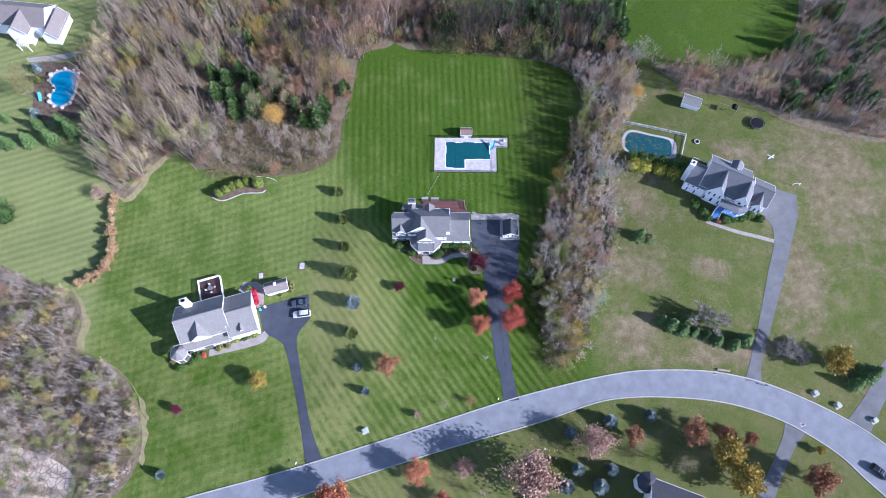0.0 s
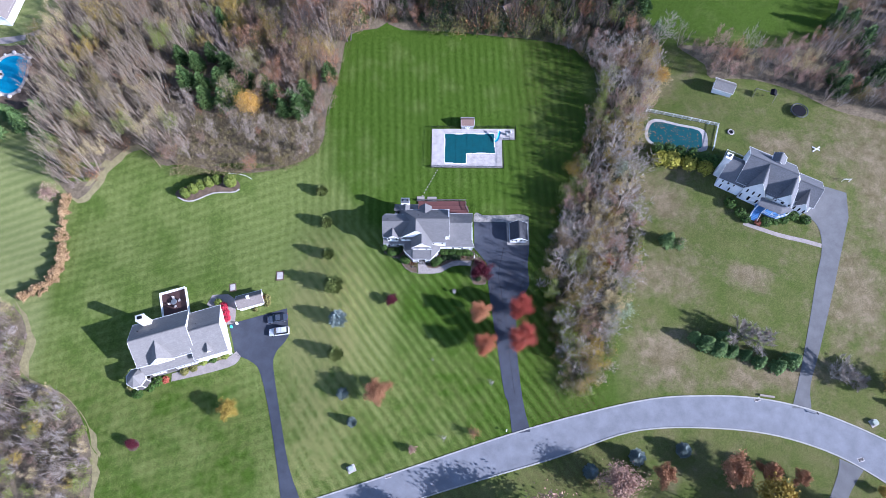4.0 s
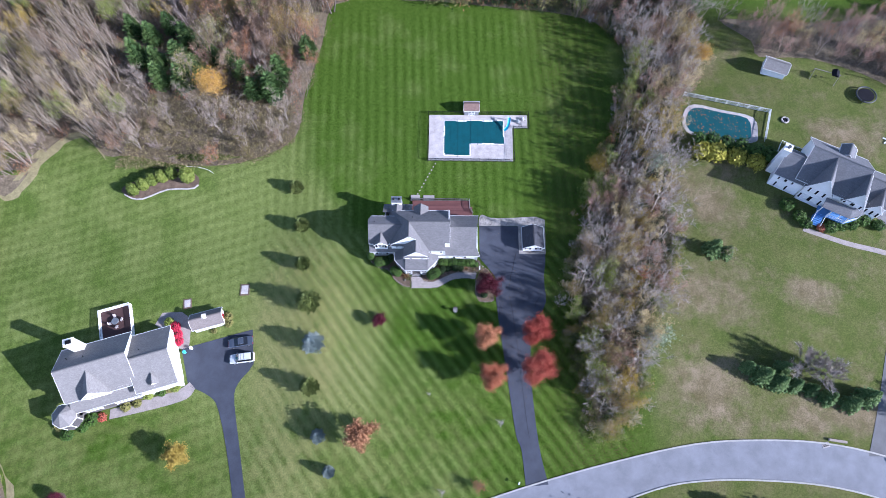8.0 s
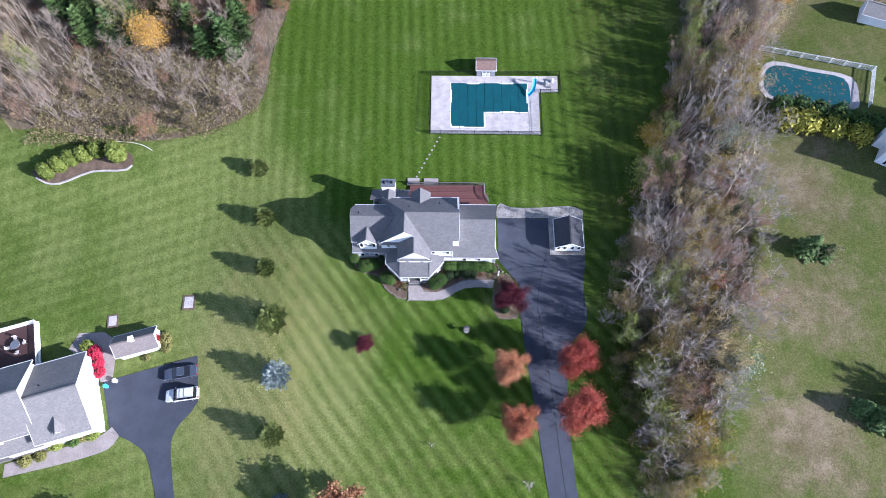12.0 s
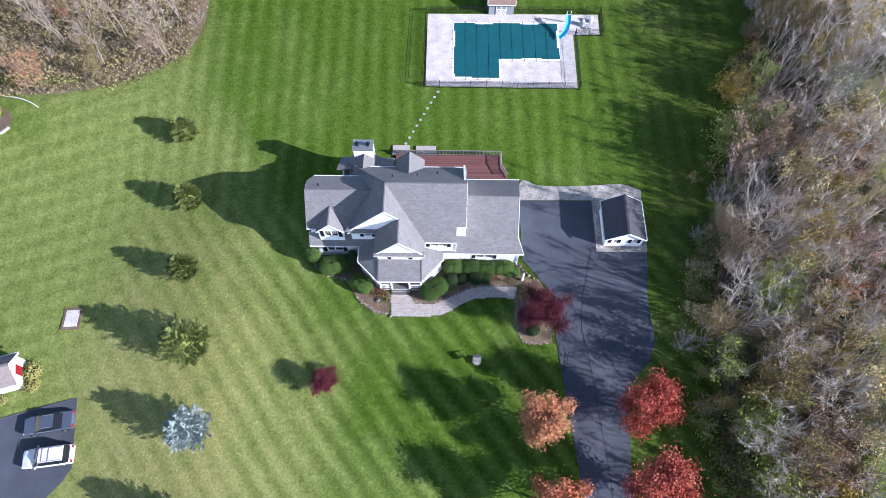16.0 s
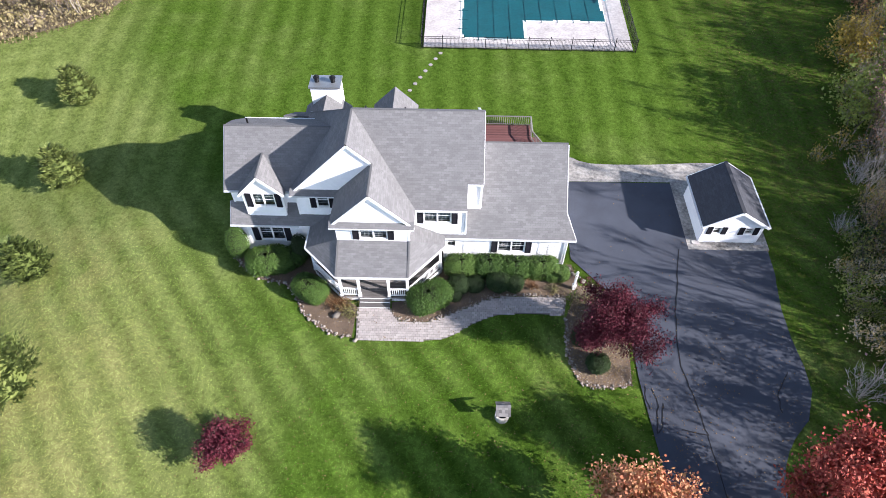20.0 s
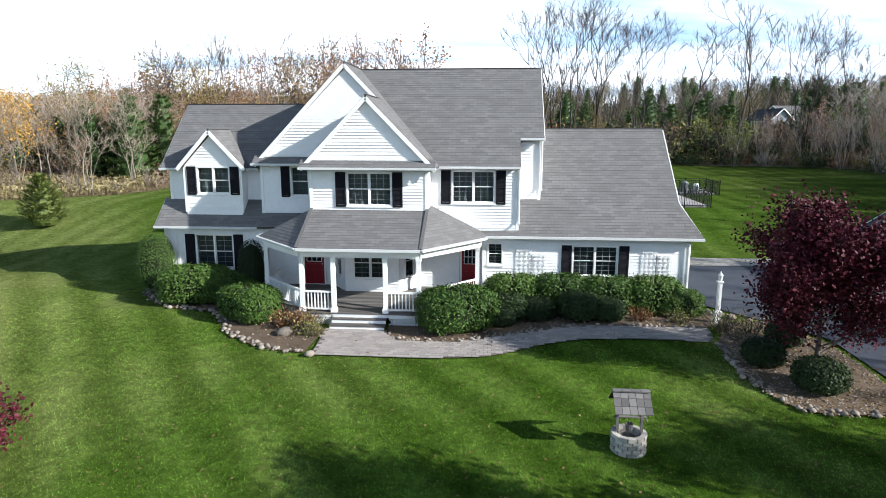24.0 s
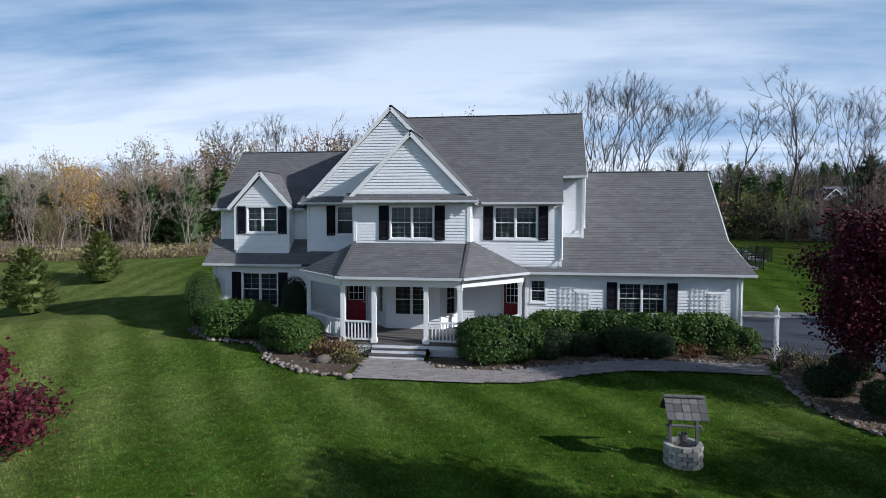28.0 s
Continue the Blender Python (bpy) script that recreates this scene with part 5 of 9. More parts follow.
def forked(seed, h, fork=0.3, stems=2, wide=0.5, twigs=9, width=0.02, twig_len=1.1, bend=0.24, depth=4):
    """A bare tree that forks again and again into a rounded, finely twigged crown."""
    rng = random.Random(seed)
    wood, crown = Geo(), Geo()
    r0 = 0.0115 * h + 0.03
    first = (0.43 if depth == 4 else 0.37) * (1 - fork) * h
    def grow(p, d, length, r, level):
        pts, q = branch(wood, p, d, length, max(r, (0.0022 if depth == 4 else 0.0012) * h), rng, bend, 5 if level < 2 else 3, 3, 0.12)
        tip = pts[-1]
        if level == depth:
            for _ in range(twigs):
                k = rng.uniform(0.5, 2.99)
                a = pts[int(k)].lerp(pts[int(k) + 1], k % 1)
                e = (q * 0.9 + Vector((rng.uniform(-1, 1), rng.uniform(-1, 1), rng.uniform(-0.5, 0.9)))).normalized()
                sliver(crown, a, a + e * twig_len * rng.uniform(0.5, 1.3), width, Vector((rng.uniform(-1, 1), rng.uniform(-1, 1), rng.uniform(-1, 1))).normalized())
            return
        turn = rng.uniform(0, 6.28)
        n = 2 if level and rng.random() < 0.4 else 3
        for i in range(n):
            w = turn + 6.283 * i / n + rng.uniform(-0.4, 0.4)
            s = q.orthogonal().normalized()
            s = Matrix.Rotation(w, 3, q) @ s
            opening = wide * rng.uniform(0.6, 1.25) * (1 + 0.15 * level)
            start = tip if i < 2 else pts[1].lerp(pts[2], rng.random())
            e = q + s * opening
            e.z = max(e.z, 0.05 - 0.1 * level) 
            grow(start, e, length * rng.uniform(0.62, 0.82), r * 0.55 if i else r * 0.68, level + 1)
    for s in range(stems):
        w = 6.283 * s / stems + rng.uniform(0, 1.5)
        lean = 0.05 if stems == 1 else rng.uniform(0.10, 0.26)
        base = Vector((0.3 * math.cos(w), 0.3 * math.sin(w), -0.3)) if stems > 1 else Vector((0, 0, -0.3))
        d = Vector((lean * math.cos(w), lean * math.sin(w), 1))
        r = r0 / stems ** 0.4
        pts, q = branch(wood, base, d, fork * h * rng.uniform(0.8, 1.15), r * 1.25, rng, 0.07, 6, 4, 0.1)
        top = pts[-1]
        wood.tube([pts[-2], top], [r * 0.75, r * 0.7], 6, False)
        grow(top, q, first * rng.uniform(0.9, 1.05), r * 0.8, 1)
        grow(pts[2], Vector((-d.y + rng.uniform(-0.5, 0.5), d.x + rng.uniform(-0.5, 0.5), 1.4)), first * 0.75, r * 0.5, 2)
    return wood, crown, Geo()


def wand(seed, h, stems=6, fan=0.22, twigs=260, leaves=0, leaf_size=0.11, branches=11, width=0.046, twig_len=1.0, thick=0.065):
    """A thicket tree: slender upright stems with steeply rising branches and fine twigs."""
    rng = random.Random(seed)
    wood, crown, foliage_geo = Geo(), Geo(), Geo()
    runs = []
    for s in range(stems):
        w = 6.283 * s / stems + rng.uniform(-0.5, 0.5)
        lean = fan * rng.uniform(0.3, 1.2)
        tall = h * rng.uniform(0.72, 1.02)
        out = Vector((math.cos(w), math.sin(w), 0))
        stem, _ = branch(wood, out * rng.uniform(0.1, 0.6) + Vector((0, 0, -0.2)), out * lean + Vector((0, 0, 1)), tall, thick * rng.uniform(0.7, 1.1), rng, 0.07, 3, 5, 0.06)
        for i in range(branches):
            f = 0.22 + 0.74 * (i + rng.random()) / branches
            k = f * 4.999
            p = stem[int(k)].lerp(stem[int(k) + 1], k % 1)
            a = rng.uniform(0, 6.283)
            d = (Vector((math.cos(a), math.sin(a), 0)) * rng.uniform(0.35, 0.75) + out * 0.2 + Vector((0, 0, 1))).normalized()
            q = p + d * (0.9 + 0.30 * h * (1.02 - f)) * rng.uniform(0.7, 1.15)
            sliver(crown, p, q, width * 1.15, Vector((-math.sin(a), math.cos(a), rng.uniform(-0.3, 0.3))).normalized())
            runs.append((p, q))
    for i in range(twigs):
        p, q = runs[i % len(runs)]
        a = p.lerp(q, rng.uniform(0.25, 1.0))
        d = (q - p).normalized() + Vector((rng.uniform(-0.7, 0.7), rng.uniform(-0.7, 0.7), rng.uniform(-0.2, 0.7)))
        sliver(crown, a, a + d.normalized() * twig_len * rng.uniform(0.5, 1.4), width * 0.75, Vector((rng.uniform(-1, 1), rng.uniform(-1, 1), rng.uniform(-1, 1))).normalized())
    for i in range(leaves):
        p, q = runs[i % len(runs)]
        leaf(foliage_geo, rng, p.lerp(q, rng.uniform(0.35, 1.15)) + Vector((rng.gauss(0, 0.3), rng.gauss(0, 0.3), rng.gauss(0, 0.3))), leaf_size * rng.uniform(0.7, 1.3))
    return wood, crown, foliage_geo


def scrub(seed, h, spread, stems=14, twigs=170, leaves=140, leaf_size=0.15):
    """Loose undergrowth: thin stems fanned from the root, fine twigs and some leaves."""
    rng = random.Random(seed)
    wood, leaves_geo = Geo(), Geo()
    ends = []
    for _ in range(stems):
        a, r = rng.uniform(0, 6.283), spread * math.sqrt(rng.random())
        foot = Vector((0.3 * r * math.cos(a), 0.3 * r * math.sin(a), -0.1))
        end = Vector((r * math.cos(a), r * math.sin(a), h * rng.uniform(0.55, 1.0) * (1 - 0.3 * r / spread)))
        sliver(wood, foot, end, 0.022, Vector((-math.sin(a), math.cos(a), 0)))
        ends.append((foot, end))
    for i in range(twigs):
        a, b = ends[i % stems]
        p = a.lerp(b, rng.uniform(0.25, 1.0))
        e = (b - a).normalized() * 0.6 + Vector((rng.uniform(-1, 1), rng.uniform(-1, 1), rng.uniform(-0.2, 0.9)))
        sliver(wood, p, p + e.normalized() * 0.26 * h * rng.uniform(0.5, 1.3), 0.021, Vector((rng.uniform(-1, 1), rng.uniform(-1, 1), rng.uniform(-1, 1))).normalized())
    for i in range(leaves):
        a, b = ends[i % stems]
        p = a.lerp(b, rng.uniform(0.3, 1.05)) + Vector((rng.gauss(0, 1), rng.gauss(0, 1), rng.gauss(0, 0.8))) * 0.16 * h
        leaf(leaves_geo, rng, p, leaf_size * rng.uniform(0.7, 1.3))
    return wood, leaves_geo


def conifer(seed, h, r, sprays=1200, size=0.34, droop=0.25, base=0.06):
    rng = random.Random(seed)
    wood, needles = Geo(), Geo()
    wood.tube([(0, 0, -0.2), (0, 0, h * 0.5), (0, 0, h * 0.97)], [0.035 * h * 0.5, 0.02 * h * 0.5, 0.01], 6)
    levels = int(9 + h * 1.2)
    for l in range(levels):
        f = (l + 0.5) / levels
        z = h * (base + (0.99 - base) * f)
        reach = r * (1 - f) ** 0.8 * rng.uniform(0.86, 1.08) + 0.06
        n = max(4, int(11 * (1 - f) + 4))
        for i in range(n):
            a = 6.283 * i / n + l * 1.3 + rng.uniform(-0.25, 0.25)
            rr = reach * rng.uniform(0.78, 1.12)
            tip = Vector((rr * math.cos(a), rr * math.sin(a), z - droop * rr + 0.12 * h * (1 - f) * 0.2))
            root = Vector((0, 0, z))
            wood.tube([root, tip], [0.02, 0.005], 3, False)
            m = max(3, int(sprays / (levels * n)))
            for k in range(m):
                s = (k + rng.random()) / m
                p = root.lerp(tip, 0.25 + 0.75 * s) + Vector((rng.uniform(-1, 1), rng.uniform(-1, 1), rng.uniform(-0.5, 0.5))) * size * 0.5
                out = Vector((math.cos(a) * 0.5, math.sin(a) * 0.5, 1)).normalized()
                leaf(needles, rng, p, size * rng.uniform(0.6, 1.15) * (1.1 - 0.5 * f), flat=(out + Vector((rng.uniform(-0.7, 0.7), rng.uniform(-0.7, 0.7), 0))).normalized(), long=1.6)
    return wood, needles


def dense_spruce(seed, h, r, shoots=46, size=1.0):
    """A young spruce: tiers of upswept boughs, each a tapering spray of short shoots, over an inner core."""
    rng = random.Random(seed)
    wood, core, needles = Geo(), Geo(), Geo()
    wood.tube([(0, 0, -0.2), (0, 0, h * 0.5), (0, 0, h * 0.96)], [0.10, 0.05, 0.01], 6)
    full = lambda f: r * min(1.0, ((f + 0.03) / 0.16) ** 0.5) * (1 - f) ** 0.62
    core.lathe(0, 0, [(max(0.02, 0.60 * full(f)), h * f) for f in (0.04, 0.15, 0.35, 0.55, 0.75, 0.92)], 10)
    tiers = int(9 + h / size)
    for l in range(tiers):
        f = (l + 0.4) / tiers
        n = max(4, round(11 * (1 - f) + 4))
        for i in range(n):
            a = 6.283 * i / n + l * 0.9 + rng.uniform(-0.3, 0.3)
            rr = full(f) * rng.uniform(0.80, 1.14) + 0.08
            root = Vector((0, 0, h * (f * 0.96)))
            tip = Vector((rr * math.cos(a), rr * math.sin(a), h * f * 0.96 + 0.05 + rr * rng.uniform(0.15, 0.55)))
            along = (tip - root).normalized()
            side = Vector((-math.sin(a), math.cos(a), 0))
            for k in range(shoots):
                u = 0.28 + 0.72 * (k + rng.random()) / shoots
                wide = 0.30 * rr * (1.05 - u) + 0.10
                p = root.lerp(tip, u) + side * rng.gauss(0, wide * 0.55) + Vector((0, 0, rng.gauss(0, 0.07)))
                d = (along + side * rng.uniform(-0.9, 0.9) + Vector((0, 0, rng.uniform(-0.2, 0.7)))).normalized()
                sliver(needles, p, p + d * size * rng.uniform(0.18, 0.38), size * rng.uniform(0.055, 0.095), (side + Vector((rng.uniform(-0.6, 0.6), rng.uniform(-0.6, 0.6), rng.uniform(-0.5, 0.5)))).normalized())
    return wood, core, needles


def bush_shape(seed, rx, ry, h, n, size, square=2.6, ragged=0.08, long=1.9):
    """A clipped or loose shrub: a core to be coloured as inner shade, and a skin of leaves."""
    rng = random.Random(seed)
    core, leaves = Geo(), Geo()
    def skin(u, w, k):
        c, s = math.cos(u), math.sin(u)
        cw, sw = math.cos(w), math.sin(w)
        e = 2.0 / square
        f = lambda v: math.copysign(abs(v) ** e, v)
        return Vector((rx * k * f(cw) * f(c), ry * k * f(cw) * f(s), h * (0.5 + 0.5 * k * f(sw))))
    rows, cols = 6, 12
    for j in range(rows + 1):
        for i in range(cols):
            core.v.append(tuple(skin(6.283 * i / cols, -1.5 + 3.0 * j / rows, 0.86)))
    core.f = [(j * cols + i, j * cols + (i + 1) % cols, (j + 1) * cols + (i + 1) % cols, (j + 1) * cols + i) for j in range(rows) for i in range(cols)]
    for _ in range(n):
        u, w = rng.uniform(0, 6.283), math.asin(rng.uniform(-0.75, 1.0))
        p = skin(u, w, 0.97 + rng.gauss(0, ragged))
        nn = (Vector((p.x / rx, p.y / ry, (p.z - h / 2) / h * 2 + 0.3)).normalized() + Vector((rng.uniform(-0.9, 0.9), rng.uniform(-0.9, 0.9), rng.uniform(-0.6, 0.9)))).normalized()
        p.z = max(p.z, 0.02)
        leaf(leaves, rng, p, size * rng.uniform(0.7, 1.3), flat=nn, long=long)
    return core, leaves


def plant(name, label, category, pieces, x, y, scale=1.0, turn=0.0, group="", z=None):
    """A plant of (part name, mesh) pieces standing on the ground."""
    ob = thing(name, label, category, x, y, z, turn, group)
    ob.scale = (scale, scale, scale)
    for part_name, me in pieces:
        part(part_name, me, None, ob)
    return ob


def tree_kind(wood, crown, leaves, bark, twig, leaf_mat):
    out = [("trunk", wood.mesh("trunk", bark, True))]
    if crown.f:
        out.append(("crown", crown.mesh("crown", twig)))
    if leaves.f:
        out.append(("leaves", leaves.mesh("leaves", leaf_mat)))
    return out


# kinds of woodland trees
BARE = [tree_kind(*forked(11 + i, 13, f, s, w, n, 0.023, 1.3), k, t, None) for i, (f, s, w, n, k, t) in enumerate(((0.26, 1, 0.58, 30, BARK_MID, TWIG_GREY), (0.24, 2, 0.42, 16, BARK_MID, TWIG), (0.30, 1, 0.62, 30, BARK_PALE, TWIG_GREY), (0.18, 3, 0.38, 14, BARK_MID, TWIG), (0.22, 2, 0.52, 18, BARK_MID, TWIG_GREY)))]
DARK = [tree_kind(*forked(25 + i, 13, f, s, w, 14, 0.016, 1.2), BARK_DARK, TWIG_DARK, None) for i, (f, s, w) in enumerate(((0.26, 1, 0.58), (0.2, 2, 0.45)))]
SPARSE = [tree_kind(*broadleaf(31 + i, 11, 3.4, 0.20, 12, 700, 1500, 0.135, stems=2, twig_len=1.1, width=0.020), BARK, TWIG, m) for i, m in enumerate((LEAF_OLIVE, LEAF_PINK, LEAF_YELLOW, LEAF_RUST, LEAF_TAN))]
BUFF = [tree_kind(*wand(201 + i, h, n, f, 240, width=0.040, thick=0.10), BARK_MID, TWIG_BUFF, None) for i, (h, n, f) in enumerate(((13, 6, 0.16), (12, 7, 0.24), (11, 5, 0.20)))]
MAUVE = [tree_kind(*wand(211 + i, h, n, f, 340, width=0.040, thick=0.085), BARK_MID, TWIG_MAUVE, None) for i, (h, n, f) in enumerate(((10.5, 6, 0.26), (9.5, 5, 0.34), (11, 4, 0.28)))]
DUSK = [tree_kind(*wand(241 + i, h, 5, f, 380, width=0.045), BARK_DARK, TWIG_DARK, None) for i, (h, f) in enumerate(((10, 0.30), (11, 0.24)))]
GREY = [tree_kind(*wand(221 + i, h, n, f, 400, width=0.036, twig_len=1.1, thick=0.085), BARK_MID, TWIG_GREY, None) for i, (h, n, f) in enumerate(((10.5, 4, 0.36), (9.5, 6, 0.42), (11.5, 3, 0.30)))]
LEAFY = [tree_kind(*wand(231 + i, h, 5, 0.28, 200, int(1.6 * n), 0.15, width=0.036), BARK, t, m) for i, (h, n, t, m) in enumerate(((10.5, 750, TWIG_MAUVE, LEAF_BROWN), (10, 900, TWIG, LEAF_YELLOW), (10, 950, TWIG_MAUVE, LEAF_AUTUMN), (9.5, 850, TWIG_BUFF, LEAF_SAND), (10.5, 800, TWIG_MAUVE, LEAF_RUST), (10, 950, TWIG, LEAF_LIME), (11, 900, TWIG, LEAF_PINK)))]
TALL = [tree_kind(*forked(51 + i, 24, f, s, w, 18, 0.018, 1.1, 0.17, 5), BARK_DARK, TWIG_DARK, None) for i, (f, s, w) in enumerate(((0.34, 1, 0.44), (0.26, 2, 0.38), (0.20, 3, 0.34), (0.32, 1, 0.50)))]
GOLD = tree_kind(*broadleaf(61, 9, 3.0, 0.3, 12, 500, 3600, 0.15), BARK, TWIG, LEAF_GOLD)
# fir cores get the darker needle colour, painting the shade within the tree
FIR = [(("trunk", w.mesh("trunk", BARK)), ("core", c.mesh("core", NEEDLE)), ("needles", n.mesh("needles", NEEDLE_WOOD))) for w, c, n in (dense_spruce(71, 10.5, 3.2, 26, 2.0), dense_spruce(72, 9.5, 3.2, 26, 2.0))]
LOW = [(("crown", w.mesh("crown", t)), ("leaves", l.mesh("leaves", m))) for (w, l), t, m in ((scrub(81, 2.4, 1.5), TWIG_MAUVE, BRUSH), (scrub(82, 2.8, 1.6, 14, 160, 220), TWIG_DARK, LEAF_OLIVE), (scrub(83, 2.2, 1.6), TWIG, LEAF_PINK), (scrub(84, 2.8, 1.7, 22, 420, 40), TWIG_PALE, LEAF_PINK), (scrub(85, 2.2, 1.5), TWIG, LEAF_YELLOW), (scrub(86, 2.6, 1.5, 14, 150, 230), TWIG_DARK, LEAF_RUST), (scrub(87, 2.8, 1.7, 20, 420, 30), TWIG_MAUVE, BRUSH), (scrub(88, 2.6, 1.6, 14, 160, 330, 0.17), TWIG_DARK, NEEDLE), (scrub(89, 1.7, 1.5, 12, 110, 300, 0.15), TWIG_MAUVE, LEAF_FADED), (scrub(90, 2.6, 1.7, 14, 200, 300, 0.14), TWIG_PALE, LEAF_SAND), (scrub(91, 2.6, 1.6, 14, 150, 420, 0.15), TWIG, LEAF_LIME))]


def scatter(outline, spacing, seed, keep=None):
    rng = random.Random(seed)
    xs, ys = [p[0] for p in outline], [p[1] for p in outline]
    out, x = [], min(xs)
    while x < max(xs):
        y = min(ys)
        while y < max(ys):
            px, py = x + rng.uniform(-0.48, 0.48) * spacing, y + rng.uniform(-0.48, 0.48) * spacing
            if inside(px, py, outline) and (keep is None or keep(px, py)):
                out.append((px, py))
            y += spacing
        x += spacing
    return out


def edge_distance(x, y, outline):
    best = 1e9
    for i in range(len(outline)):
        (xa, ya), (xb, yb) = outline[i - 1], outline[i]
        dx, dy = xb - xa, yb - ya
        s = max(0, min(1, ((x - xa) * dx + (y - ya) * dy) / (dx * dx + dy * dy)))
        best = min(best, math.hypot(x - xa - s * dx, y - ya - s * dy))
    return best


class Grove:
    """Many far plants joined into one sheet of stuff per material."""

    def __init__(self):
        self.sets = {}

    def put(self, pieces, x, y, scale, turn, step=1):
        m = np.array(pose(x, y, gz(x, y), 0, 0, turn))
        for name, me in pieces:
            self.sets.setdefault((me, 1 if name in ("trunk", "core") else step), []).append((m, scale))

    def link(self, name, label):
        groups = {}
        for (me, step), rows in self.sets.items():
            groups.setdefault(me.materials[0].name, []).append((me, step, rows))
        for mat_name, items in groups.items():
            vs, idx, starts, nv, nl = [], [], [], 0, 0
            for me, step, rows in items:
                co = np.empty(len(me.vertices) * 3, np.float32)
                me.vertices.foreach_get("co", co)
                co = co.reshape(-1, 3)
                li = np.empty(len(me.loops), np.int32)
                me.loops.foreach_get("vertex_index", li)
                ls = np.empty(len(me.polygons), np.int32)
                me.polygons.foreach_get("loop_start", ls)
                if step > 1:
                    size = ls[1] - ls[0]
                    li = li.reshape(-1, size)[::step]
                    co = co[li.ravel()]
                    li = np.arange(len(co), dtype=np.int32)
                    ls = np.arange(0, len(co), size, dtype=np.int32)
                for m, s in rows:
                    vs.append((co * s) @ m[:3, :3].T + m[:3, 3])
                    idx.append(li + nv)
                    starts.append(ls + nl)
                    nv += len(co)
                    nl += len(li)
            vs, idx, starts = np.concatenate(vs), np.concatenate(idx), np.concatenate(starts)
            me = bpy.data.meshes.new(name)
            me.vertices.add(len(vs))
            me.vertices.foreach_set("co", vs.astype(np.float32).ravel())
            me.loops.add(len(idx))
            me.loops.foreach_set("vertex_index", idx.astype(np.int32))
            me.polygons.add(len(starts))
            me.polygons.foreach_set("loop_start", starts.astype(np.int32))
            me.materials.append(bpy.data.materials[mat_name])
            me.update(calc_edges=True)
            me.validate()
            tagged(new(name, me), label, "woodland", "", "stuff")


def woodland():
    grove = Grove()
    rng = random.Random(5)
    BACK_BRUSH = [(2, 70), (2, 84), (36, 86), (60, 84), (60, 73), (34, 69)]
    low_brush = [(-62, 25), (-58, 40), (-40, 43), (-28, 38), (-27, 30), (-34, 25.5), (-50, 24)]
    fir_spots = ((-65.5, 57.2), (-61, 55.2), (-57.3, 58.3), (-52.5, 54.2), (-62.7, 49.1), (-58.4, 48.1), (-53.5, 49.2), (-49, 46.2), (-56.8, 43.2), (-51.6, 42.6), (-41.2, 47.3), (-38, 43.9), (-33.8, 42.8), (-30.4, 44.8), (-35.9, 40.6), (-31.6, 40.4))
    def species(x, y, zone):
        u = rng.random()
        if zone == "nw":
            if x < -61 or y < 34:
                if u < (0.15 if x < -61 else 0.30):
                    return LEAFY[rng.choice((1, 1, 2, 5))], "slender tree with thinning yellow-green leaves", "tree"
                if u < (0.27 if x < -61 else 0.70):
                    return LEAFY[rng.choice((0, 3) if x < -61 else (0, 4, 0))], "slender tree with a few brown leaves", "tree"
                return rng.choice(BUFF), "bare thicket tree with buff stems", "tree"
            if u < 0.50 and y > 58:
                return LEAFY[rng.choice((2, 2, 5, 1, 0, 4))], "autumn tree with thinning olive and brown leaves", "tree"
            if u < 0.48:
                return LEAFY[rng.choice((0, 0, 2, 4, 2))], "autumn tree with thinning brown leaves", "tree"
            if u < 0.52:
                return rng.choice(FIR), "dark green fir in the wood", "fir tree"
            return rng.choice(MAUVE), "bare thicket tree with mauve-brown twigs", "tree"
        if zone == "strip":
            east = x - 38.5 - 0.33 * max(0.0, y - 5) > 1.0
            if u < (0.62 if east else 0.42):
                return LEAFY[rng.choice((3, 3, 3, 1, 6) if east else (5, 2, 2, 0, 6))], "slender tree with faded thinning leaves", "tree"
            if u < 0.72:
                return rng.choice(GREY), "bare tree with fine grey twigs", "tree"
            return rng.choice((BARE[0], BARE[2], BARE[4])), "bare grey tree with spreading crown", "tree"
        if zone == "ne":
            if x < 104 and u < 0.62:
                return LEAFY[rng.choice((6, 6, 4, 3, 0))], "autumn tree with faded rosy leaves", "tree"
            if u < 0.14:
                return rng.choice(FIR), "dark green fir in the wood", "fir tree"
            if u < 0.40:
                return LEAFY[rng.choice((0, 2, 6, 4))], "autumn tree with rusty thinning leaves", "tree"
            return rng.choice(MAUVE + GREY), "bare thicket tree with grey-brown twigs", "tree"
        if zone == "top":
            if u < 0.26:
                return LEAFY[rng.choice((2, 5, 0, 4))], "autumn tree with thinning leaves", "tree"
            if u < 0.38:
                return rng.choice(FIR), "dark green fir in the wood", "fir tree"
            if y < 76 and u < 0.5:
                return rng.choice(DARK), "bare dark-stemmed autumn tree", "tree"
            return rng.choice(MAUVE + DUSK + DUSK), "bare dark brown autumn tree", "tree"
        if u < 0.22:
            return LEAFY[rng.choice((1, 5, 3))], "autumn tree with thinning leaves", "tree"
        return rng.choice(GREY + MAUVE + [BARE[1]]), "bare grey-brown autumn tree", "tree"
    spots = []
    for x, y in scatter(WOOD_NW, 3.5, 21):
        if inside(x, y, low_brush) and rng.random() < 0.78:
            continue
        if any(math.hypot(x - a, y - b) < 3.0 or (abs(x - a) < 3.0 and -8.5 < y - b < 0) for a, b in fir_spots):
            continue
        spots.append((x, y, "nw", WOOD_NW, 0.95 if x < -61 else 0.82 if y < 52 else 1.02))
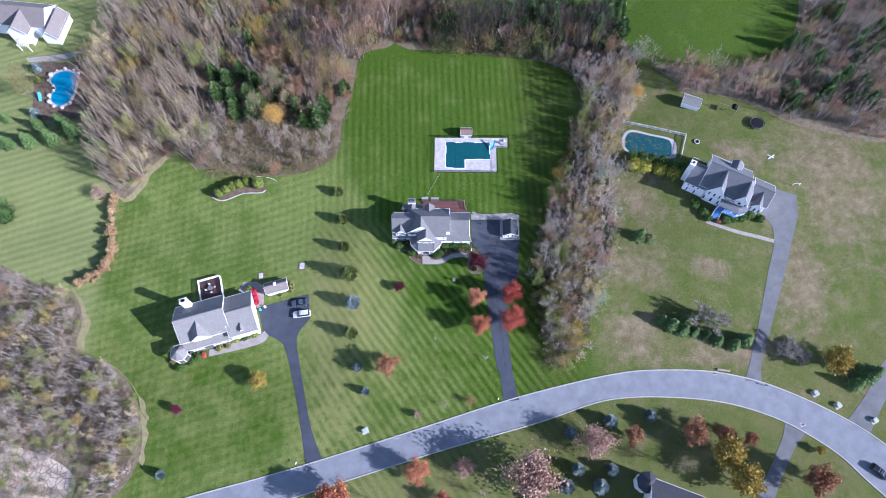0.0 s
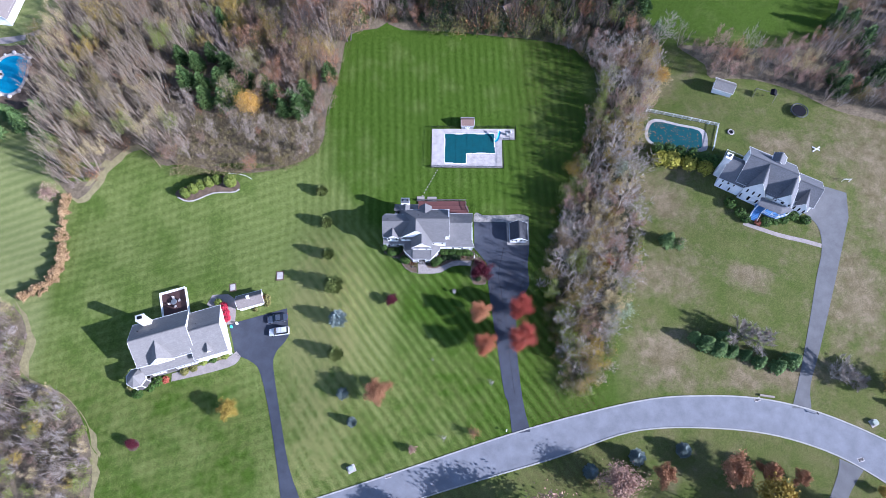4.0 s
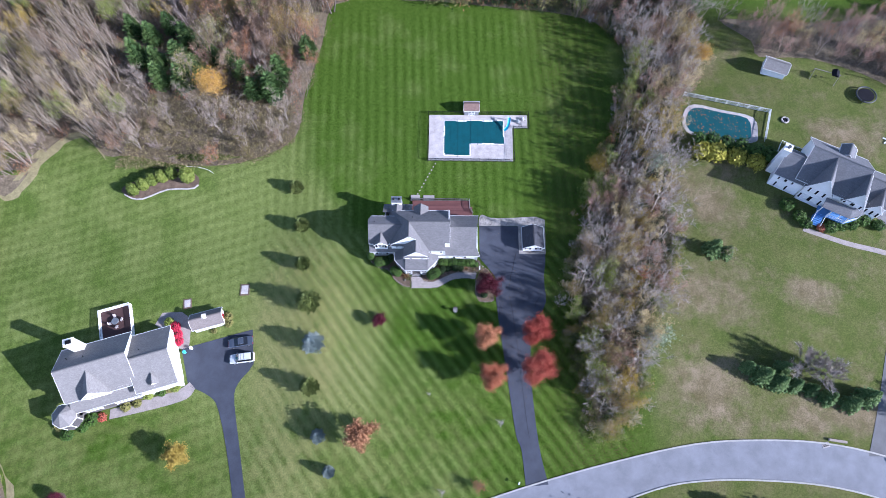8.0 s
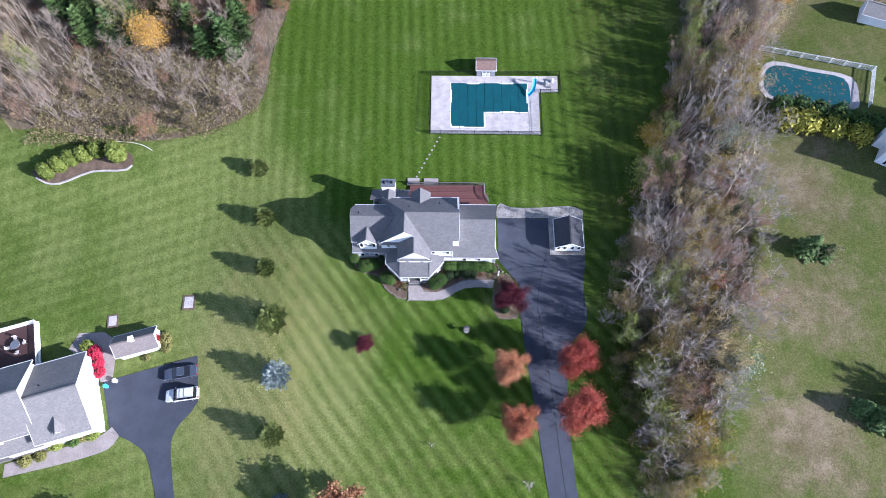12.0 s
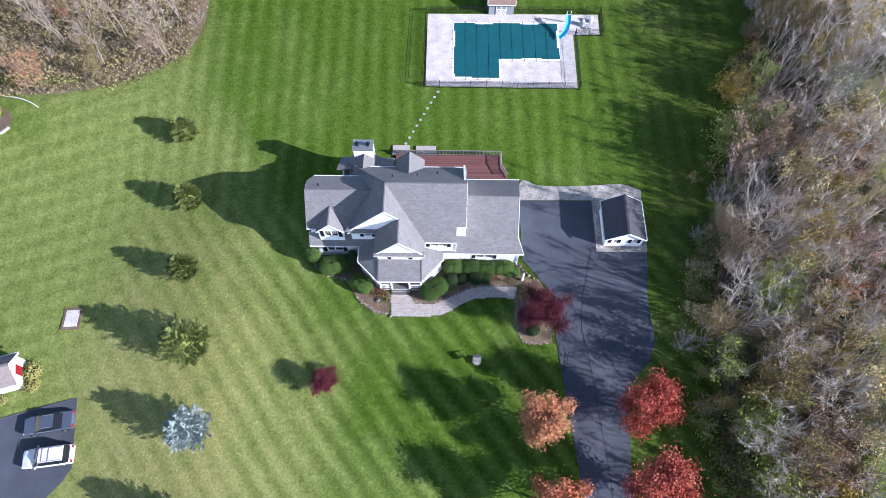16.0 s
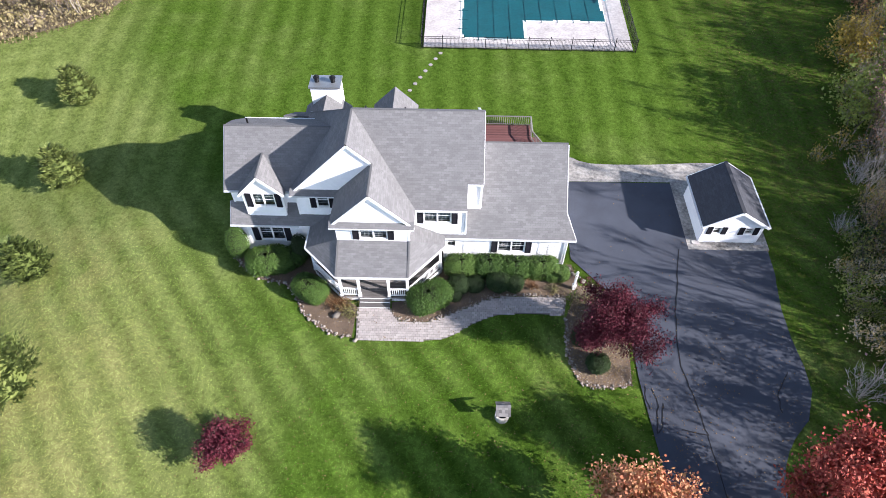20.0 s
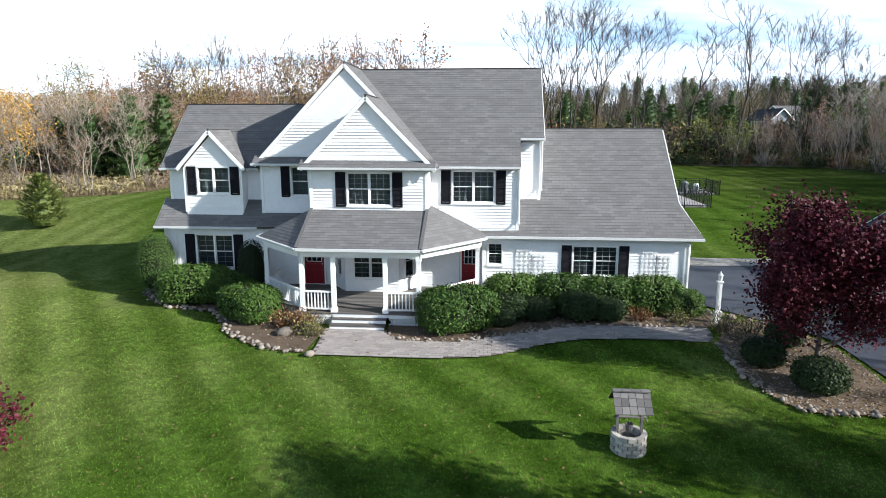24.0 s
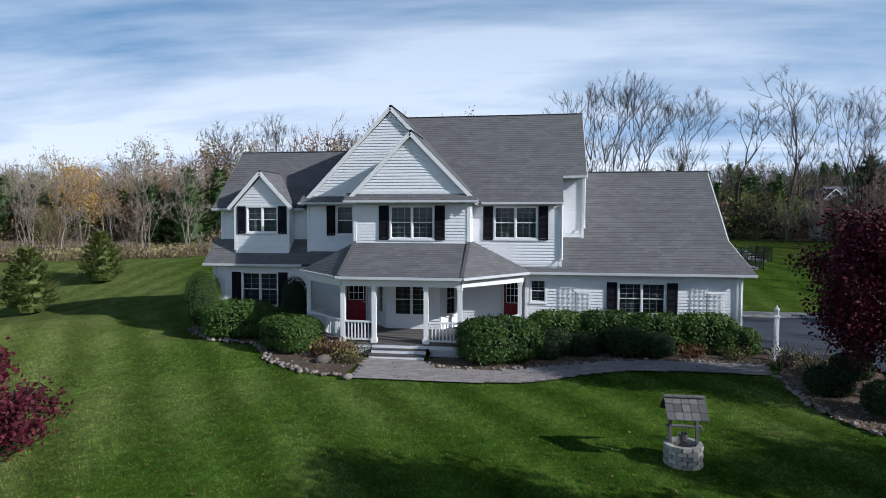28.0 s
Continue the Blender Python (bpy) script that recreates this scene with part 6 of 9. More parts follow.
    for x, y in fir_spots:
        plant("fir_tree", "tall green fir in the wood", "fir tree", FIR[int(x) % 2], x, y + 0.8, rng.uniform(0.74, 0.95), x * 37, "firs of the wood")
    for x, y in scatter(WOOD_STRIP, 2.75, 22):
        spots.append((x, y, "top" if y > 62 else "strip", WOOD_STRIP, 0.80 if y < 62 else 0.62))
    for x, y in scatter(WOOD_NE, 3.4, 23):
        spots.append((x, y, "ne", WOOD_NE, 0.80))
    for x, y in scatter(WOOD_SW, 2.8, 24):
        if math.hypot(x + 88, y + 58) > 11:
            spots.append((x, y, "sw", WOOD_SW, 0.60))
    single = 0
    for x, y, zone, outline, size in spots:
        near = edge_distance(x, y, outline) < (40 if zone == "strip" else 5.0 if zone in ("nw", "top") else 0)
        pieces, label, category = species(x, y, zone)
        if zone == "nw" and inside(x, y, low_brush):
            pieces, label, category = rng.choice((LEAFY[4], LEAFY[2], MAUVE[1], LEAFY[0])), "slender thinning tree in the brush", "tree"
        s, turn = size * rng.uniform(0.72, 1.15) * (0.6 if zone == "nw" and inside(x, y, low_brush) else 1.0), rng.uniform(0, 360)
        if near and single < 260:
            single += 1
            plant("tree" if category == "tree" else "fir_tree", label, category, pieces, x, y, s, turn, "trees of the wood")
        else:
            grove.put(pieces, x, y, s, turn, 1 if category == "tree" else 2)
    west_side = WOOD_STRIP[3:20] + WOOD_STRIP[18:3:-1]
    # undergrowth
    for outline, spacing, kinds in ((low_brush, 1.9, (8, 8, 0, 8, 6, 8, 6)), (WOOD_NW, 2.7, (0, 1, 5, 6, 0, 5, 6)), (WOOD_STRIP, 1.75, (3, 6, 2, 3, 10, 4, 3, 4, 3, 10, 9)), (WOOD_NE, 6.0, (0, 1, 5)), (WOOD_SW, 1.9, (0, 1, 2, 3, 6, 10, 10)), (BACK_BRUSH, 1.6, (1, 1, 7, 7, 5))):
        for x, y in scatter(outline, spacing, 31):
            if outline is WOOD_SW and math.hypot(x + 88, y + 58) < 4 or abs(x - 8 - 0.468 * (y + 5)) < 2.6 and y > 68:
                continue
            if outline is WOOD_NW and inside(x, y, low_brush):
                continue
            if outline is WOOD_STRIP and y < 62 and edge_distance(x, y, west_side) > 6.5:
                grove.put(LOW[rng.choice((9, 9, 4, 3, 9, 8, 2))], x, y, rng.uniform(0.6, 1.1), rng.uniform(0, 360), 1)
                continue
            tall = 0.5 if outline is low_brush else 2.1 if outline is BACK_BRUSH else 1.25 if outline is WOOD_NW else 0.8
            if outline is WOOD_STRIP and y > 62:
                kinds = (1, 5, 7, 7)
            grove.put(LOW[rng.choice(kinds)], x, y, rng.uniform(0.6, 1.15) * tall, rng.uniform(0, 360), 2 if outline is WOOD_NW else 1)
    for x, y, s in ((31, 78, 0.7), (36, 80, 0.85), (40, 77, 0.8), (41, 82, 0.85), (51.5, 77, 0.9), (54, 80, 1.0), (54, 75, 0.9), (57, 78, 1.05), (24, 80, 0.6), (8, 81, 0.55), (27, 83, 0.8), (29.5, 76, 0.55), (33.5, 83, 0.9), (38.5, 84, 0.9), (36, 75, 0.5), (44, 86, 0.8), (56, 84, 1.1), (60, 80, 1.0), (61, 74, 0.9), (20, 84, 0.8), (15, 83, 0.6)):
        grove.put(FIR[int(x) % 2], x, y, s, x * 31)
    # ragged margin of the strip
    margin = spline(WOOD_STRIP[3:20], 5)
    for px, py in margin:
        for _ in range(3):
            x, y = px + 0.5 + rng.gauss(0, 0.9), py + rng.gauss(0, 1.1)
            grove.put(LOW[rng.choice((10, 1, 3, 4, 10, 9) if y < 24 else (0, 1, 3, 4, 6))], x, y, rng.uniform(0.4, 0.95), rng.uniform(0, 360))
        if rng.random() < 0.22:
            grove.put(SPARSE[rng.choice((0, 0, 4, 2))], px + rng.uniform(-0.4, 1.6), py, rng.uniform(0.3, 0.5), rng.uniform(0, 360))
    # woods beyond, up to the horizon
    for i in range(1000):
        a, d = rng.uniform(-2.2, 2.2) if i < 120 else rng.uniform(-0.85, 0.62), rng.uniform(110, 330)
        x, y = d * math.sin(a) * 1.1, 30 + d * math.cos(a)
        if -30 < x < 140 and y < 132 or y < -20 or (60 < x < 92 and y < 150):
            continue
        u = rng.random()
        if x > 0:
            kind = rng.choice(FIR) if u < 0.16 else rng.choice(DUSK + [LEAFY[2]]) if u < 0.75 else rng.choice(MAUVE)
        else:
            kind = rng.choice(FIR) if u < 0.08 else rng.choice(MAUVE) if u < 0.5 else LEAFY[rng.choice((0, 2, 4, 2))]
        grove.put(kind, x, y, rng.uniform(1.0, 1.5), rng.uniform(0, 360), 2 if kind in FIR else 1)
    grove.link("woodland", "autumn woodland of bare and thinning trees")
    # tall open trees behind the lawn
    for x, y, k, s in ((13.2, 71, 1, 0.92), (15.8, 70, 2, 0.98), (20.2, 72, 1, 0.95), (25.6, 71, 2, 0.88), (33.0, 71, 3, 0.86), (38.8, 70, 0, 0.92), (41.2, 71, 1, 0.76), (47.6, 70, 2, 0.84), (50, 72, 3, 0.70), (53.5, 70, 1, 0.74), (-26, 76, 1, 0.72), (-31, 62, 2, 0.72), (-38, 61, 1, 0.70), (-45, 72, 3, 0.66)):
        plant("tall_tree", "tall bare tree with open dark crown behind the lawn", "tree", TALL[k], x, y, s, rng.uniform(0, 360), "tall trees behind the lawn")
    for x, y, k, s in ((-13.4, 80, 3, 1.6), (-7.5, 83, 3, 1.4), (-20.8, 66, 4, 1.45), (-17.5, 70, 3, 1.4), (-41, 46, 4, 0.95), (-36, 43, 3, 0.75), (-50, 44, 0, 1.0), (-44, 52, 0, 1.2)):
        plant("autumn_tree", "tree with rust brown thinning leaves behind the lawn", "tree", SPARSE[k], x, y, s, x * 17, "leafy trees behind the lawn")
    for x, y, k, s in ((-33, 66, MAUVE[0], 1.6), (-29.5, 71, LEAFY[4], 1.65), (-26, 66.5, MAUVE[2], 1.75), (-23.5, 73, LEAFY[0], 1.8), (-20.5, 76, MAUVE[1], 2.0), (-17, 79, LEAFY[4], 1.9), (-14.5, 75, MAUVE[0], 1.85), (-11, 78, MAUVE[2], 1.8), (-8, 86, LEAFY[4], 2.1), (-36.5, 58, LEAFY[0], 1.45), (-41, 64, LEAFY[2], 1.5), (-46, 60, LEAFY[4], 1.35), (-33.5, 52, LEAFY[0], 1.15), (-38.5, 51, LEAFY[4], 1.1), (-47, 49, LEAFY[0], 1.1), (-30, 56, LEAFY[2], 1.3)):
        plant("autumn_tree", "tall slender tree with brown twigs behind the house", "tree", k, x, y, s, x * 29, "tall brown trees of the wood")
    bright = tree_kind(*broadleaf(63, 5.5, 2.3, 0.12, 12, 420, 2000, 0.20, stems=3, twig_len=0.8, width=0.014), BARK, TWIG, LEAF_LIME)
    gold = tree_kind(*broadleaf(64, 4.5, 1.9, 0.12, 12, 380, 1700, 0.18, stems=3, twig_len=0.7, width=0.014), BARK, TWIG, LEAF_YELLOW)
    fire = tree_kind(*broadleaf(65, 4.5, 1.6, 0.12, 12, 300, 600, 0.18, stems=2, twig_len=0.7, width=0.014), BARK, TWIG, LEAF_ORANGE)
    ash = tree_kind(*broadleaf(66, 5.5, 2.6, 0.12, 12, 420, 1700, 0.20, stems=3, twig_len=0.8, width=0.014), BARK, TWIG_PALE, LEAF_SILVER)
    for x, y, k, s, text in ((37.0, 17.1, bright, 1.0, "green"), (38.5, 24.5, gold, 0.9, "yellow"), (45.2, 0.0, fire, 1.0, "orange"), (43.5, -1.5, gold, 0.9, "yellow"), (46.4, -13.1, ash, 1.0, "silvery green"), (40.5, -20.3, gold, 1.0, "yellow"), (35.5, 2.6, SPARSE[4], 0.72, "tan"), (34.2, 5.6, SPARSE[4], 0.5, "tan"), (37.5, -1.5, bright, 0.9, "green"), (34.2, -13, bright, 1.0, "green"), (34.8, -17.5, bright, 0.9, "green"), (36, -21, bright, 1.0, "green"), (46.5, 12.0, gold, 0.9, "yellow"), (49.0, 18.5, gold, 0.9, "yellow"), (50.5, 24, ash, 0.8, "silvery green"), (36.5, -9.5, bright, 0.7, "green"), (41, 9, SPARSE[1], 0.6, "faded pink"), (50, 36, gold, 0.9, "yellow")):
        plant("understorey_tree", "small bushy tree with " + text + " leaves under bare trees", "tree", k, x, y, s, x * 23, "small leafy trees of the strip")
    for x, y, k, s in ((-60.3, 41.6, 3, 0.72), (-61.0, 32.8, 1, 0.7), (-59.4, 28.0, 3, 0.66), (-44.4, 34.0, 3, 0.62), (-42.1, 31.9, 1, 0.58), (-39.9, 35.4, 3, 0.6), (-34.8, 32.7, 1, 0.62), (-28.9, 30.0, 3, 0.66), (-32.3, 44.1, 1, 0.7), (-28.4, 35.9, 3, 0.64), (-66.6, 31.3, 1, 0.7), (-36.5, 28.6, 1, 0.55), (-48.5, 37.5, 1, 0.66), (-53.5, 34.0, 3, 0.6)):
        plant("pale_tree", "bare pale-stemmed tree standing in the brush", "tree", BARE[k], x, y, s, x * 41, "pale trees in the brush")
    for x, y, s in ((-44.2, 40.8, 1.05), (63, 50, 0.7), (-12, 80, 0.8)):
        plant("golden_tree", "small tree with golden autumn leaves at the wood's edge", "tree", GOLD, x, y, s, 40 * s)


woodland()


# ---- garden trees ----
def garden_trees():
    def fir(seed, h, r, mat, n, size):
        w, l = conifer(seed, h, r, n, size)
        return (("trunk", w.mesh("trunk", BARK)), ("needles", l.mesh("needles", mat)))
    def spruce(seed, h, r, mat):
        w, c, l = dense_spruce(seed, h, r)
        return (("trunk", w.mesh("trunk", BARK)), ("core", c.mesh("core", mat)), ("needles", l.mesh("needles", mat)))
    green, olive, blue = spruce(91, 4.2, 1.95, NEEDLE_OLIVE), spruce(92, 5.2, 2.5, NEEDLE_OLIVE), spruce(93, 4.4, 2.15, NEEDLE_BLUE)
    small_blue = spruce(94, 3.0, 1.2, NEEDLE_BLUE)
    row = "evergreens in a row on the lawn"
    for x, y, kind, s, text in ((-24.6, 18.6, green, 0.95, "green"), (-22.9, 10.3, green, 1.0, "green"), (-21.9, 1.9, green, 0.95, "green"), (-19.9, -6.3, olive, 1.16, "olive green"), (-18.4, -14.4, blue, 1.16, "silver blue"), (-18.5, -22.4, green, 1.15, "green"), (-16.4, -31.2, blue, 0.75, "silver blue"), (-14.0, -37.3, small_blue, 1.0, "silver blue")):
        plant("spruce", text + " young spruce on the mown lawn", "spruce tree", kind, x, y, s * 0.9, x * 13, row)
    for x, y, kind, s in ((-121.5, 60.6, blue, 0.8), (-118.1, 44.2, blue, 0.75), (-120.4, 56.6, olive, 0.6), (-109.6, 65.2, olive, 0.55), (-106.6, 62.2, green, 0.7), (-105.9, 67.6, green, 0.75), (-104.6, 52.0, green, 0.7)):
        plant("spruce", "rounded young conifer beside the neighbouring pool", "spruce tree", kind, x, y, s, x * 9, "conifers round the neighbouring pool")
    plant("spruce", "small silver blue spruce near the road", "spruce tree", small_blue, -62.9, -58.0, 0.95)
    for x, y, s in ((37.9, -47.3, 1.3), (48.2, -44.3, 1.4), (58.4, -42.8, 1.3), (39.2, -55.8, 1.3), (47.5, -55.9, 1.3), (36.1, -59.8, 1.5), (44.4, -59.7, 1.5), (31, -64, 1.3)):
        plant("spruce", "blue spruce in the garden across the road", "spruce tree", small_blue, x, y, s, x * 7, "blue spruces across the road")
    big_fir = fir(95, 6.5, 2.8, NEEDLE_WOOD, 3000, 0.42)
    for x, y, s in ((-123.4, 33.4, 0.85), (-117.4, 34.2, 0.95), (-111.0, 35.0, 1.0), (-105.0, 37.6, 1.1), (-116.1, 39.8, 0.8), (-97.3, 33.6, 0.8), (-109.0, 40.6, 0.95), (-126.7, 42.4, 0.6), (-101.5, 42, 0.9)):
        plant("fir_tree", "dark green fir beside a neighbouring pool", "fir tree", big_fir, x, y, s, x * 5, "firs round the neighbouring pool")
    for x, y, s in ((66.4, -19.6, 0.85), (69.2, -20.8, 0.8), (85, -23.4, 0.9), (82, -24.6, 0.75), (78, -23.5, 0.7), (115.2, -32.0, 1.25), (112, -34.5, 0.8), (60.2, 5.4, 0.8)):
        plant("fir_tree", "dark green evergreen on the dry lot", "fir tree", big_fir, x, y, s, x * 5, "evergreens of the eastern lot")

    def kind(seed, h, spread, mat, leaves, size, low=0.22, twigs=260, bark=BARK, tidy=True, loose=0.19):
        return tree_kind(*broadleaf(seed, h, spread, low, 15, twigs, leaves, size, twig_len=0.55, width=0.012, tidy=tidy, loose=loose), bark, TWIG_DARK, mat)
    maple, scarlet = kind(101, 7.6, 2.4, LEAF_ORANGE, 17000, 0.125, 0.26, loose=0.20), kind(102, 7.8, 2.9, LEAF_RED, 22000, 0.125, 0.26, loose=0.20)
    for x, y, k, s, text in ((14.5, -13.0, maple, 0.98, "orange"), (24.2, -12.4, scarlet, 0.96, "scarlet"), (15.5, -20.3, maple, 1.04, "orange"), (24.3, -19.4, scarlet, 1.1, "scarlet")):
        plant("maple", text + " autumn maple beside the driveway", "maple tree", k, x, y, s, x * 9, "maples along the driveway")
    purple = kind(103, 3.9, 2.65, LEAF_PURPLE, 46000, 0.076, 0.20, 900, loose=0.16)
    plant("red_maple", "spreading purple-red maple in a stone-edged bed", "maple tree", purple, 14.9, -2.95, 1.0, 30)
    dwarf = kind(104, 2.5, 1.25, LEAF_PURPLE, 12000, 0.070, 0.15, 350)
    plant("red_maple", "small crimson maple alone on the lawn", "maple tree", dwarf, -5.9, -9.9, 1.1, 80)
    plant("red_maple", "small crimson maple in a mulch ring", "maple tree", dwarf, -62.1, -42.3, 1.0, 10)
    rust = kind(105, 5.0, 2.3, LEAF_RUST, 6000, 0.19)
    plant("oak", "rust brown oak on the lawn", "oak tree", rust, -8.4, -31.3, 1.2)
    yellow = kind(106, 4.4, 2.2, LEAF_YELLOW, 4500, 0.19, 0.2, 500)
    plant("birch", "thin yellow-green tree on the western lawn", "tree", yellow, -42.0, -34.6, 1.1)
    pink = kind(107, 6.0, 3.4, LEAF_PINK, 5200, 0.24, 0.2, 900, tidy=False)
    bare = tree_kind(*broadleaf(108, 2.6, 1.2, 0.25, 9, 420, 0, twig_len=0.5, width=0.008), BARK_PALE, TWIG_PALE, None)
    for x, y, s in ((17.0, -28.6, 0.8), (6.3, -40.6, 0.8), (3.8, -23.5, 0.45)):
        plant("young_tree", "slender young bare tree on the lawn", "tree", bare, x, y, s)
    thin = kind(109, 2.4, 1.3, LEAF_RUST, 500, 0.14, 0.2, 300, tidy=False)
    plant("young_tree", "small reddish tree near the road", "tree", thin, 13.0, -39.6, 1.0)
    plant("young_tree", "small pale orange tree near the road", "tree", kind(110, 2.0, 1.0, LEAF_PINK, 600, 0.16), -0.5, -43.0, 1.0)
    # across the road and on the eastern lot
    orange_big = kind(111, 6.5, 3.6, LEAF_ORANGE, 6500, 0.28)
    for x, y, k, s, text in ((-19.8, -62.5, orange_big, 1.15, "large orange"), (0.2, -57.0, orange_big, 0.85, "round orange"), (6.1, -63.5, kind(112, 4, 2.2, LEAF_RED, 1800, 0.26), 1.0, "bright red"), (11.6, -55.7, pink, 0.65, "faded pink"), (26.6, -57.5, pink, 1.65, "large faded"), (43.8, -49.6, pink, 1.1, "faded mauve"), (53.2, -47.8, rust, 1.0, "rust"), (68.2, -47.3, rust, 1.45, "rust"), (82.2, -48.2, rust, 0.8, "rust"), (75.8, -47.0, rust, 0.95, "rust"), (64.0, -54.8, SPARSE[0], 0.95, "olive"), (75.0, -52.4, yellow, 1.9, "yellow"), (78.5, -58.6, yellow, 2.0, "yellow"), (95.8, -58.0, rust, 1.65, "rust"), (99.4, -50.7, yellow, 0.55, "small yellow"), (15.7, -61.8, SPARSE[0], 0.5, "olive"), (-9, -64, BARE[1], 0.5, "bare"), (91, -66, orange_big, 0.6, "red")):
        plant("garden_tree", text + " autumn tree across the road", "tree", k, x, y, s, x * 11, "trees across the road")
    for x, y, s in ((70.4, -18.2, 0.7), (72.0, -21.2, 0.7), (75.2, -22.0, 0.6), (64.0, -18.0, 0.6), (62.8, 4.6, 0.6)):
        plant("fir_tree", "spreading dark green evergreen on the dry lot", "fir tree", big_fir, x, y, s, x * 5, "evergreens of the eastern lot")
    puff = tree_kind(*broadleaf(115, 4.0, 2.7, 0.12, 18, 3200, 0, stems=4, twig_len=0.8, width=0.032), BARK, TWIG_GREY, None)
    for x, y, k, s, text in ((74.4, -17.8, puff, 1.35, "bare grey"), (78.4, -19.0, puff, 1.2, "bare grey"), (94.6, -26.6, puff, 1.25, "bare grey"), (98.5, -28.4, puff, 0.9, "bare grey"), (106.4, -29.4, yellow, 1.8, "gold"), (62.8, 4.0, SPARSE[0], 0.45, "olive")):
        plant("garden_tree", text + " tree on the dry eastern lot", "tree", k, x, y, s, x * 11, "trees of the eastern lot")
    # neighbour's pines
    hedge = kind(113, 2.4, 1.25, LEAF_TAN, 1100, 0.26, 0.1, 200)
    for i, (x, y) in enumerate(spline([(-89.4, 17.0), (-88.6, 8.0), (-87.2, 0.5), (-88.3, -4.8), (-94.5, -8.8)], 4)):
        plant("hedge_bush", "orange autumn hedge shrub between lawns", "hedge", hedge, x, y, 0.85 + 0.15 * (i % 3), i * 47, "orange hedge")
    plant("hedge_bush", "pale bare shrub at the hedge's end", "shrub", kind(114, 3.2, 2.2, LEAF_PINK, 700, 0.22, 0.1, 900, tidy=False), -93.0, 17.5, 1.0)
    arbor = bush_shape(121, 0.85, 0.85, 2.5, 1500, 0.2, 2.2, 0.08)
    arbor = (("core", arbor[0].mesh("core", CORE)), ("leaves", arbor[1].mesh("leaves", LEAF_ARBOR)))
    for x, y in ((-59.0, 17.9), (-57.0, 19.0), (-55.3, 20.0), (-53.2, 20.7), (-51.2, 21.4)):
        plant("arborvitae", "small green arborvitae in a stone-edged bed", "shrub", arbor, x, y, 1.22, x * 20, "arborvitae bed")
    plant("arborvitae", "broad round green shrub in a stone-edged bed", "shrub", arbor, -47.8, 20.8, 1.5, 5, "arborvitae bed")


garden_trees()
DARK_PLASTIC = plain("dark_plastic", (0.05, 0.055, 0.065), 0.5, 0, 12, 0.25, 0.05)


# ---- garden round the house ----
def sheet(name, outline, mat, label, category, lift, cell=1.0, kind="structure"):
    return solid(name, drape(outline, lift, cell), mat, label, category, kind)


BED_WEST = spline([(-9.3, 4.2), (-8.2, 2.5), (-6.6, 1.4), (-5.0, 1.0), (-4.1, 0.0), (-3.4, -1.2), (-1.8, -2.4), (-0.25, -2.75)], 3) + [(-0.15, -0.5), (-1.1, 0.0), (-3.1, 2.0), (-3.2, 3.9), (-8.0, 4.0), (-8.6, 5.5)]
BED_EAST = [(1.98, -0.2), (2.1, -1.1)] + spline([(2.4, -1.4), (3.4, -1.6), (4.8, -1.35), (6.7, -0.45), (8.2, 0.28), (10.3, 0.5), (12.8, 0.42)], 3) + [(13.9, 1.3), (13.6, 3.1), (5.2, 3.1), (5.0, 2.4), (3.0, 0.0)]
BED_TREE = spline([(12.75, -1.2), (12.7, -3.6), (13.3, -5.3), (14.6, -5.6), (16.25, -5.4)], 3) + [(16.4, -3.0), (16.3, -0.6), (15.2, 1.3), (13.9, 1.4)]
WALK = [(-0.15, -0.62), (0.0, -2.85)] + spline([(3.0, -2.9), (5.4, -2.65), (7.0, -1.65), (8.7, -0.92), (10.6, -0.8), (12.75, -0.85)], 3) + [(13.0, 0.4)] + spline([(10.3, 0.48), (8.2, 0.26), (6.7, -0.48), (4.8, -1.38), (3.4, -1.63), (2.4, -1.43)], 3) + [(2.1, -1.1), (2.0, -0.62)]
sheet("flower_bed", BED_WEST, MULCH, "mulched bed edged with stones before the house", "flower bed", 0.045)
sheet("flower_bed", BED_EAST, MULCH, "mulched bed edged with stones along the walk", "flower bed", 0.045)
sheet("flower_bed", BED_TREE, MULCH, "mulched bed edged with stones under a maple", "flower bed", 0.055)
GRAVEL_YARD = spline([(13.5, 10.8), (13.6, 12.6), (14.3, 13.4), (16.0, 12.7), (20.6, 12.7), (25, 13.0), (27.2, 12.3)], 3) + [(27.0, 4.6), (21.6, 4.6), (21.6, 10.9)]
sheet("gravel", GRAVEL_YARD, GRAVEL, "pale loose gravel round the shed", "gravel", 0.06)


def rock(seed, mat=STONE):
    rng = random.Random(seed)
    g = Geo()
    rows, cols = 4, 7
    for j in range(rows + 1):
        w = -1.57 + 3.14 * j / rows
        for i in range(cols):
            u = 6.283 * i / cols
            k = rng.uniform(0.78, 1.15)
            g.v.append((k * math.cos(w) * math.cos(u), k * math.cos(w) * math.sin(u), 0.62 * math.sin(w) + 0.3))
    g.f = [(j * cols + i, j * cols + (i + 1) % cols, (j + 1) * cols + (i + 1) % cols, (j + 1) * cols + i) for j in range(rows) for i in range(cols)]
    return g.mesh("stone", mat, True)


ROCKS = [rock(i) for i in range(5)]


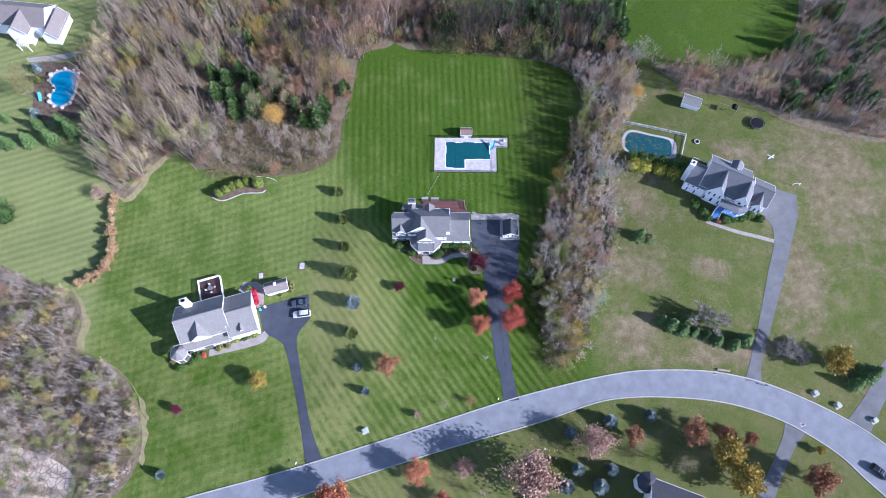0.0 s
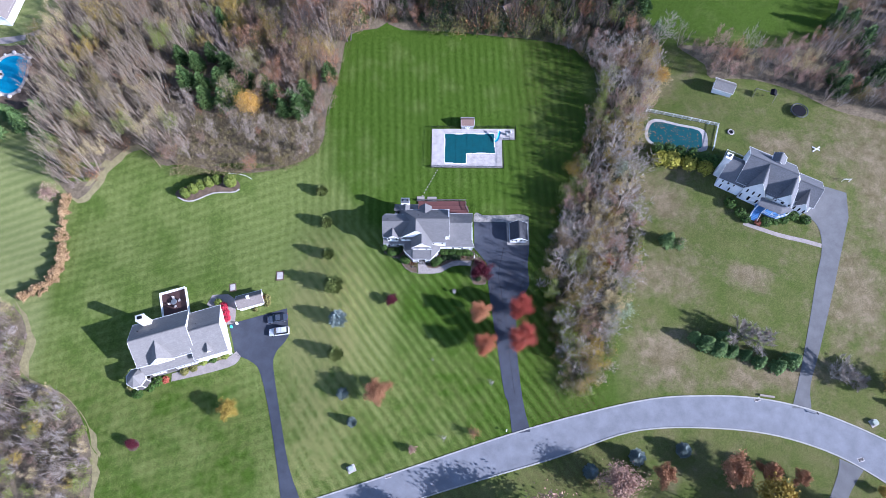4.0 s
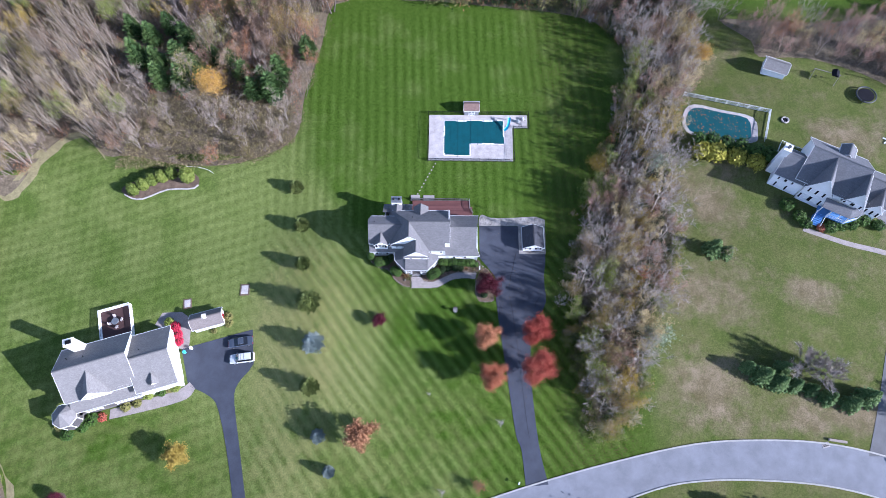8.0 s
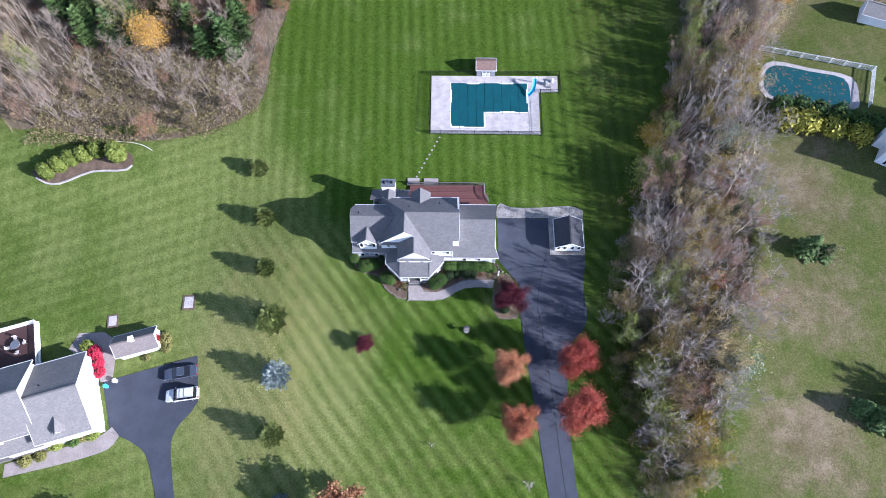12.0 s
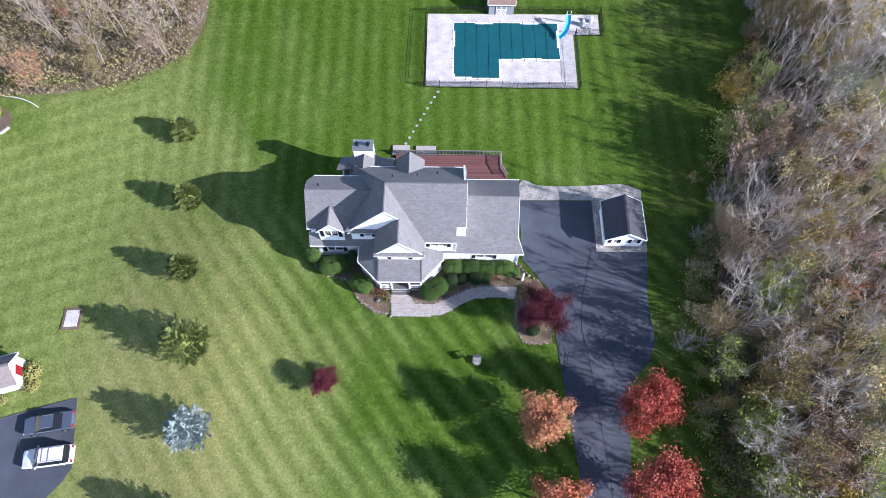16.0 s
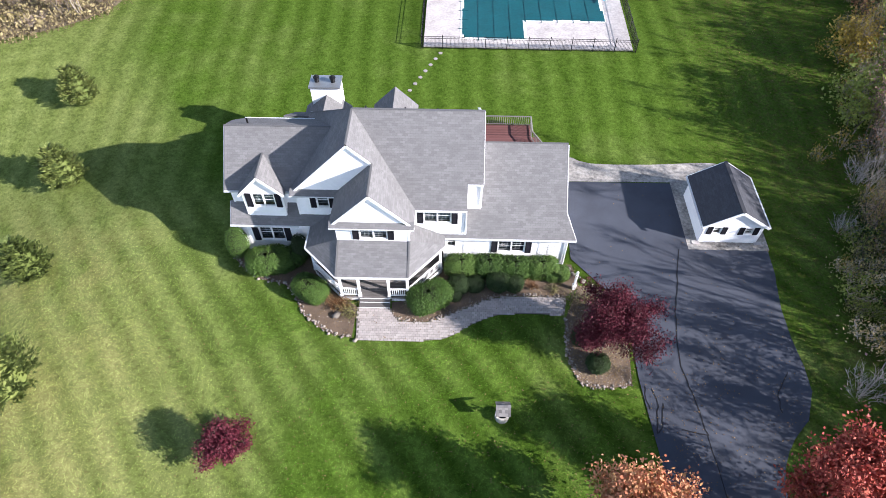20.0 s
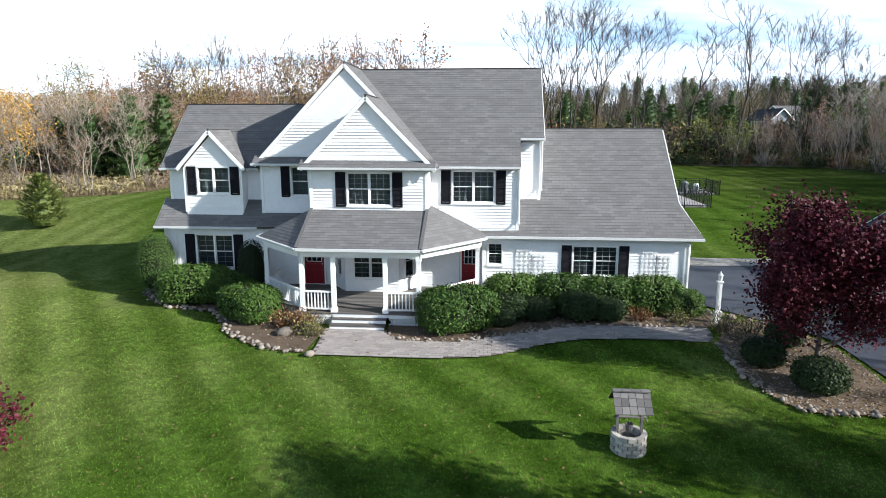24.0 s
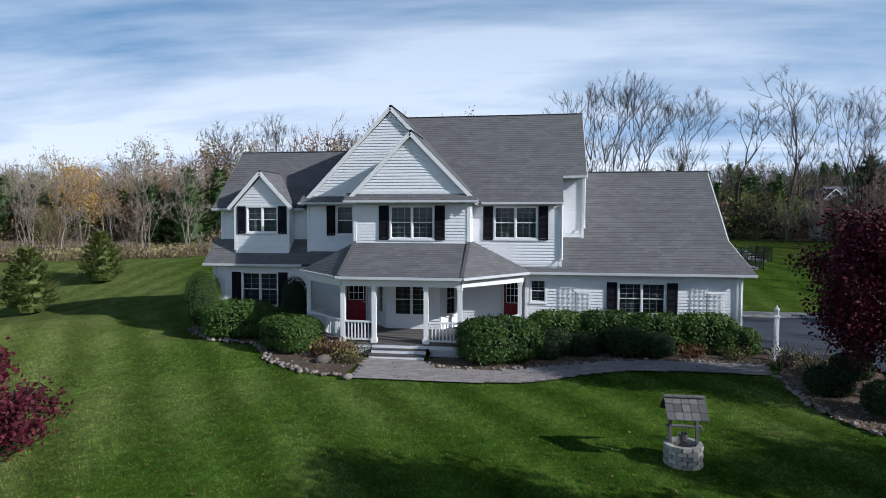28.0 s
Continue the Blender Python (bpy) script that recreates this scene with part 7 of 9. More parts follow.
def stone_edge(label, line, seed, size=0.12, step=0.2, rows=2):
    rng = random.Random(seed)
    x0, y0 = line[0]
    edge = thing("stone_edging", label, "stone edging", x0, y0)
    zero = edge.matrix_world.inverted()
    for (xa, ya), (xb, yb) in zip(line, line[1:]):
        n = max(1, int(math.hypot(xb - xa, yb - ya) / step))
        for i in range(n):
            for r in range(rows):
                s = (i + rng.random()) / n
                x, y = xa + (xb - xa) * s + rng.uniform(-0.1, 0.1) + 0.08 * r, ya + (yb - ya) * s + rng.uniform(-0.1, 0.1) + 0.14 * r
                ob = new("stone", rng.choice(ROCKS))
                ob.parent = edge
                k = size * rng.uniform(0.4, 1.3)
                ob.matrix_basis = zero @ pose(x, y, gz(x, y) + 0.04, rng.uniform(-20, 20), rng.uniform(-20, 20), rng.uniform(0, 360)) @ Matrix.Diagonal((k, k * rng.uniform(0.7, 1.1), k, 1))
    return edge


stone_edge("rounded field stones edging the mulched bed", BED_WEST[:22], 1, 0.085, 0.16)
stone_edge("rounded field stones edging the walk", BED_EAST[1:21], 2, 0.075, 0.16)
stone_edge("rounded field stones edging the maple bed", BED_TREE[:13], 3, 0.085, 0.16)
stone_edge("field stones between bed and driveway", [(13.1, 3.0), (13.8, 2.2), (14.6, 1.5), (15.5, 1.0)], 4, 0.17, 0.3, 1)
for x, y, s in ((-1.35, -1.25, 0.30), (0.0, -2.95, 0.17)):
    ob = tagged(new("boulder", ROCKS[1]), "pale rounded boulder in the mulched bed", "boulder")
    ob.matrix_world = pose(x, y, gz(x, y) + 0.04, 0, 0, 30) @ Matrix.Diagonal((s, s * 0.85, s, 1))


def walkway():
    rng = random.Random(8)
    base = solid("walkway", drape(WALK, 0.05, 0.5), plain("paver_joint", (0.14, 0.125, 0.11), 0.95, 0, 30, 0.3, 0.3), "curved walk of grey concrete pavers", "walkway", "structure")
    me = Geo()
    me.box(-0.115, -0.078, 0.0, 0.115, 0.078, 0.022)
    paver = me.mesh("paver", PAVER)
    rest = Geo()
    y, row = -3.0, 0
    while y < 0.6:
        x = -0.25 + (0.12 if row % 2 else 0.0)
        while x < 13.1:
            if inside(x, y, WALK) and inside(x + 0.09, y, WALK) and inside(x - 0.09, y, WALK):
                z = gz(x, y) + 0.045 + rng.uniform(0, 0.006)
                if x < 5.4:
                    ob = new("paver", paver)
                    ob.parent = base
                    ob.matrix_basis = pose(x, y, z, 0, 0, rng.uniform(-1.5, 1.5))
                else:
                    rest.box(x - 0.115, y - 0.078, z, x + 0.115, y + 0.078, z + 0.022)
            x += 0.242
        y += 0.168
        row += 1
    ob = part("pavers", rest, PAVER, base)
    tagged(ob, kind="stuff")


walkway()


LEAF_DARK = foliage("dark_yew", [(0.008, 0.016, 0.005), (0.017, 0.034, 0.009), (0.034, 0.060, 0.016)], 0.6)
RED_STEM = foliage("rusty_stems", [(0.10, 0.045, 0.020), (0.17, 0.080, 0.035), (0.24, 0.130, 0.060)], 0.9, True)


def shrubs():
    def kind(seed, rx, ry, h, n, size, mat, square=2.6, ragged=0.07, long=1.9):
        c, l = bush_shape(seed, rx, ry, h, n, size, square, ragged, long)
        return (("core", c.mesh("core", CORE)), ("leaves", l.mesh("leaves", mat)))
    box = kind(201, 1.35, 0.95, 1.45, 10500, 0.056, LEAF_GREEN, 2.8, 0.06)
    ball = kind(202, 0.62, 0.6, 0.85, 3600, 0.04, LEAF_DARK, 2.3, 0.05)
    hedge = kind(203, 1.05, 0.68, 1.35, 8500, 0.054, LEAF_GREEN, 3.0, 0.07)
    dome = kind(204, 0.72, 0.72, 2.6, 9000, 0.036, LEAF_GREEN, 2.2, 0.04, 1.3)
    dark = kind(205, 0.55, 0.5, 2.42, 6000, 0.036, LEAF_DARK, 2.3, 0.04, 1.3)
    def tuft(seed, h, spread, mat, n, twig):
        w, l = scrub(seed, h, spread, 60, 160, n, 0.05)
        return (("brushwood", w.mesh("brushwood", twig)), ("leaves", l.mesh("leaves", mat)))
    loose = tuft(206, 0.72, 0.75, LEAF_OLIVE, 420, TWIG_DARK)
    dry = tuft(207, 0.85, 0.65, LEAF_TAN, 160, RED_STEM)
    twiggy = tuft(208, 1.0, 0.8, LEAF_OLIVE, 260, TWIG_DARK)
    front = "clipped shrubs before the house"
    for x, y, k, s, t, label in (
            (-8.25, 3.3, dome, 1.0, 0, "rounded bright green clipped yew at the corner"), (-4.12, 3.1, dark, 1.0, 0, "tall dark clipped yew beside the porch"),
            (-6.2, 2.4, box, 1.02, 12, "broad glossy rhododendron in the bed"), (-4.9, 2.7, box, 0.8, 40, "broad glossy rhododendron in the bed"), (-3.15, 0.35, box, 0.88, -30, "broad glossy rhododendron in the bed"),
            (4.35, -0.15, box, 1.02, 28, "large glossy rhododendron beside the porch"),
            (6.35, 2.35, hedge, 1.0, 0, "glossy clipped hedge under the wing windows"), (8.1, 2.35, hedge, 1.03, 3, "glossy clipped hedge under the wing windows"), (9.8, 2.3, hedge, 1.0, -3, "glossy clipped hedge under the wing windows"), (11.5, 2.3, hedge, 1.02, 2, "glossy clipped hedge under the wing windows"), (12.5, 2.0, hedge, 0.72, 8, "glossy clipped hedge under the wing windows"),
            (6.15, 1.0, ball, 1.15, 0, "dark clipped boxwood before the hedge"), (7.2, 1.1, ball, 1.0, 30, "dark clipped boxwood before the hedge"), (8.7, 1.3, ball, 1.25, 60, "dark clipped boxwood before the hedge"), (9.7, 1.2, ball, 1.0, 60, "dark clipped boxwood before the hedge"), (5.9, 0.3, ball, 0.8, 10, "small clipped boxwood before the hedge"),
            (-0.75, -0.75, loose, 1.0, 0, "loose olive perennial by the steps"), (-1.45, -0.55, dry, 1.05, 0, "rusty faded perennial by the steps"), (-0.95, -0.45, dry, 1.0, 70, "rusty faded perennial by the steps"), (-0.45, -1.2, loose, 0.7, 80, "loose olive perennial by the steps"),
            (10.9, 1.2, dry, 0.8, 0, "rusty faded perennial in the bed"), (12.2, 1.1, loose, 0.75, 0, "loose olive perennial in the bed"), (13.4, 0.3, twiggy, 0.9, 0, "thin twiggy shrub at the walk's end"), (14.3, 0.2, twiggy, 0.85, 50, "thin twiggy shrub at the walk's end"),
            (13.55, -2.6, ball, 0.95, 0, "low round evergreen under the maple"), (14.35, -4.25, ball, 1.1, 20, "low round evergreen under the maple"), (14.9, -0.9, ball, 0.95, 50, "low round evergreen under the maple")):
        plant("shrub", label, "shrub", k, x, y, s, t, front)


shrubs()


def bed_stones():
    """Pebbles and bark chips strewn over the beds."""
    rng = random.Random(71)
    for outline, n, label in ((BED_TREE, 1500, "pale pebbles over the bed under the maple"), (BED_WEST, 500, "pebbles and chips over the bed"), (BED_EAST, 700, "pebbles and chips over the bed")):
        xs, ys = [p[0] for p in outline], [p[1] for p in outline]
        pebbles, chips = Geo(), Geo()
        for i in range(n):
            x, y = rng.uniform(min(xs), max(xs)), rng.uniform(min(ys), max(ys))
            if not inside(x, y, outline):
                continue
            z, r = gz(x, y) + 0.06, rng.uniform(0.018, 0.05)
            w = rng.uniform(0, 1.5)
            pebbles.add([(x + r * math.cos(w + 1.257 * k), y + r * math.sin(w + 1.257 * k) * 0.8, z - 0.01) for k in range(5)] + [(x, y, z + r * 0.7)], [(k, (k + 1) % 5, 5) for k in range(5)])
            for _ in range(2):
                leaf(chips, rng, (rng.uniform(x - 0.3, x + 0.3), rng.uniform(y - 0.3, y + 0.3), z + 0.005), rng.uniform(0.03, 0.06), flat=Vector((rng.uniform(-0.4, 0.4), rng.uniform(-0.4, 0.4), 1)).normalized(), long=2.2)
        tagged(new("pebbles", pebbles.mesh("pebbles", STONE)), label, "pebbles", "", "stuff")
        tagged(new("bark_chips", chips.mesh("bark_chips", STRAW)), "bark chips and dead leaves over the bed", "bark chips", "", "stuff")


bed_stones()


def wishing_well():
    x, y = 8.68, -7.43
    w = thing("wishing_well", "small wishing well of whitewashed blocks with a shake roof", "wishing well", x, y)
    for row in range(5):
        for i in range(12):
            a = 6.283 * (i + 0.5 * (row % 2)) / 12
            g = Geo().box(-0.088, -0.06, 0, 0.088, 0.06, 0.082)
            ob = part("block", g.mesh("block", plain("pale_block", (0.38, 0.355, 0.32), 0.85, 0, 18, 0.36, 0.3, island=True)) if row == 0 and i == 0 else w.children[0].data, None, w)
            ob.matrix_basis = pose(0.33 * math.cos(a), 0.33 * math.sin(a), 0.090 * row - 0.02, 0, 0, math.degrees(a) + 90)
    part("well_water", Geo().lathe(0, 0, [(0.28, 0.05), (0.28, 0.09)], 12), SHUTTER, w)
    for sx in (-0.27, 0.27):
        part("post", Geo().box(sx - 0.03, -0.03, 0.0, sx + 0.03, 0.03, 1.08), WOOD_DARK, w)
    part("crank", Geo().tube([(-0.36, 0, 0.78), (0.36, 0, 0.78)], [0.03, 0.03], 8).tube([(0.36, 0, 0.78), (0.36, -0.1, 0.72)], [0.012, 0.012], 5), WOOD_DARK, w)
    part("rope", Geo().tube([(0, 0, 0.78), (0, 0, 0.62)], [0.008, 0.008], 5), WOOD_DARK, w)
    part("bucket", Geo().lathe(0, 0, [(0.075, 0.46), (0.095, 0.62), (0.08, 0.62), (0.065, 0.48)], 10), WOOD_DARK, w)
    rng = random.Random(3)
    for side in (-1, 1):
        deck = Geo().add([(-0.40, side * 0.42, 1.02), (0.40, side * 0.42, 1.02), (0.40, 0, 1.38), (-0.40, 0, 1.38)], [(0, 1, 2, 3), (3, 2, 1, 0)])
        roof_ob = part("roof", deck, WOOD_DARK, w, "weathered shake roof")
        for row in range(3):
            for i in range(5):
                xa = -0.41 + 0.164 * i
                f0, f1 = row / 3, (row + 1) / 3 + 0.04
                p = lambda f, xx, k: (xx, side * 0.44 * (1 - f), 1.01 + 0.37 * f + k)
                e = rng.uniform(0.0, 0.015)
                g = Geo().slab([p(f0, xa, 0.03 + e), p(f0, xa + 0.155, 0.03 + e), p(f1, xa + 0.155, 0.012), p(f1, xa, 0.012)], (0, 0, -0.018))
                part("shake", g, WOOD_DARK, roof_ob)
    for i in range(4):
        part("ridge_shake", Geo().box(-0.41 + 0.207 * i, -0.07, 1.395, -0.215 + 0.207 * i, 0.07, 1.42), WOOD_DARK, w)


wishing_well()


def lamp_post():
    p = thing("lamp_post", "white fluted garden lamp post with a small lantern", "lamp post", 13.52, 1.18)
    part("base", Geo().box(-0.10, -0.10, -0.05, 0.10, 0.10, 0.42).box(-0.12, -0.12, 0.42, 0.12, 0.12, 0.47), TRIM, p)
    shaft = Geo().box(-0.065, -0.065, 0.47, 0.065, 0.065, 1.5)
    for s in (-1, 1):
        shaft.box(-0.03, s * 0.066 - 0.008, 0.55, 0.03, s * 0.066 + 0.008, 1.42)
    part("shaft", shaft, TRIM, p)
    part("cap", Geo().box(-0.10, -0.10, 1.5, 0.10, 0.10, 1.55), TRIM, p)
    part("lantern", Geo().lathe(0, 0, [(0.04, 1.55), (0.07, 1.60), (0.085, 1.74), (0.10, 1.76), (0.03, 1.84), (0.012, 1.90)], 8), plain("frosted_lantern", (0.62, 0.62, 0.60), 0.25), p)


lamp_post()


def cover_lid(name, label, x, y, s=1.0, turn=0.0, mat=None, rim=None):
    ob = thing(name, label, "septic cover", x, y, None, turn)
    part("frame", Geo().box(-0.95 * s, -1.2 * s, -0.05, 0.95 * s, 1.2 * s, 0.10), rim or MULCH, ob)
    part("slab", Geo().box(-0.68 * s, -0.9 * s, 0.10, 0.68 * s, 0.9 * s, 0.14), mat or CONCRETE, ob)


cover_lid("sand_box", "square pad of pale concrete framed in the lawn", -33.6, -2.9, 1.0, 3)
cover_lid("sand_box", "square pad of pale concrete framed in the lawn", -44.7, -5.9, 0.85, 10)


# ---- small buildings ----
def gable_box(h, x0, x1, y0, y1, z0, ze, zr, axis="x", ov=0.3, siding=None, shingle=None, holes=None, trim=True):
    """Four boarded walls and a gable roof. holes: side -> list of openings."""
    holes = holes or {}
    siding, shingle = siding or SIDING, shingle or SHINGLE_DARK
    mx, my = (x1 - x0) / 2, (y1 - y0) / 2
    px = (my, zr - 0.08) if axis == "x" else None
    py = (mx, zr - 0.08) if axis == "y" else None
    wall(h, (x0, y0), (x1, y0), z0, ze, holes.get("s", ()), siding, py)
    wall(h, (x1, y0), (x1, y1), z0, ze, holes.get("e", ()), siding, px)
    wall(h, (x1, y1), (x0, y1), z0, ze, holes.get("n", ()), siding, py)
    wall(h, (x0, y1), (x0, y0), z0, ze, holes.get("w", ()), siding, px)
    if axis == "x":
        k = (zr - ze) / my * ov
        cy = (y0 + y1) / 2
        a = [(x0 - ov, y0 - ov, ze - k), (x1 + ov, y0 - ov, ze - k), (x1 + ov, cy, zr), (x0 - ov, cy, zr)]
        b = [(x1 + ov, y1 + ov, ze - k), (x0 - ov, y1 + ov, ze - k), (x0 - ov, cy, zr), (x1 + ov, cy, zr)]
        runs = [((xx, y0 - ov, ze - k - 0.09), (xx, cy, zr - 0.09)) for xx in (x0 - ov, x1 + ov)] + [((xx, cy, zr - 0.09), (xx, y1 + ov, ze - k - 0.09)) for xx in (x0 - ov, x1 + ov)]
        cap = ((x0 - ov, cy, zr + 0.02), (x1 + ov, cy, zr + 0.02))
        eaves = [(a[0], a[1]), (b[0], b[1])]
    else:
        k = (zr - ze) / mx * ov
        cx = (x0 + x1) / 2
        a = [(x0 - ov, y1 + ov, ze - k), (x0 - ov, y0 - ov, ze - k), (cx, y0 - ov, zr), (cx, y1 + ov, zr)]
        b = [(x1 + ov, y0 - ov, ze - k), (x1 + ov, y1 + ov, ze - k), (cx, y1 + ov, zr), (cx, y0 - ov, zr)]
        runs = [((x0 - ov, yy, ze - k - 0.09), (cx, yy, zr - 0.09)) for yy in (y0 - ov, y1 + ov)] + [((cx, yy, zr - 0.09), (x1 + ov, yy, ze - k - 0.09)) for yy in (y0 - ov, y1 + ov)]
        cap = ((cx, y0 - ov, zr + 0.02), (cx, y1 + ov, zr + 0.02))
        eaves = [(a[0], a[1]), (b[0], b[1])]
    roof(h, [a], shingle, 0.1)
    roof(h, [b], shingle, 0.1)
    if trim:
        boards(h, runs, 0.05, 0.18)
        part("ridge_cap", Geo().bar(*cap, 0.24, 0.03), shingle, h)
        for p, q in eaves:
            gutter(h, p, q)


def garden_shed():
    s = thing("shed", "white boarded garden shed with dark roof and shuttered windows", "shed", 24.3, 7.4, None, 0)
    x0, x1, y0, y1 = -1.95, 1.95, -2.1, 2.2
    wins = [(0.62, 1.18, 0.95, 1.6), (2.72, 3.28, 0.95, 1.6)]
    gable_box(s, x0, x1, y0, y1, -0.1, 1.95, 3.25, "y", 0.22, SIDING, SHINGLE_DARK, {"s": wins})
    for u0, u1, z0, z1 in wins:
        window(s, (x0, y0), (x1, y0), u0, u1, z0, z1, units=1, grid=(3, 2), shutters=0.34, curtain=False)
    part("floor", Geo().box(x0 + 0.15, y0 + 0.15, -0.05, x1 - 0.15, y1 - 0.15, 0.05), WOOD_GREY, s)
    for x in (x0 - 0.15, x1 + 0.1):
        part("splash_stone", Geo().box(x - 0.25, y0 - 0.25, 0.0, x + 0.25, y0 + 0.05, 0.12), CONCRETE, s)


garden_shed()


# ---- the pool ----
def pool():
    z = gz(12, 31) + 0.02
    deck = [(2.85, 25.7), (21.0, 25.6), (21.1, 34.0), (24.4, 34.1), (24.5, 37.4), (2.85, 37.3)]
    solid("pool_deck", Geo().prism(deck, z - 0.5, z + 0.10), CONCRETE, "pale concrete deck round the swimming pool", "pool deck", "structure")
    p = thing("swimming_pool", "L-shaped swimming pool under a dark green winter cover", "swimming pool", 12, 31, z + 0.10)
    outline = [(6.2, 26.9), (11.8, 26.9), (11.8, 29.9), (19.1, 29.9), (19.2, 35.8), (6.2, 35.7)]
    cover = Geo()
    rng = random.Random(4)
    xs, ys = [6.2 + 0.5 * i for i in range(27)], [26.9 + 0.5 * i for i in range(19)]
    for i in range(len(xs) - 1):
        for j in range(len(ys) - 1):
            xa, xb, ya, yb = xs[i], min(xs[i + 1], 19.2), ys[j], min(ys[j + 1], 35.8)
            if (xa + xb) / 2 > 11.7 and (ya + yb) / 2 < 29.9:
                continue
            sag = lambda x, y: 0.03 + 0.012 * math.sin(x * 1.1) * math.sin(y * 0.9)
            cover.add([(x - 12, y - 31, sag(x, y)) for x, y in ((xa, ya), (xb, ya), (xb, yb), (xa, yb))], [(0, 1, 2, 3)])
    part("cover", cover, COVER, p, "dark green mesh pool cover")
    strap_mat = plain("cover_strap", (0.005, 0.058, 0.070), 0.7)
    for i in range(1, 9):
        x = 6.2 + 1.44 * i
        y0 = 26.9 if x < 11.8 else 29.9
        part("strap", Geo().box(x - 12.03, y0 - 31.35, 0.045, x - 11.97, 36.1 - 31, 0.058), strap_mat, p)
    for i in range(1, 6):
        y = 26.9 + 1.5 * i
        x1 = 11.8 if y < 29.9 else 19.2
        part("strap", Geo().box(5.85 - 12, y - 31.03, 0.045, 6.7 - 12, y - 30.97, 0.058), strap_mat, p)
    coping = Geo()
    for (xa, ya), (xb, yb) in zip(outline, outline[1:] + outline[:1]):
        coping.bar((xa - 12, ya - 31, 0.01), (xb - 12, yb - 31, 0.01), 0.30, 0.035)
    part("coping", coping, TRIM, p)
    # slide
    s = thing("pool_slide", "curved light blue pool slide with white rails", "pool slide", 20.1, 34.4, z + 0.10)
    path = [(0.25, 1.1, 1.75), (0.2, 0.7, 1.65), (0.15, 0.1, 1.25), (0.0, -0.5, 0.85), (-0.35, -1.0, 0.55), (-0.85, -1.35, 0.38)]
    flume = Geo()
    prev = None
    for i, q in enumerate(path):
        q = Vector(q)
        d = (Vector(path[min(i + 1, 5)]) - Vector(path[max(i - 1, 0)]))
        side = Vector((d.y, -d.x, 0)).normalized()
        ring = [q - side * 0.30 + Vector((0, 0, 0.2)), q - side * 0.24, q + side * 0.24, q + side * 0.30 + Vector((0, 0, 0.2))]
        o = len(flume.v)
        flume.v += [tuple(r) for r in ring]
        if i:
            flume.f += [(o - 4 + k, o - 3 + k, o + 1 + k, o + k) for k in range(3)]
    part("flume", flume, SLIDE_BLUE, s)
    for sx in (0.0, 0.5):
        part("ladder_rail", Geo().tube([(sx, 1.7, 0), (sx, 1.3, 1.2), (sx, 1.15, 2.3), (sx, 0.7, 2.3), (sx, 0.5, 1.7)], [0.025] * 5, 6), TRIM, s)
    for i in range(6):
        part("rung", Geo().box(0.0, 1.62 - 0.07 * i, 0.25 + 0.26 * i, 0.5, 1.70 - 0.07 * i, 0.29 + 0.26 * i), TRIM, s)
    for q in ((0.15, 0.0, 1.2), (-0.3, -0.9, 0.55)):
        part("leg", Geo().tube([q, (q[0], q[1], 0)], [0.03, 0.03], 6), TRIM, s)
    # pump and filter
    for x, y, r, hh, mat, text in ((22.3, 35.6, 0.32, 1.0, plain("grey_tank", (0.22, 0.24, 0.25), 0.5), "grey pool filter tank"), (23.5, 36.2, 0.28, 0.75, TRIM, "white pool filter tank")):
        f = thing("filter_tank", text + " by the pool deck", "pool filter", x, y, z + 0.10)
        part("tank", Geo().lathe(0, 0, [(r, 0), (r * 1.05, 0.1), (r, hh * 0.8), (r * 0.6, hh * 0.95), (0.05, hh)], 12), mat, f)
        part("pipe", Geo().tube([(r, 0, 0.2), (r + 0.5, 0.1, 0.2), (r + 0.5, 0.1, 0.0)], [0.03] * 3, 6), TRIM, f)
    f = thing("pump", "small grey pool pump by the filter", "pump", 22.9, 35.0, z + 0.10)
    part("motor", Geo().tube([(-0.3, 0, 0.18), (0.3, 0, 0.18)], [0.14, 0.14], 10), GREY_METAL, f)
    part("foot", Geo().box(-0.25, -0.12, 0, 0.25, 0.12, 0.06), GREY_METAL, f)
    hut = thing("pool_house", "small grey pool house with white crossed doors and brown roof", "pool house", 12.15, 38.4, z)
    grey = plain("grey_siding", (0.21, 0.22, 0.24), 0.7, 0, 6, 0.1, 0.05)
    gable_box(hut, -1.55, 1.55, -1.1, 1.1, -0.1, 2.0, 2.9, "x", 0.2, grey, SHINGLE_BROWN)
    for x in (-0.66, 0.02):
        d = part("door", Geo().box(x, -1.16, 0.05, x + 0.64, -1.12, 1.85), grey, hut, "grey door with white cross bracing")
        br = Geo()
        for a, b in (((x + 0.03, 0.08), (x + 0.61, 0.92)), ((x + 0.61, 0.08), (x + 0.03, 0.92))):
            br.bar((a[0], -1.18, a[1]), (b[0], -1.18, b[1]), 0.03, 0.08)
        for za in (0.08, 0.96, 1.80):
            br.box(x, -1.195, za - 0.04, x + 0.64, -1.165, za + 0.04)
        for xa in (x, x + 0.58):
            br.box(xa, -1.19, 0.05, xa + 0.06, -1.165, 1.85)
        part("brace", br, TRIM, d)
    # fence of black metal pickets
    fence = thing("pool_fence", "black metal picket fence round the pool", "fence", 12, 25.55, z - 0.05)
    inv = fence.matrix_world.inverted()
    ring = [(2.65, 25.5), (21.2, 25.4), (21.3, 33.85), (24.7, 33.9), (24.75, 37.65), (13.9, 37.55)]
    ring2 = [(10.4, 37.55), (2.65, 37.5), (2.65, 25.5)]
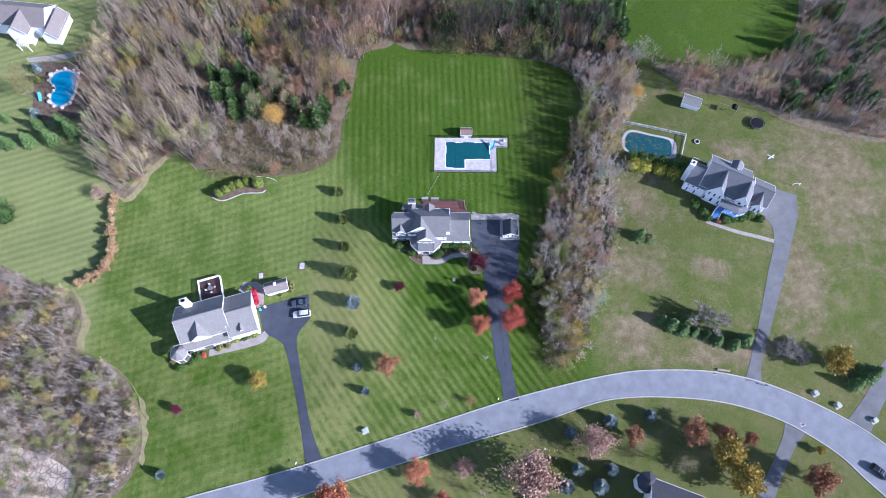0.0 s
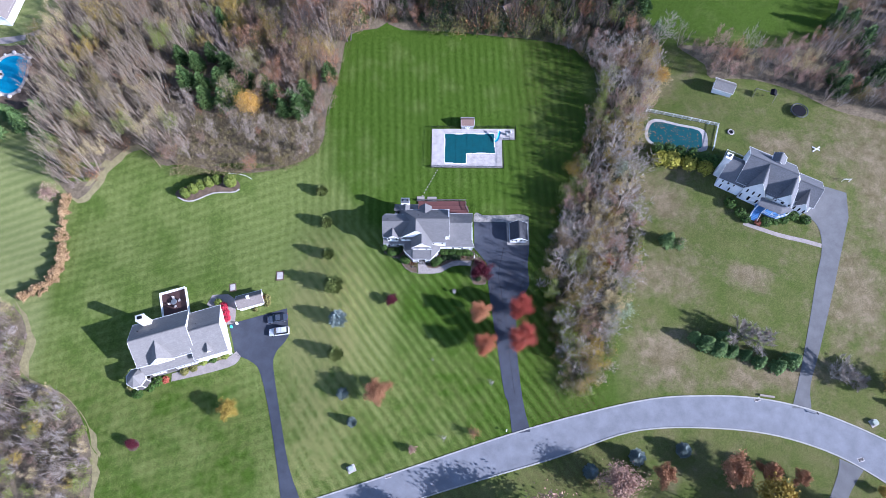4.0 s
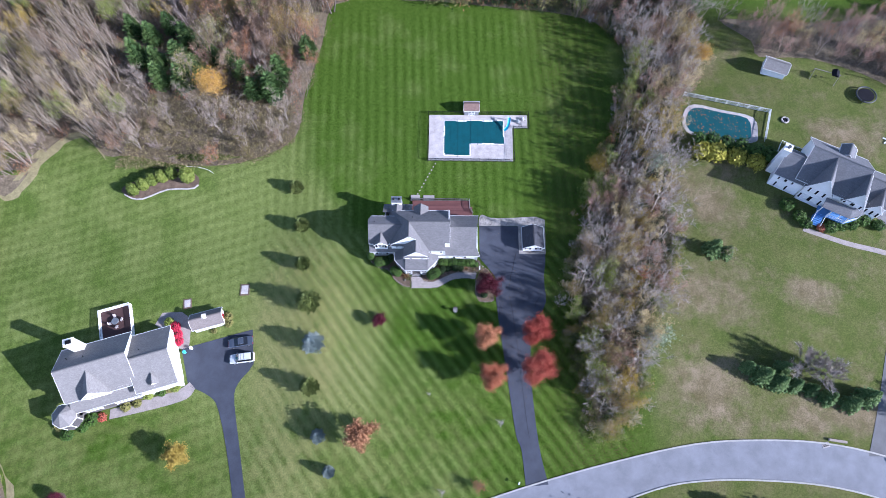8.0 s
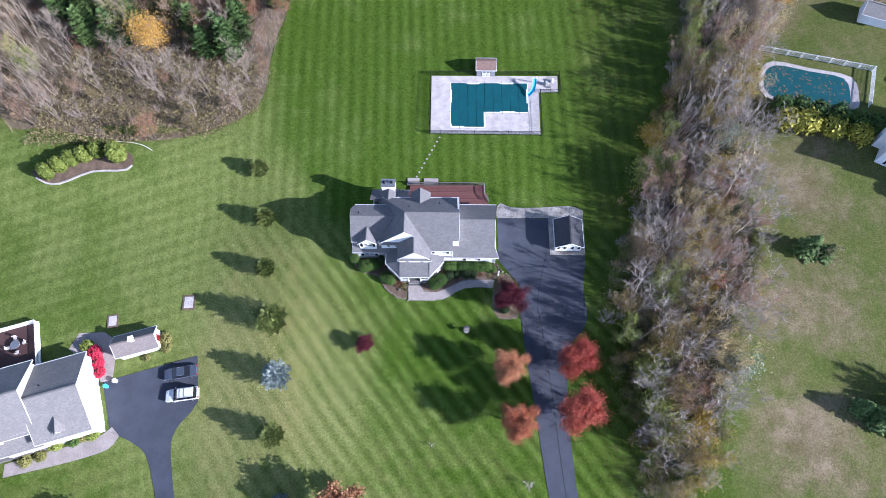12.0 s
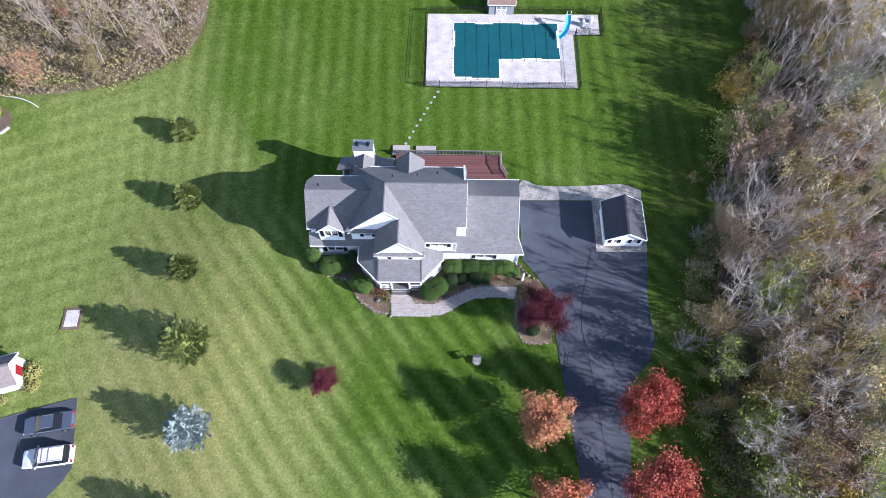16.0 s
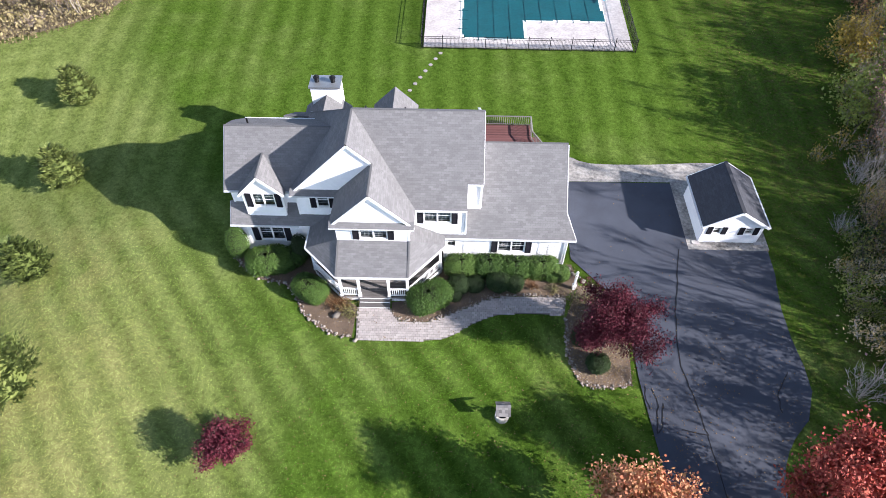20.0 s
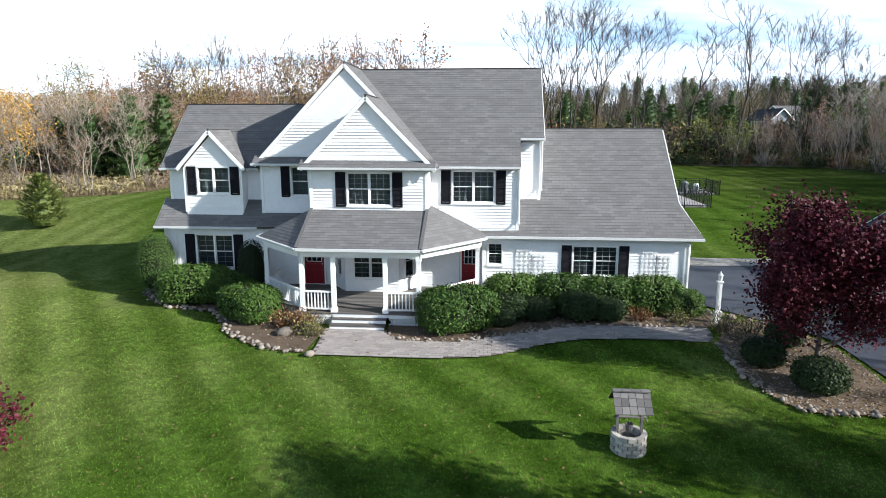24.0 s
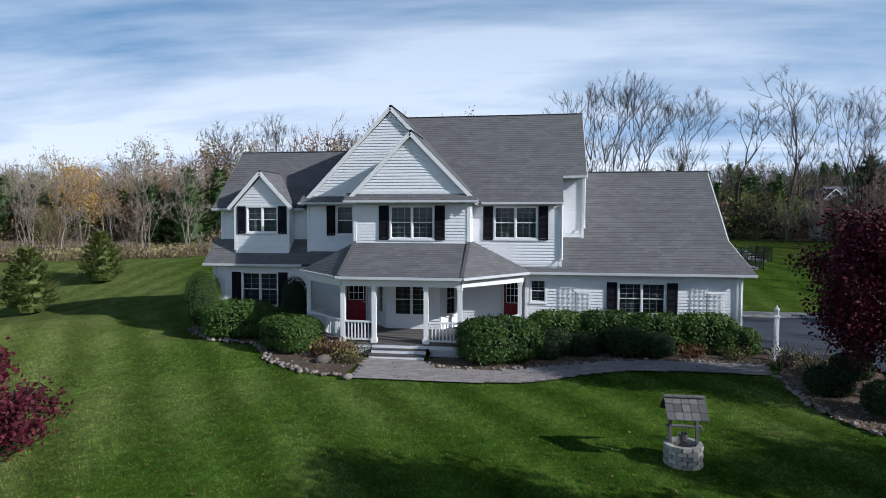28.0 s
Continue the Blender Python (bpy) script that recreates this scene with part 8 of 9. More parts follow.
    post_me = Geo().box(-0.03, -0.03, 0, 0.03, 0.03, 1.3).box(-0.04, -0.04, 1.3, 0.04, 0.04, 1.34).mesh("post", BLACK_METAL)
    picket_me = Geo().box(-0.008, -0.008, 0.06, 0.008, 0.008, 1.22).mesh("picket", BLACK_METAL)
    for line in (ring, ring2):
        for a, b in zip(line, line[1:]):
            d = math.hypot(b[0] - a[0], b[1] - a[1])
            n = max(1, round(d / 1.85))
            g = Geo()
            w = d / n
            for zz in (0.12, 1.0, 1.18):
                g.box(0.03, -0.012, zz, w - 0.03, 0.012, zz + 0.03)
            panel = g.mesh("panel", BLACK_METAL)
            turn = math.degrees(math.atan2(b[1] - a[1], b[0] - a[0]))
            for i in range(n):
                x, y = a[0] + (b[0] - a[0]) * i / n, a[1] + (b[1] - a[1]) * i / n
                for name, me in (("post", post_me), ("panel", panel)):
                    ob = new(name, me)
                    ob.parent = fence
                    ob.matrix_basis = inv @ pose(x, y, z - 0.05, 0, 0, turn)
                for k in range(1, int(w / 0.115)):
                    picket = new("picket", picket_me)
                    picket.parent = ob
                    picket.location = (k * 0.115, 0, 0)
    # stepping stones from the deck of the house
    for i in range(10):
        x, y = 0.75 + 0.40 * i, 17.9 + 0.78 * i
        st = solid("stepping_stone", Geo().lathe(0, 0, [(0.17, -0.03), (0.18, 0.03), (0.14, 0.04)], 8), PATH_STONE, "flat pale stepping stone in the lawn", "stepping stone", group="stepping stones to the pool", at=(x, y, gz(x, y)))
    for x, y, w, d in ((0.25, 17.1, 1.9, 1.0), (3.1, 17.0, 2.3, 1.1)):
        ob = thing("landing", "small pale landing behind the wooden deck", "landing", x, y)
        part("slab", Geo().box(-w / 2, -d / 2, -0.05, w / 2, d / 2, 0.22), PAVER, ob)
        part("step", Geo().box(-w / 2, -d / 2 - 0.3, -0.05, w / 2, -d / 2, 0.4), DECK_GREY, ob)


pool()


# ---- vehicles ----
def car(label, x, y, turn, paint, length=4.75, width=1.86, height=1.7, estate=True, group=""):
    c = thing("car", label, "car", x, y, gz(x, y) + 0.05, turn, group)
    L, W = length / 2, width / 2
    def loft(stations, n=None):
        g = Geo()
        for xx, w, zb, zs, zt, k in stations:
            g.v += [(xx, -w * 0.92, zb), (xx, -w, (zb + zs) / 2), (xx, -w, zs), (xx, -w * k, zt), (xx, w * k, zt), (xx, w, zs), (xx, w, (zb + zs) / 2), (xx, w * 0.92, zb)]
        for s in range(len(stations) - 1):
            for i in range(8):
                g.f.append((s * 8 + i, s * 8 + (i + 1) % 8, s * 8 + 8 + (i + 1) % 8, s * 8 + 8 + i))
        g.f.append(tuple(range(7, -1, -1)))
        g.f.append(tuple(range(len(g.v) - 8, len(g.v))))
        return g
    b = [(-L, W * 0.86, 0.42, 0.72, 0.80, 0.9), (-L + 0.12, W * 0.96, 0.28, 0.80, 0.95, 0.9), (-L * 0.62, W, 0.25, 0.86, 0.98, 0.9), (0, W, 0.25, 0.88, 0.98, 0.9), (L * 0.30, W, 0.25, 0.86, 0.97, 0.9), (L * 0.72, W * 0.97, 0.25, 0.78, 0.90, 0.88), (L - 0.15, W * 0.9, 0.28, 0.66, 0.78, 0.85), (L, W * 0.74, 0.40, 0.58, 0.66, 0.85)]
    part("body", loft(b), paint, c, shade=False)
    rear = -L + 0.22 if estate else -L * 0.58
    top = height
    cab = [(rear, W * 0.80, 0.94, 0.97, 1.0, 0.95), (rear + (0.28 if estate else 0.7), W * 0.90, 0.94, 1.0, top - 0.07, 0.80), (0.0, W * 0.92, 0.94, 1.0, top - 0.04, 0.80), (L * 0.12, W * 0.92, 0.94, 1.0, top - 0.07, 0.80), (L * 0.48, W * 0.88, 0.92, 0.94, 0.96, 0.95)]
    part("side_glass", loft(cab), plain("tinted_glass", (0.012, 0.014, 0.018), 0.08, 0, 8, 0.1, 0.0, 0.5) if "tinted_glass" not in bpy.data.materials else bpy.data.materials["tinted_glass"], c, "dark tinted windows")
    ra, rb = rear + (0.24 if estate else 0.66), L * 0.15
    part("roof", Geo().box(ra, -W * 0.73, top - 0.06, rb, W * 0.73, top + 0.005), paint, c)
    for s in (-1, 1):
        part("roof_rail", Geo().tube([(ra + 0.1, s * W * 0.66, top + 0.04), (rb - 0.1, s * W * 0.66, top + 0.04)], [0.02, 0.02], 6), GREY_METAL, c)
        part("mirror", Geo().box(L * 0.33, s * (W + 0.08) - 0.09, 0.95, L * 0.33 + 0.10, s * (W + 0.08) + 0.09, 1.09), paint, c)
        part("headlight", Geo().box(L - 0.28, s * W * 0.68 - 0.16, 0.58, L - 0.06, s * W * 0.68 + 0.16, 0.70), plain("lamp_lens", (0.7, 0.7, 0.7), 0.1) if "lamp_lens" not in bpy.data.materials else bpy.data.materials["lamp_lens"], c)
        part("tail_light", Geo().box(-L - 0.01, s * W * 0.72 - 0.13, 0.70, -L + 0.12, s * W * 0.72 + 0.13, 0.92), RED_DOOR, c)
        for xx in (-L * 0.60, L * 0.62):
            y0, y1 = s * W - s * 0.2, s * W + s * 0.02
            wh = part("wheel", Geo().tube([(xx, y0, 0.33), (xx, y1, 0.33)], [0.34, 0.34], 18), SHUTTER, c)
            part("rim", Geo().tube([(xx, y1, 0.33), (xx, y1 + s * 0.012, 0.33)], [0.22, 0.20], 12), GREY_METAL, wh)
    for xx in ((-0.6, 0.0, 0.45) if estate else ()):
        part("roof_bar", Geo().box(xx - 0.03, -W * 0.62, top + 0.03, xx + 0.03, W * 0.62, top + 0.06), GREY_METAL, c)


PAINT_WHITE = plain("white_car_paint", (0.62, 0.63, 0.64), 0.2, 0.1, 8, 0.05, 0.0, 0.6)
PAINT_GREY = plain("grey_car_paint", (0.11, 0.13, 0.17), 0.25, 0.5, 8, 0.1, 0.0, 0.6)
PAINT_DARK = plain("dark_car_paint", (0.02, 0.024, 0.032), 0.2, 0.3, 8, 0.1, 0.0, 0.6)
car("white sport utility car parked on the dark driveway", -32.4, -16.7, 188, PAINT_WHITE)
car("grey saloon car with a dark roof panel on the driveway", -33.0, -13.6, 190, PAINT_GREY, 4.8, 1.82, 1.42, False)
car("dark blue car parked at the kerb of the road", 113.2, -55.6, -42, PAINT_DARK, 4.7, 1.82, 1.5)


# ---- neighbouring houses ----
def add_windows(h, a, b, rows, siding=None, shutters=0.0, grid=(2, 2)):
    for u0, u1, z0, z1 in rows:
        window(h, a, b, u0, u1, z0, z1, units=1 if u1 - u0 < 1.3 else 2, grid=grid, shutters=shutters, curtain=False)


def west_house():
    h = thing("house", "long white house with pale grey roofs, front porch and corner turret", "house", -61.9, -26.0, gz(-55, -20), 17.4)
    gable_box(h, 0, 12.2, 0, 9.6, -0.8, 5.2, 8.8, "x", 0.35, SIDING_OLD, SHINGLE_LIGHT)
    gable_box(h, 12.2, 19.2, -1.6, 9.0, -0.8, 4.3, 7.6, "x", 0.35, SIDING_OLD, SHINGLE_LIGHT)
    for x in (2.0, 8.8):
        window(h, (0, -0.03), (12.2, -0.03), x, x + 1.5, 1.0, 2.3, curtain=False)
    for x in (13.6, 16.6):
        window(h, (12.2, -1.63), (19.2, -1.63), x - 12.2, x - 11.0, 1.1, 2.4, units=1, curtain=False)
    # front gable and its little neighbour
    roof(h, [[(5.2, -0.6, 8.1), (5.2, 3.8, 8.1), (2.6, 0.9, 5.2), (2.6, -0.6, 5.2)]], SHINGLE_LIGHT)
    roof(h, [[(5.2, -0.6, 8.1), (7.8, -0.6, 5.2), (7.8, 0.9, 5.2), (5.2, 3.8, 8.1)]], SHINGLE_LIGHT)
    wall(h, (3.0, -0.25), (7.4, -0.25), 3.2, 5.4, [(1.5, 2.9, 3.7, 4.9)], SIDING_OLD, peak=(2.2, 7.8))
    window(h, (3.0, -0.25), (7.4, -0.25), 1.5, 2.9, 3.7, 4.9, curtain=False)
    boards(h, [((2.6, -0.62, 5.1), (5.2, -0.62, 8.0)), ((5.2, -0.62, 8.0), (7.8, -0.62, 5.1))], 0.06, 0.24)
    roof(h, [[(15.6, -1.4, 6.0), (15.6, 0.6, 6.0), (14.8, -0.6, 4.9), (14.8, -1.4, 4.9)]], SHINGLE_LIGHT, 0.08)
    roof(h, [[(15.6, -1.4, 6.0), (16.4, -1.4, 4.9), (16.4, -0.6, 4.9), (15.6, 0.6, 6.0)]], SHINGLE_LIGHT, 0.08)
    wall(h, (15.0, -1.2), (16.2, -1.2), 4.3, 4.95, (), SIDING_OLD, peak=(0.6, 5.8))
    # porch along the front
    roof(h, [[(-0.3, -1.9, 2.75), (12.4, -1.9, 2.75), (12.4, 0.05, 3.5), (-0.3, 0.05, 3.5)]], SHINGLE_LIGHT, 0.08, "porch_roof")
    part("porch_floor", Geo().box(-0.2, -1.75, -0.5, 12.2, 0.0, 0.35), DECK_GREY, h)
    for x in (1.5, 4.2, 6.9, 9.6, 12.0):
        post(h, x, -1.65, 0.35, 2.72)
    for xa, xb in ((1.6, 4.1), (7.0, 9.5), (9.7, 11.9)):
        railing(h, (xa, -1.65), (xb, -1.65), 0.35, 0.8, 0.14)
    gutter(h, (-0.3, -1.9, 2.75), (12.4, -1.9, 2.75))
    # corner turret
    ring = [(-1.7 + 2.3 * math.cos(6.283 * i / 8 + 0.39), -1.7 + 2.3 * math.sin(6.283 * i / 8 + 0.39)) for i in range(8)]
    part("turret_floor", Geo().prism(ring, -0.6, 0.35), DECK_GREY, h)
    for i in range(8):
        p, q = ring[i], ring[(i + 1) % 8]
        post(h, p[0] * 0.95 - 0.085, p[1] * 0.95 - 0.085, 0.35, 2.75, 0.13)
        roof(h, [[(*p, 2.75), (*q, 2.75), (-1.7, -1.7, 4.5)]], SHINGLE_LIGHT, 0.06, "turret_roof")
        part("beam", Geo().bar((*p, 2.68), (*q, 2.68), 0.14, 0.2), TRIM, h)
    # bay on the west side, chimney, rear deck
    gable_box(h, -1.6, 0.05, 3.0, 6.6, -0.8, 3.0, 3.7, "y", 0.2, SIDING_OLD, SHINGLE_LIGHT, trim=False)
    chim = part("chimney", Geo().box(2.5, 8.6, 0, 4.3, 9.9, 9.6).box(2.4, 8.5, 9.6, 4.4, 10.0, 9.75), SIDING_OLD, h, "white chimney")
    part("flue", Geo().box(2.9, 8.9, 9.75, 3.9, 9.6, 9.95), BLACK_METAL, chim)
    part("deck_floor", Geo().box(5.6, 9.7, 1.3, 11.6, 17.2, 1.5), DECK_DARK, h, "dark red-brown deck")
    for x in (5.8, 8.6, 11.4):
        for y in (12.5, 17.0):
            part("deck_post", Geo().box(x - 0.06, y - 0.06, -1.0, x + 0.06, y + 0.06, 1.3), DECK_DARK, h)
    for p, q in (((5.6, 9.8), (5.6, 17.2)), ((5.6, 17.2), (11.6, 17.2)), ((11.6, 17.2), (11.6, 9.8))):
        railing(h, p, q, 1.5, 0.95, 0.10)
        part("rail_board", Geo().bar((*p, 1.42), (*q, 1.42), 0.22, 0.3), TRIM, h)
    for x, y in ((1.6, 7.2), (4.6, 6.8), (14.2, 5.4)):
        part("vent_pipe", Geo().tube([(x, y, 5.6), (x, y, 7.6 if x < 12 else 6.8)], [0.09, 0.09], 8), BLACK_METAL, h)
    # garage end
    for y in (-0.4, 4.6):
        part("garage_door", Geo().box(19.21, y, -0.3, 19.26, y + 3.2, 2.1), TRIM, h, "white panelled garage door")
    window(h, (19.24, -1.6), (19.24, 9.0), 4.2, 5.2, 3.4, 4.6, units=1, curtain=False)
    # terrace table
    t = thing("patio_table", "dark patio table with pale chairs on the deck", "table", *(Matrix.Rotation(radians(17.4), 2) @ Vector((8.6, 14.2)) + Vector((-61.9, -26.0))), gz(-55, -20) + 1.5)
    part("tabletop", Geo().lathe(0, 0, [(0.7, 0.70), (0.72, 0.73), (0.7, 0.75)], 12), GREY_METAL, t)
    part("pedestal", Geo().tube([(0, 0, 0), (0, 0, 0.7)], [0.15, 0.05], 8), GREY_METAL, t)
    for i in range(4):
        a = 1.57 * i + 0.4
        ch = thing("patio_chair", "pale grey patio chair at the deck table", "chair", t.location.x + 1.15 * math.cos(a), t.location.y + 1.15 * math.sin(a), t.location.z, math.degrees(a), "chairs round the patio table")
        part("seat", Geo().box(-0.25, -0.25, 0.40, 0.25, 0.25, 0.45), CONCRETE, ch)
        part("backrest", Geo().box(0.22, -0.25, 0.45, 0.27, 0.25, 0.95), CONCRETE, ch)
        for lx in (-0.22, 0.22):
            for ly in (-0.22, 0.22):
                part("leg", Geo().box(lx - 0.02, ly - 0.02, 0, lx + 0.02, ly + 0.02, 0.40), GREY_METAL, ch)
    return h


west_house()
sheet("path_west", spline([(-56.5, -28.2), (-47.5, -26.0), (-42.4, -24.3), (-41.0, -22.4)], 3) + spline([(-42.2, -21.2), (-44.5, -22.8), (-51.3, -24.8), (-56.6, -26.4)], 3), PATH_STONE, "pale concrete path before the white house", "path", 0.05)
sheet("terrace_west", [(-47.5, -12.2), (-50.5, -10.2), (-49.4, -7.8), (-45.6, -7.6), (-43.4, -9.0), (-43.2, -14.6), (-45.0, -15.0), (-45.8, -11.6)], PATH_STONE, "grey paved terrace behind the white house", "terrace", 0.05)
w_shed = thing("shed", "grey-roofed white garden shed with a red door", "shed", -39.7, -9.5, gz(-39.7, -9.5), 16.5)
gable_box(w_shed, -2.9, 2.9, -1.4, 1.4, -0.3, 2.1, 3.4, "x", 0.25, SIDING_OLD, shingles("taupe_shingles", (0.20, 0.175, 0.165)))
part("door", Geo().box(2.91, -0.5, 0, 2.96, 0.5, 1.9), RED_DOOR, w_shed, "red shed door")
part("cupola", Geo().box(-0.3, -0.3, 3.1, 0.3, 0.3, 3.8).box(-0.4, -0.4, 3.8, 0.4, 0.4, 3.9), SIDING_OLD, w_shed)


def more_shrubs():
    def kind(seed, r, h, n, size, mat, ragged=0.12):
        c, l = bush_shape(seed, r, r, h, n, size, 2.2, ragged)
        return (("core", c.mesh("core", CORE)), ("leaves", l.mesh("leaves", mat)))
    lime, green, red, olive, crimson = kind(301, 1.0, 1.3, 700, 0.2, LEAF_LIME), kind(302, 1.0, 1.2, 700, 0.2, LEAF_GREEN), kind(303, 0.8, 0.9, 500, 0.18, LEAF_RED), kind(304, 1.0, 1.0, 600, 0.2, LEAF_OLIVE), kind(305, 0.7, 1.0, 600, 0.14, foliage("crimson_leaves", [(0.22, 0.008, 0.02), (0.42, 0.02, 0.05), (0.5, 0.05, 0.09)]))
    west = "shrubs before the white house"
    for x, y, k, s, label in ((-49.6, -23.6, lime, 0.9, "round lime green shrub by the path"), (-44.6, -22.2, lime, 0.9, "round lime green shrub by the path"), (-47.2, -23.0, green, 0.9, "dark green shrub by the path"), (-45.9, -22.5, olive, 0.8, "olive shrub by the path"), (-51.6, -25.2, olive, 0.8, "olive shrub by the path"), (-53.6, -25.9, olive, 0.9, "olive shrub by the path"), (-57.8, -27.9, red, 1.0, "reddish shrub below the porch"), (-59.4, -28.2, green, 1.1, "dark green shrub below the porch"), (-61.0, -29.6, green, 1.0, "dark green shrub below the turret"), (-63.6, -31.0, green, 1.1, "dark green shrub below the turret"), (-65.2, -29.5, olive, 1.0, "olive shrub below the turret"), (-47.6, -9.8, lime, 0.85, "round lime green shrub on the terrace"), (-46.2, -10.8, crimson, 1.35, "crimson burning bush by the gable"), (-45.7, -12.2, crimson, 1.4, "crimson burning bush by the gable"), (-45.3, -13.5, crimson, 1.3, "crimson burning bush by the gable"), (-38.6, -11.4, olive, 0.5, "low olive shrub beside the shed"), (-36.2, -8.6, olive, 0.9, "loose shrub beside the shed"), (-35.9, -9.8, olive, 0.8, "loose shrub beside the shed")):
        plant("shrub", label, "shrub", k, x, y, s, x * 31, west)
    east = "shrubs round the eastern house"
    gold = kind(306, 1.3, 2.2, 900, 0.26, foliage("lemon_leaves", [(0.13, 0.13, 0.012), (0.29, 0.27, 0.030), (0.48, 0.44, 0.08)]), 0.22)
    tallg = kind(307, 1.4, 3.0, 900, 0.26, LEAF_GREEN, 0.18)
    for x, y, k, s, label in ((60.2, 29.6, tallg, 1.0, "tall dark evergreen beside the pool"), (62.8, 29.2, tallg, 1.0, "tall dark evergreen beside the pool"), (65.5, 28.4, tallg, 0.95, "tall dark evergreen beside the pool"), (68.4, 27.4, tallg, 1.0, "tall dark evergreen beside the pool"), (71.4, 26.4, tallg, 0.95, "tall dark evergreen beside the pool"), (73.6, 25.4, tallg, 0.95, "tall dark evergreen beside the pool"), (60.6, 26.8, gold, 1.3, "lemon yellow shrub in a row"), (63.4, 26.4, gold, 1.35, "lemon yellow shrub in a row"), (67.3, 25.3, gold, 1.2, "lemon yellow shrub in a row"), (71.0, 23.8, gold, 1.15, "lemon yellow shrub in a row"), (76.4, 14.8, green, 1.3, "dark green shrub by the porch"), (78.6, 12.4, green, 1.2, "grey-green shrub by the porch"), (79.6, 10.9, green, 1.1, "dark green shrub by the porch"), (84.4, 9.9, green, 1.2, "green shrub along the path"), (86.4, 10.4, green, 1.2, "green shrub along the path"), (88.6, 10.6, green, 1.2, "green shrub along the path"), (91.0, 11.6, green, 1.3, "green shrub along the path"), (94.0, 10.4, green, 1.1, "green shrub along the path"), (82.6, 9.9, red, 1.0, "reddish shrub along the path")):
        plant("shrub", label, "shrub", k, x, y, s, x * 31, east)


more_shrubs()


def east_house():
    slate = shingles("slate_grey_shingles", (0.150, 0.153, 0.165))
    g0 = gz(82, 18)
    h = thing("house", "white house with grey gables, blue porch stairs and attached garage", "house", 82, 18, g0, -28)
    # the main block, its two front gables, the west wing and the garage
    gable_box(h, -4.8, 6.2, -2.4, 8.0, -1.2, 5.2, 9.2, "x", 0.35, SIDING, slate)
    gable_box(h, -2.6, 2.2, -3.0, 2.6, -1.2, 4.9, 9.0, "y", 0.35, SIDING, slate)
    gable_box(h, 4.6, 8.4, -2.7, 2.8, -1.2, 5.0, 8.7, "y", 0.35, SIDING, slate)
    gable_box(h, -8.6, -2.8, -2.6, 4.2, -1.2, 4.3, 7.4, "x", 0.35, SIDING, slate)
    gable_box(h, 8.6, 13.6, 0.8, 8.2, -1.2, 3.0, 5.5, "x", 0.35, SIDING, slate)
    gable_box(h, 10.0, 12.6, -0.6, 3.6, -1.2, 3.0, 4.9, "y", 0.3, SIDING, slate)
    gable_box(h, 0.4, 3.0, 5.0, 7.6, 5.0, 7.3, 8.3, "y", 0.2, SIDING, slate)
    roof(h, [[(1.9, -5.0, 2.9), (7.4, -5.0, 2.9), (7.0, -3.1, 3.8), (1.9, -3.1, 3.8)]], slate, 0.1, "porch_roof")
    roof(h, [[(7.4, -5.0, 2.9), (9.7, -2.7, 2.9), (8.6, -1.6, 3.8), (7.0, -3.1, 3.8)]], slate, 0.1, "porch_roof")
    for x, y in ((2.1, -4.8), (4.0, -4.8), (5.8, -4.8), (7.3, -4.8), (9.4, -2.8)):
        post(h, x, y, 0.5, 2.9, 0.16)
    for a, b, rows in (((-8.6, -2.64), (-2.8, -2.64), [(1.2, 2.3, 2.7, 4.0), (2.5, 3.6, 2.7, 4.0), (1.4, 3.2, 0.2, 1.6)]), ((-2.6, -3.04), (2.2, -3.04), [(1.1, 2.2, 3.2, 4.5), (2.5, 3.6, 3.2, 4.5), (0.5, 2.0, 0.5, 2.0), (2.6, 4.1, 0.5, 2.0)]), ((4.6, -2.74), (8.4, -2.74), [(0.5, 1.5, 4.0, 4.8), (2.2, 3.2, 4.0, 4.8), (1.0, 2.8, 0.8, 2.4)]), ((10.0, -0.64), (12.6, -0.64), [(0.3, 1.1, 1.0, 2.3), (1.4, 2.2, 1.0, 2.3)])):
        add_windows(h, a, b, rows, shutters=0.3)
    blue = plain("blue_deck_paint", (0.10, 0.23, 0.48), 0.55, 0, 12, 0.2, 0.1)
    part("porch_floor", Geo().prism([(2.0, -4.9), (7.4, -4.9), (9.5, -2.8), (8.5, -1.8), (8.5, -3.1), (2.0, -3.1)], 0.2, 0.5), blue, h, "blue painted porch floor")
    for i in range(6):
        part("step", Geo().box(1.9, -7.0 + 0.34 * i, -0.8, 3.7, -6.66 + 0.34 * i, -0.75 + 0.2 * i), blue, h, "blue painted step")
    for x in (1.85, 3.75):
        part("handrail", Geo().bar((x, -7.0, 0.1), (x, -4.95, 1.4), 0.08, 0.1).bar((x, -7.0, -0.8), (x, -7.0, 0.12), 0.1, 0.1), TRIM, h, "white stair handrail")
    for p, q in (((3.8, -4.85), (7.3, -4.85)), ((7.4, -4.8), (9.4, -2.8))):
        railing(h, p, q, 0.5, 0.9, 0.2)
    part("chimney", Geo().box(-9.9, -0.2, -1.0, -8.6, 1.4, 8.3).box(-10.0, -0.3, 8.3, -8.5, 1.5, 8.45), SIDING, h, "white sided chimney")
    part("chimney_pot", Geo().lathe(-9.25, 0.6, [(0.3, 8.45), (0.3, 8.85), (0.36, 8.9)], 8), DARK_PLASTIC, h, "dark chimney cap")
    part("deck_floor", Geo().box(-9.2, 4.4, 0.6, -4.8, 7.6, 0.75), blue, h, "blue painted rear deck")
    for p, q in (((-9.2, 4.5), (-9.2, 7.6)), ((-9.2, 7.6), (-4.8, 7.6))):
        railing(h, p, q, 0.75, 0.9, 0.2)


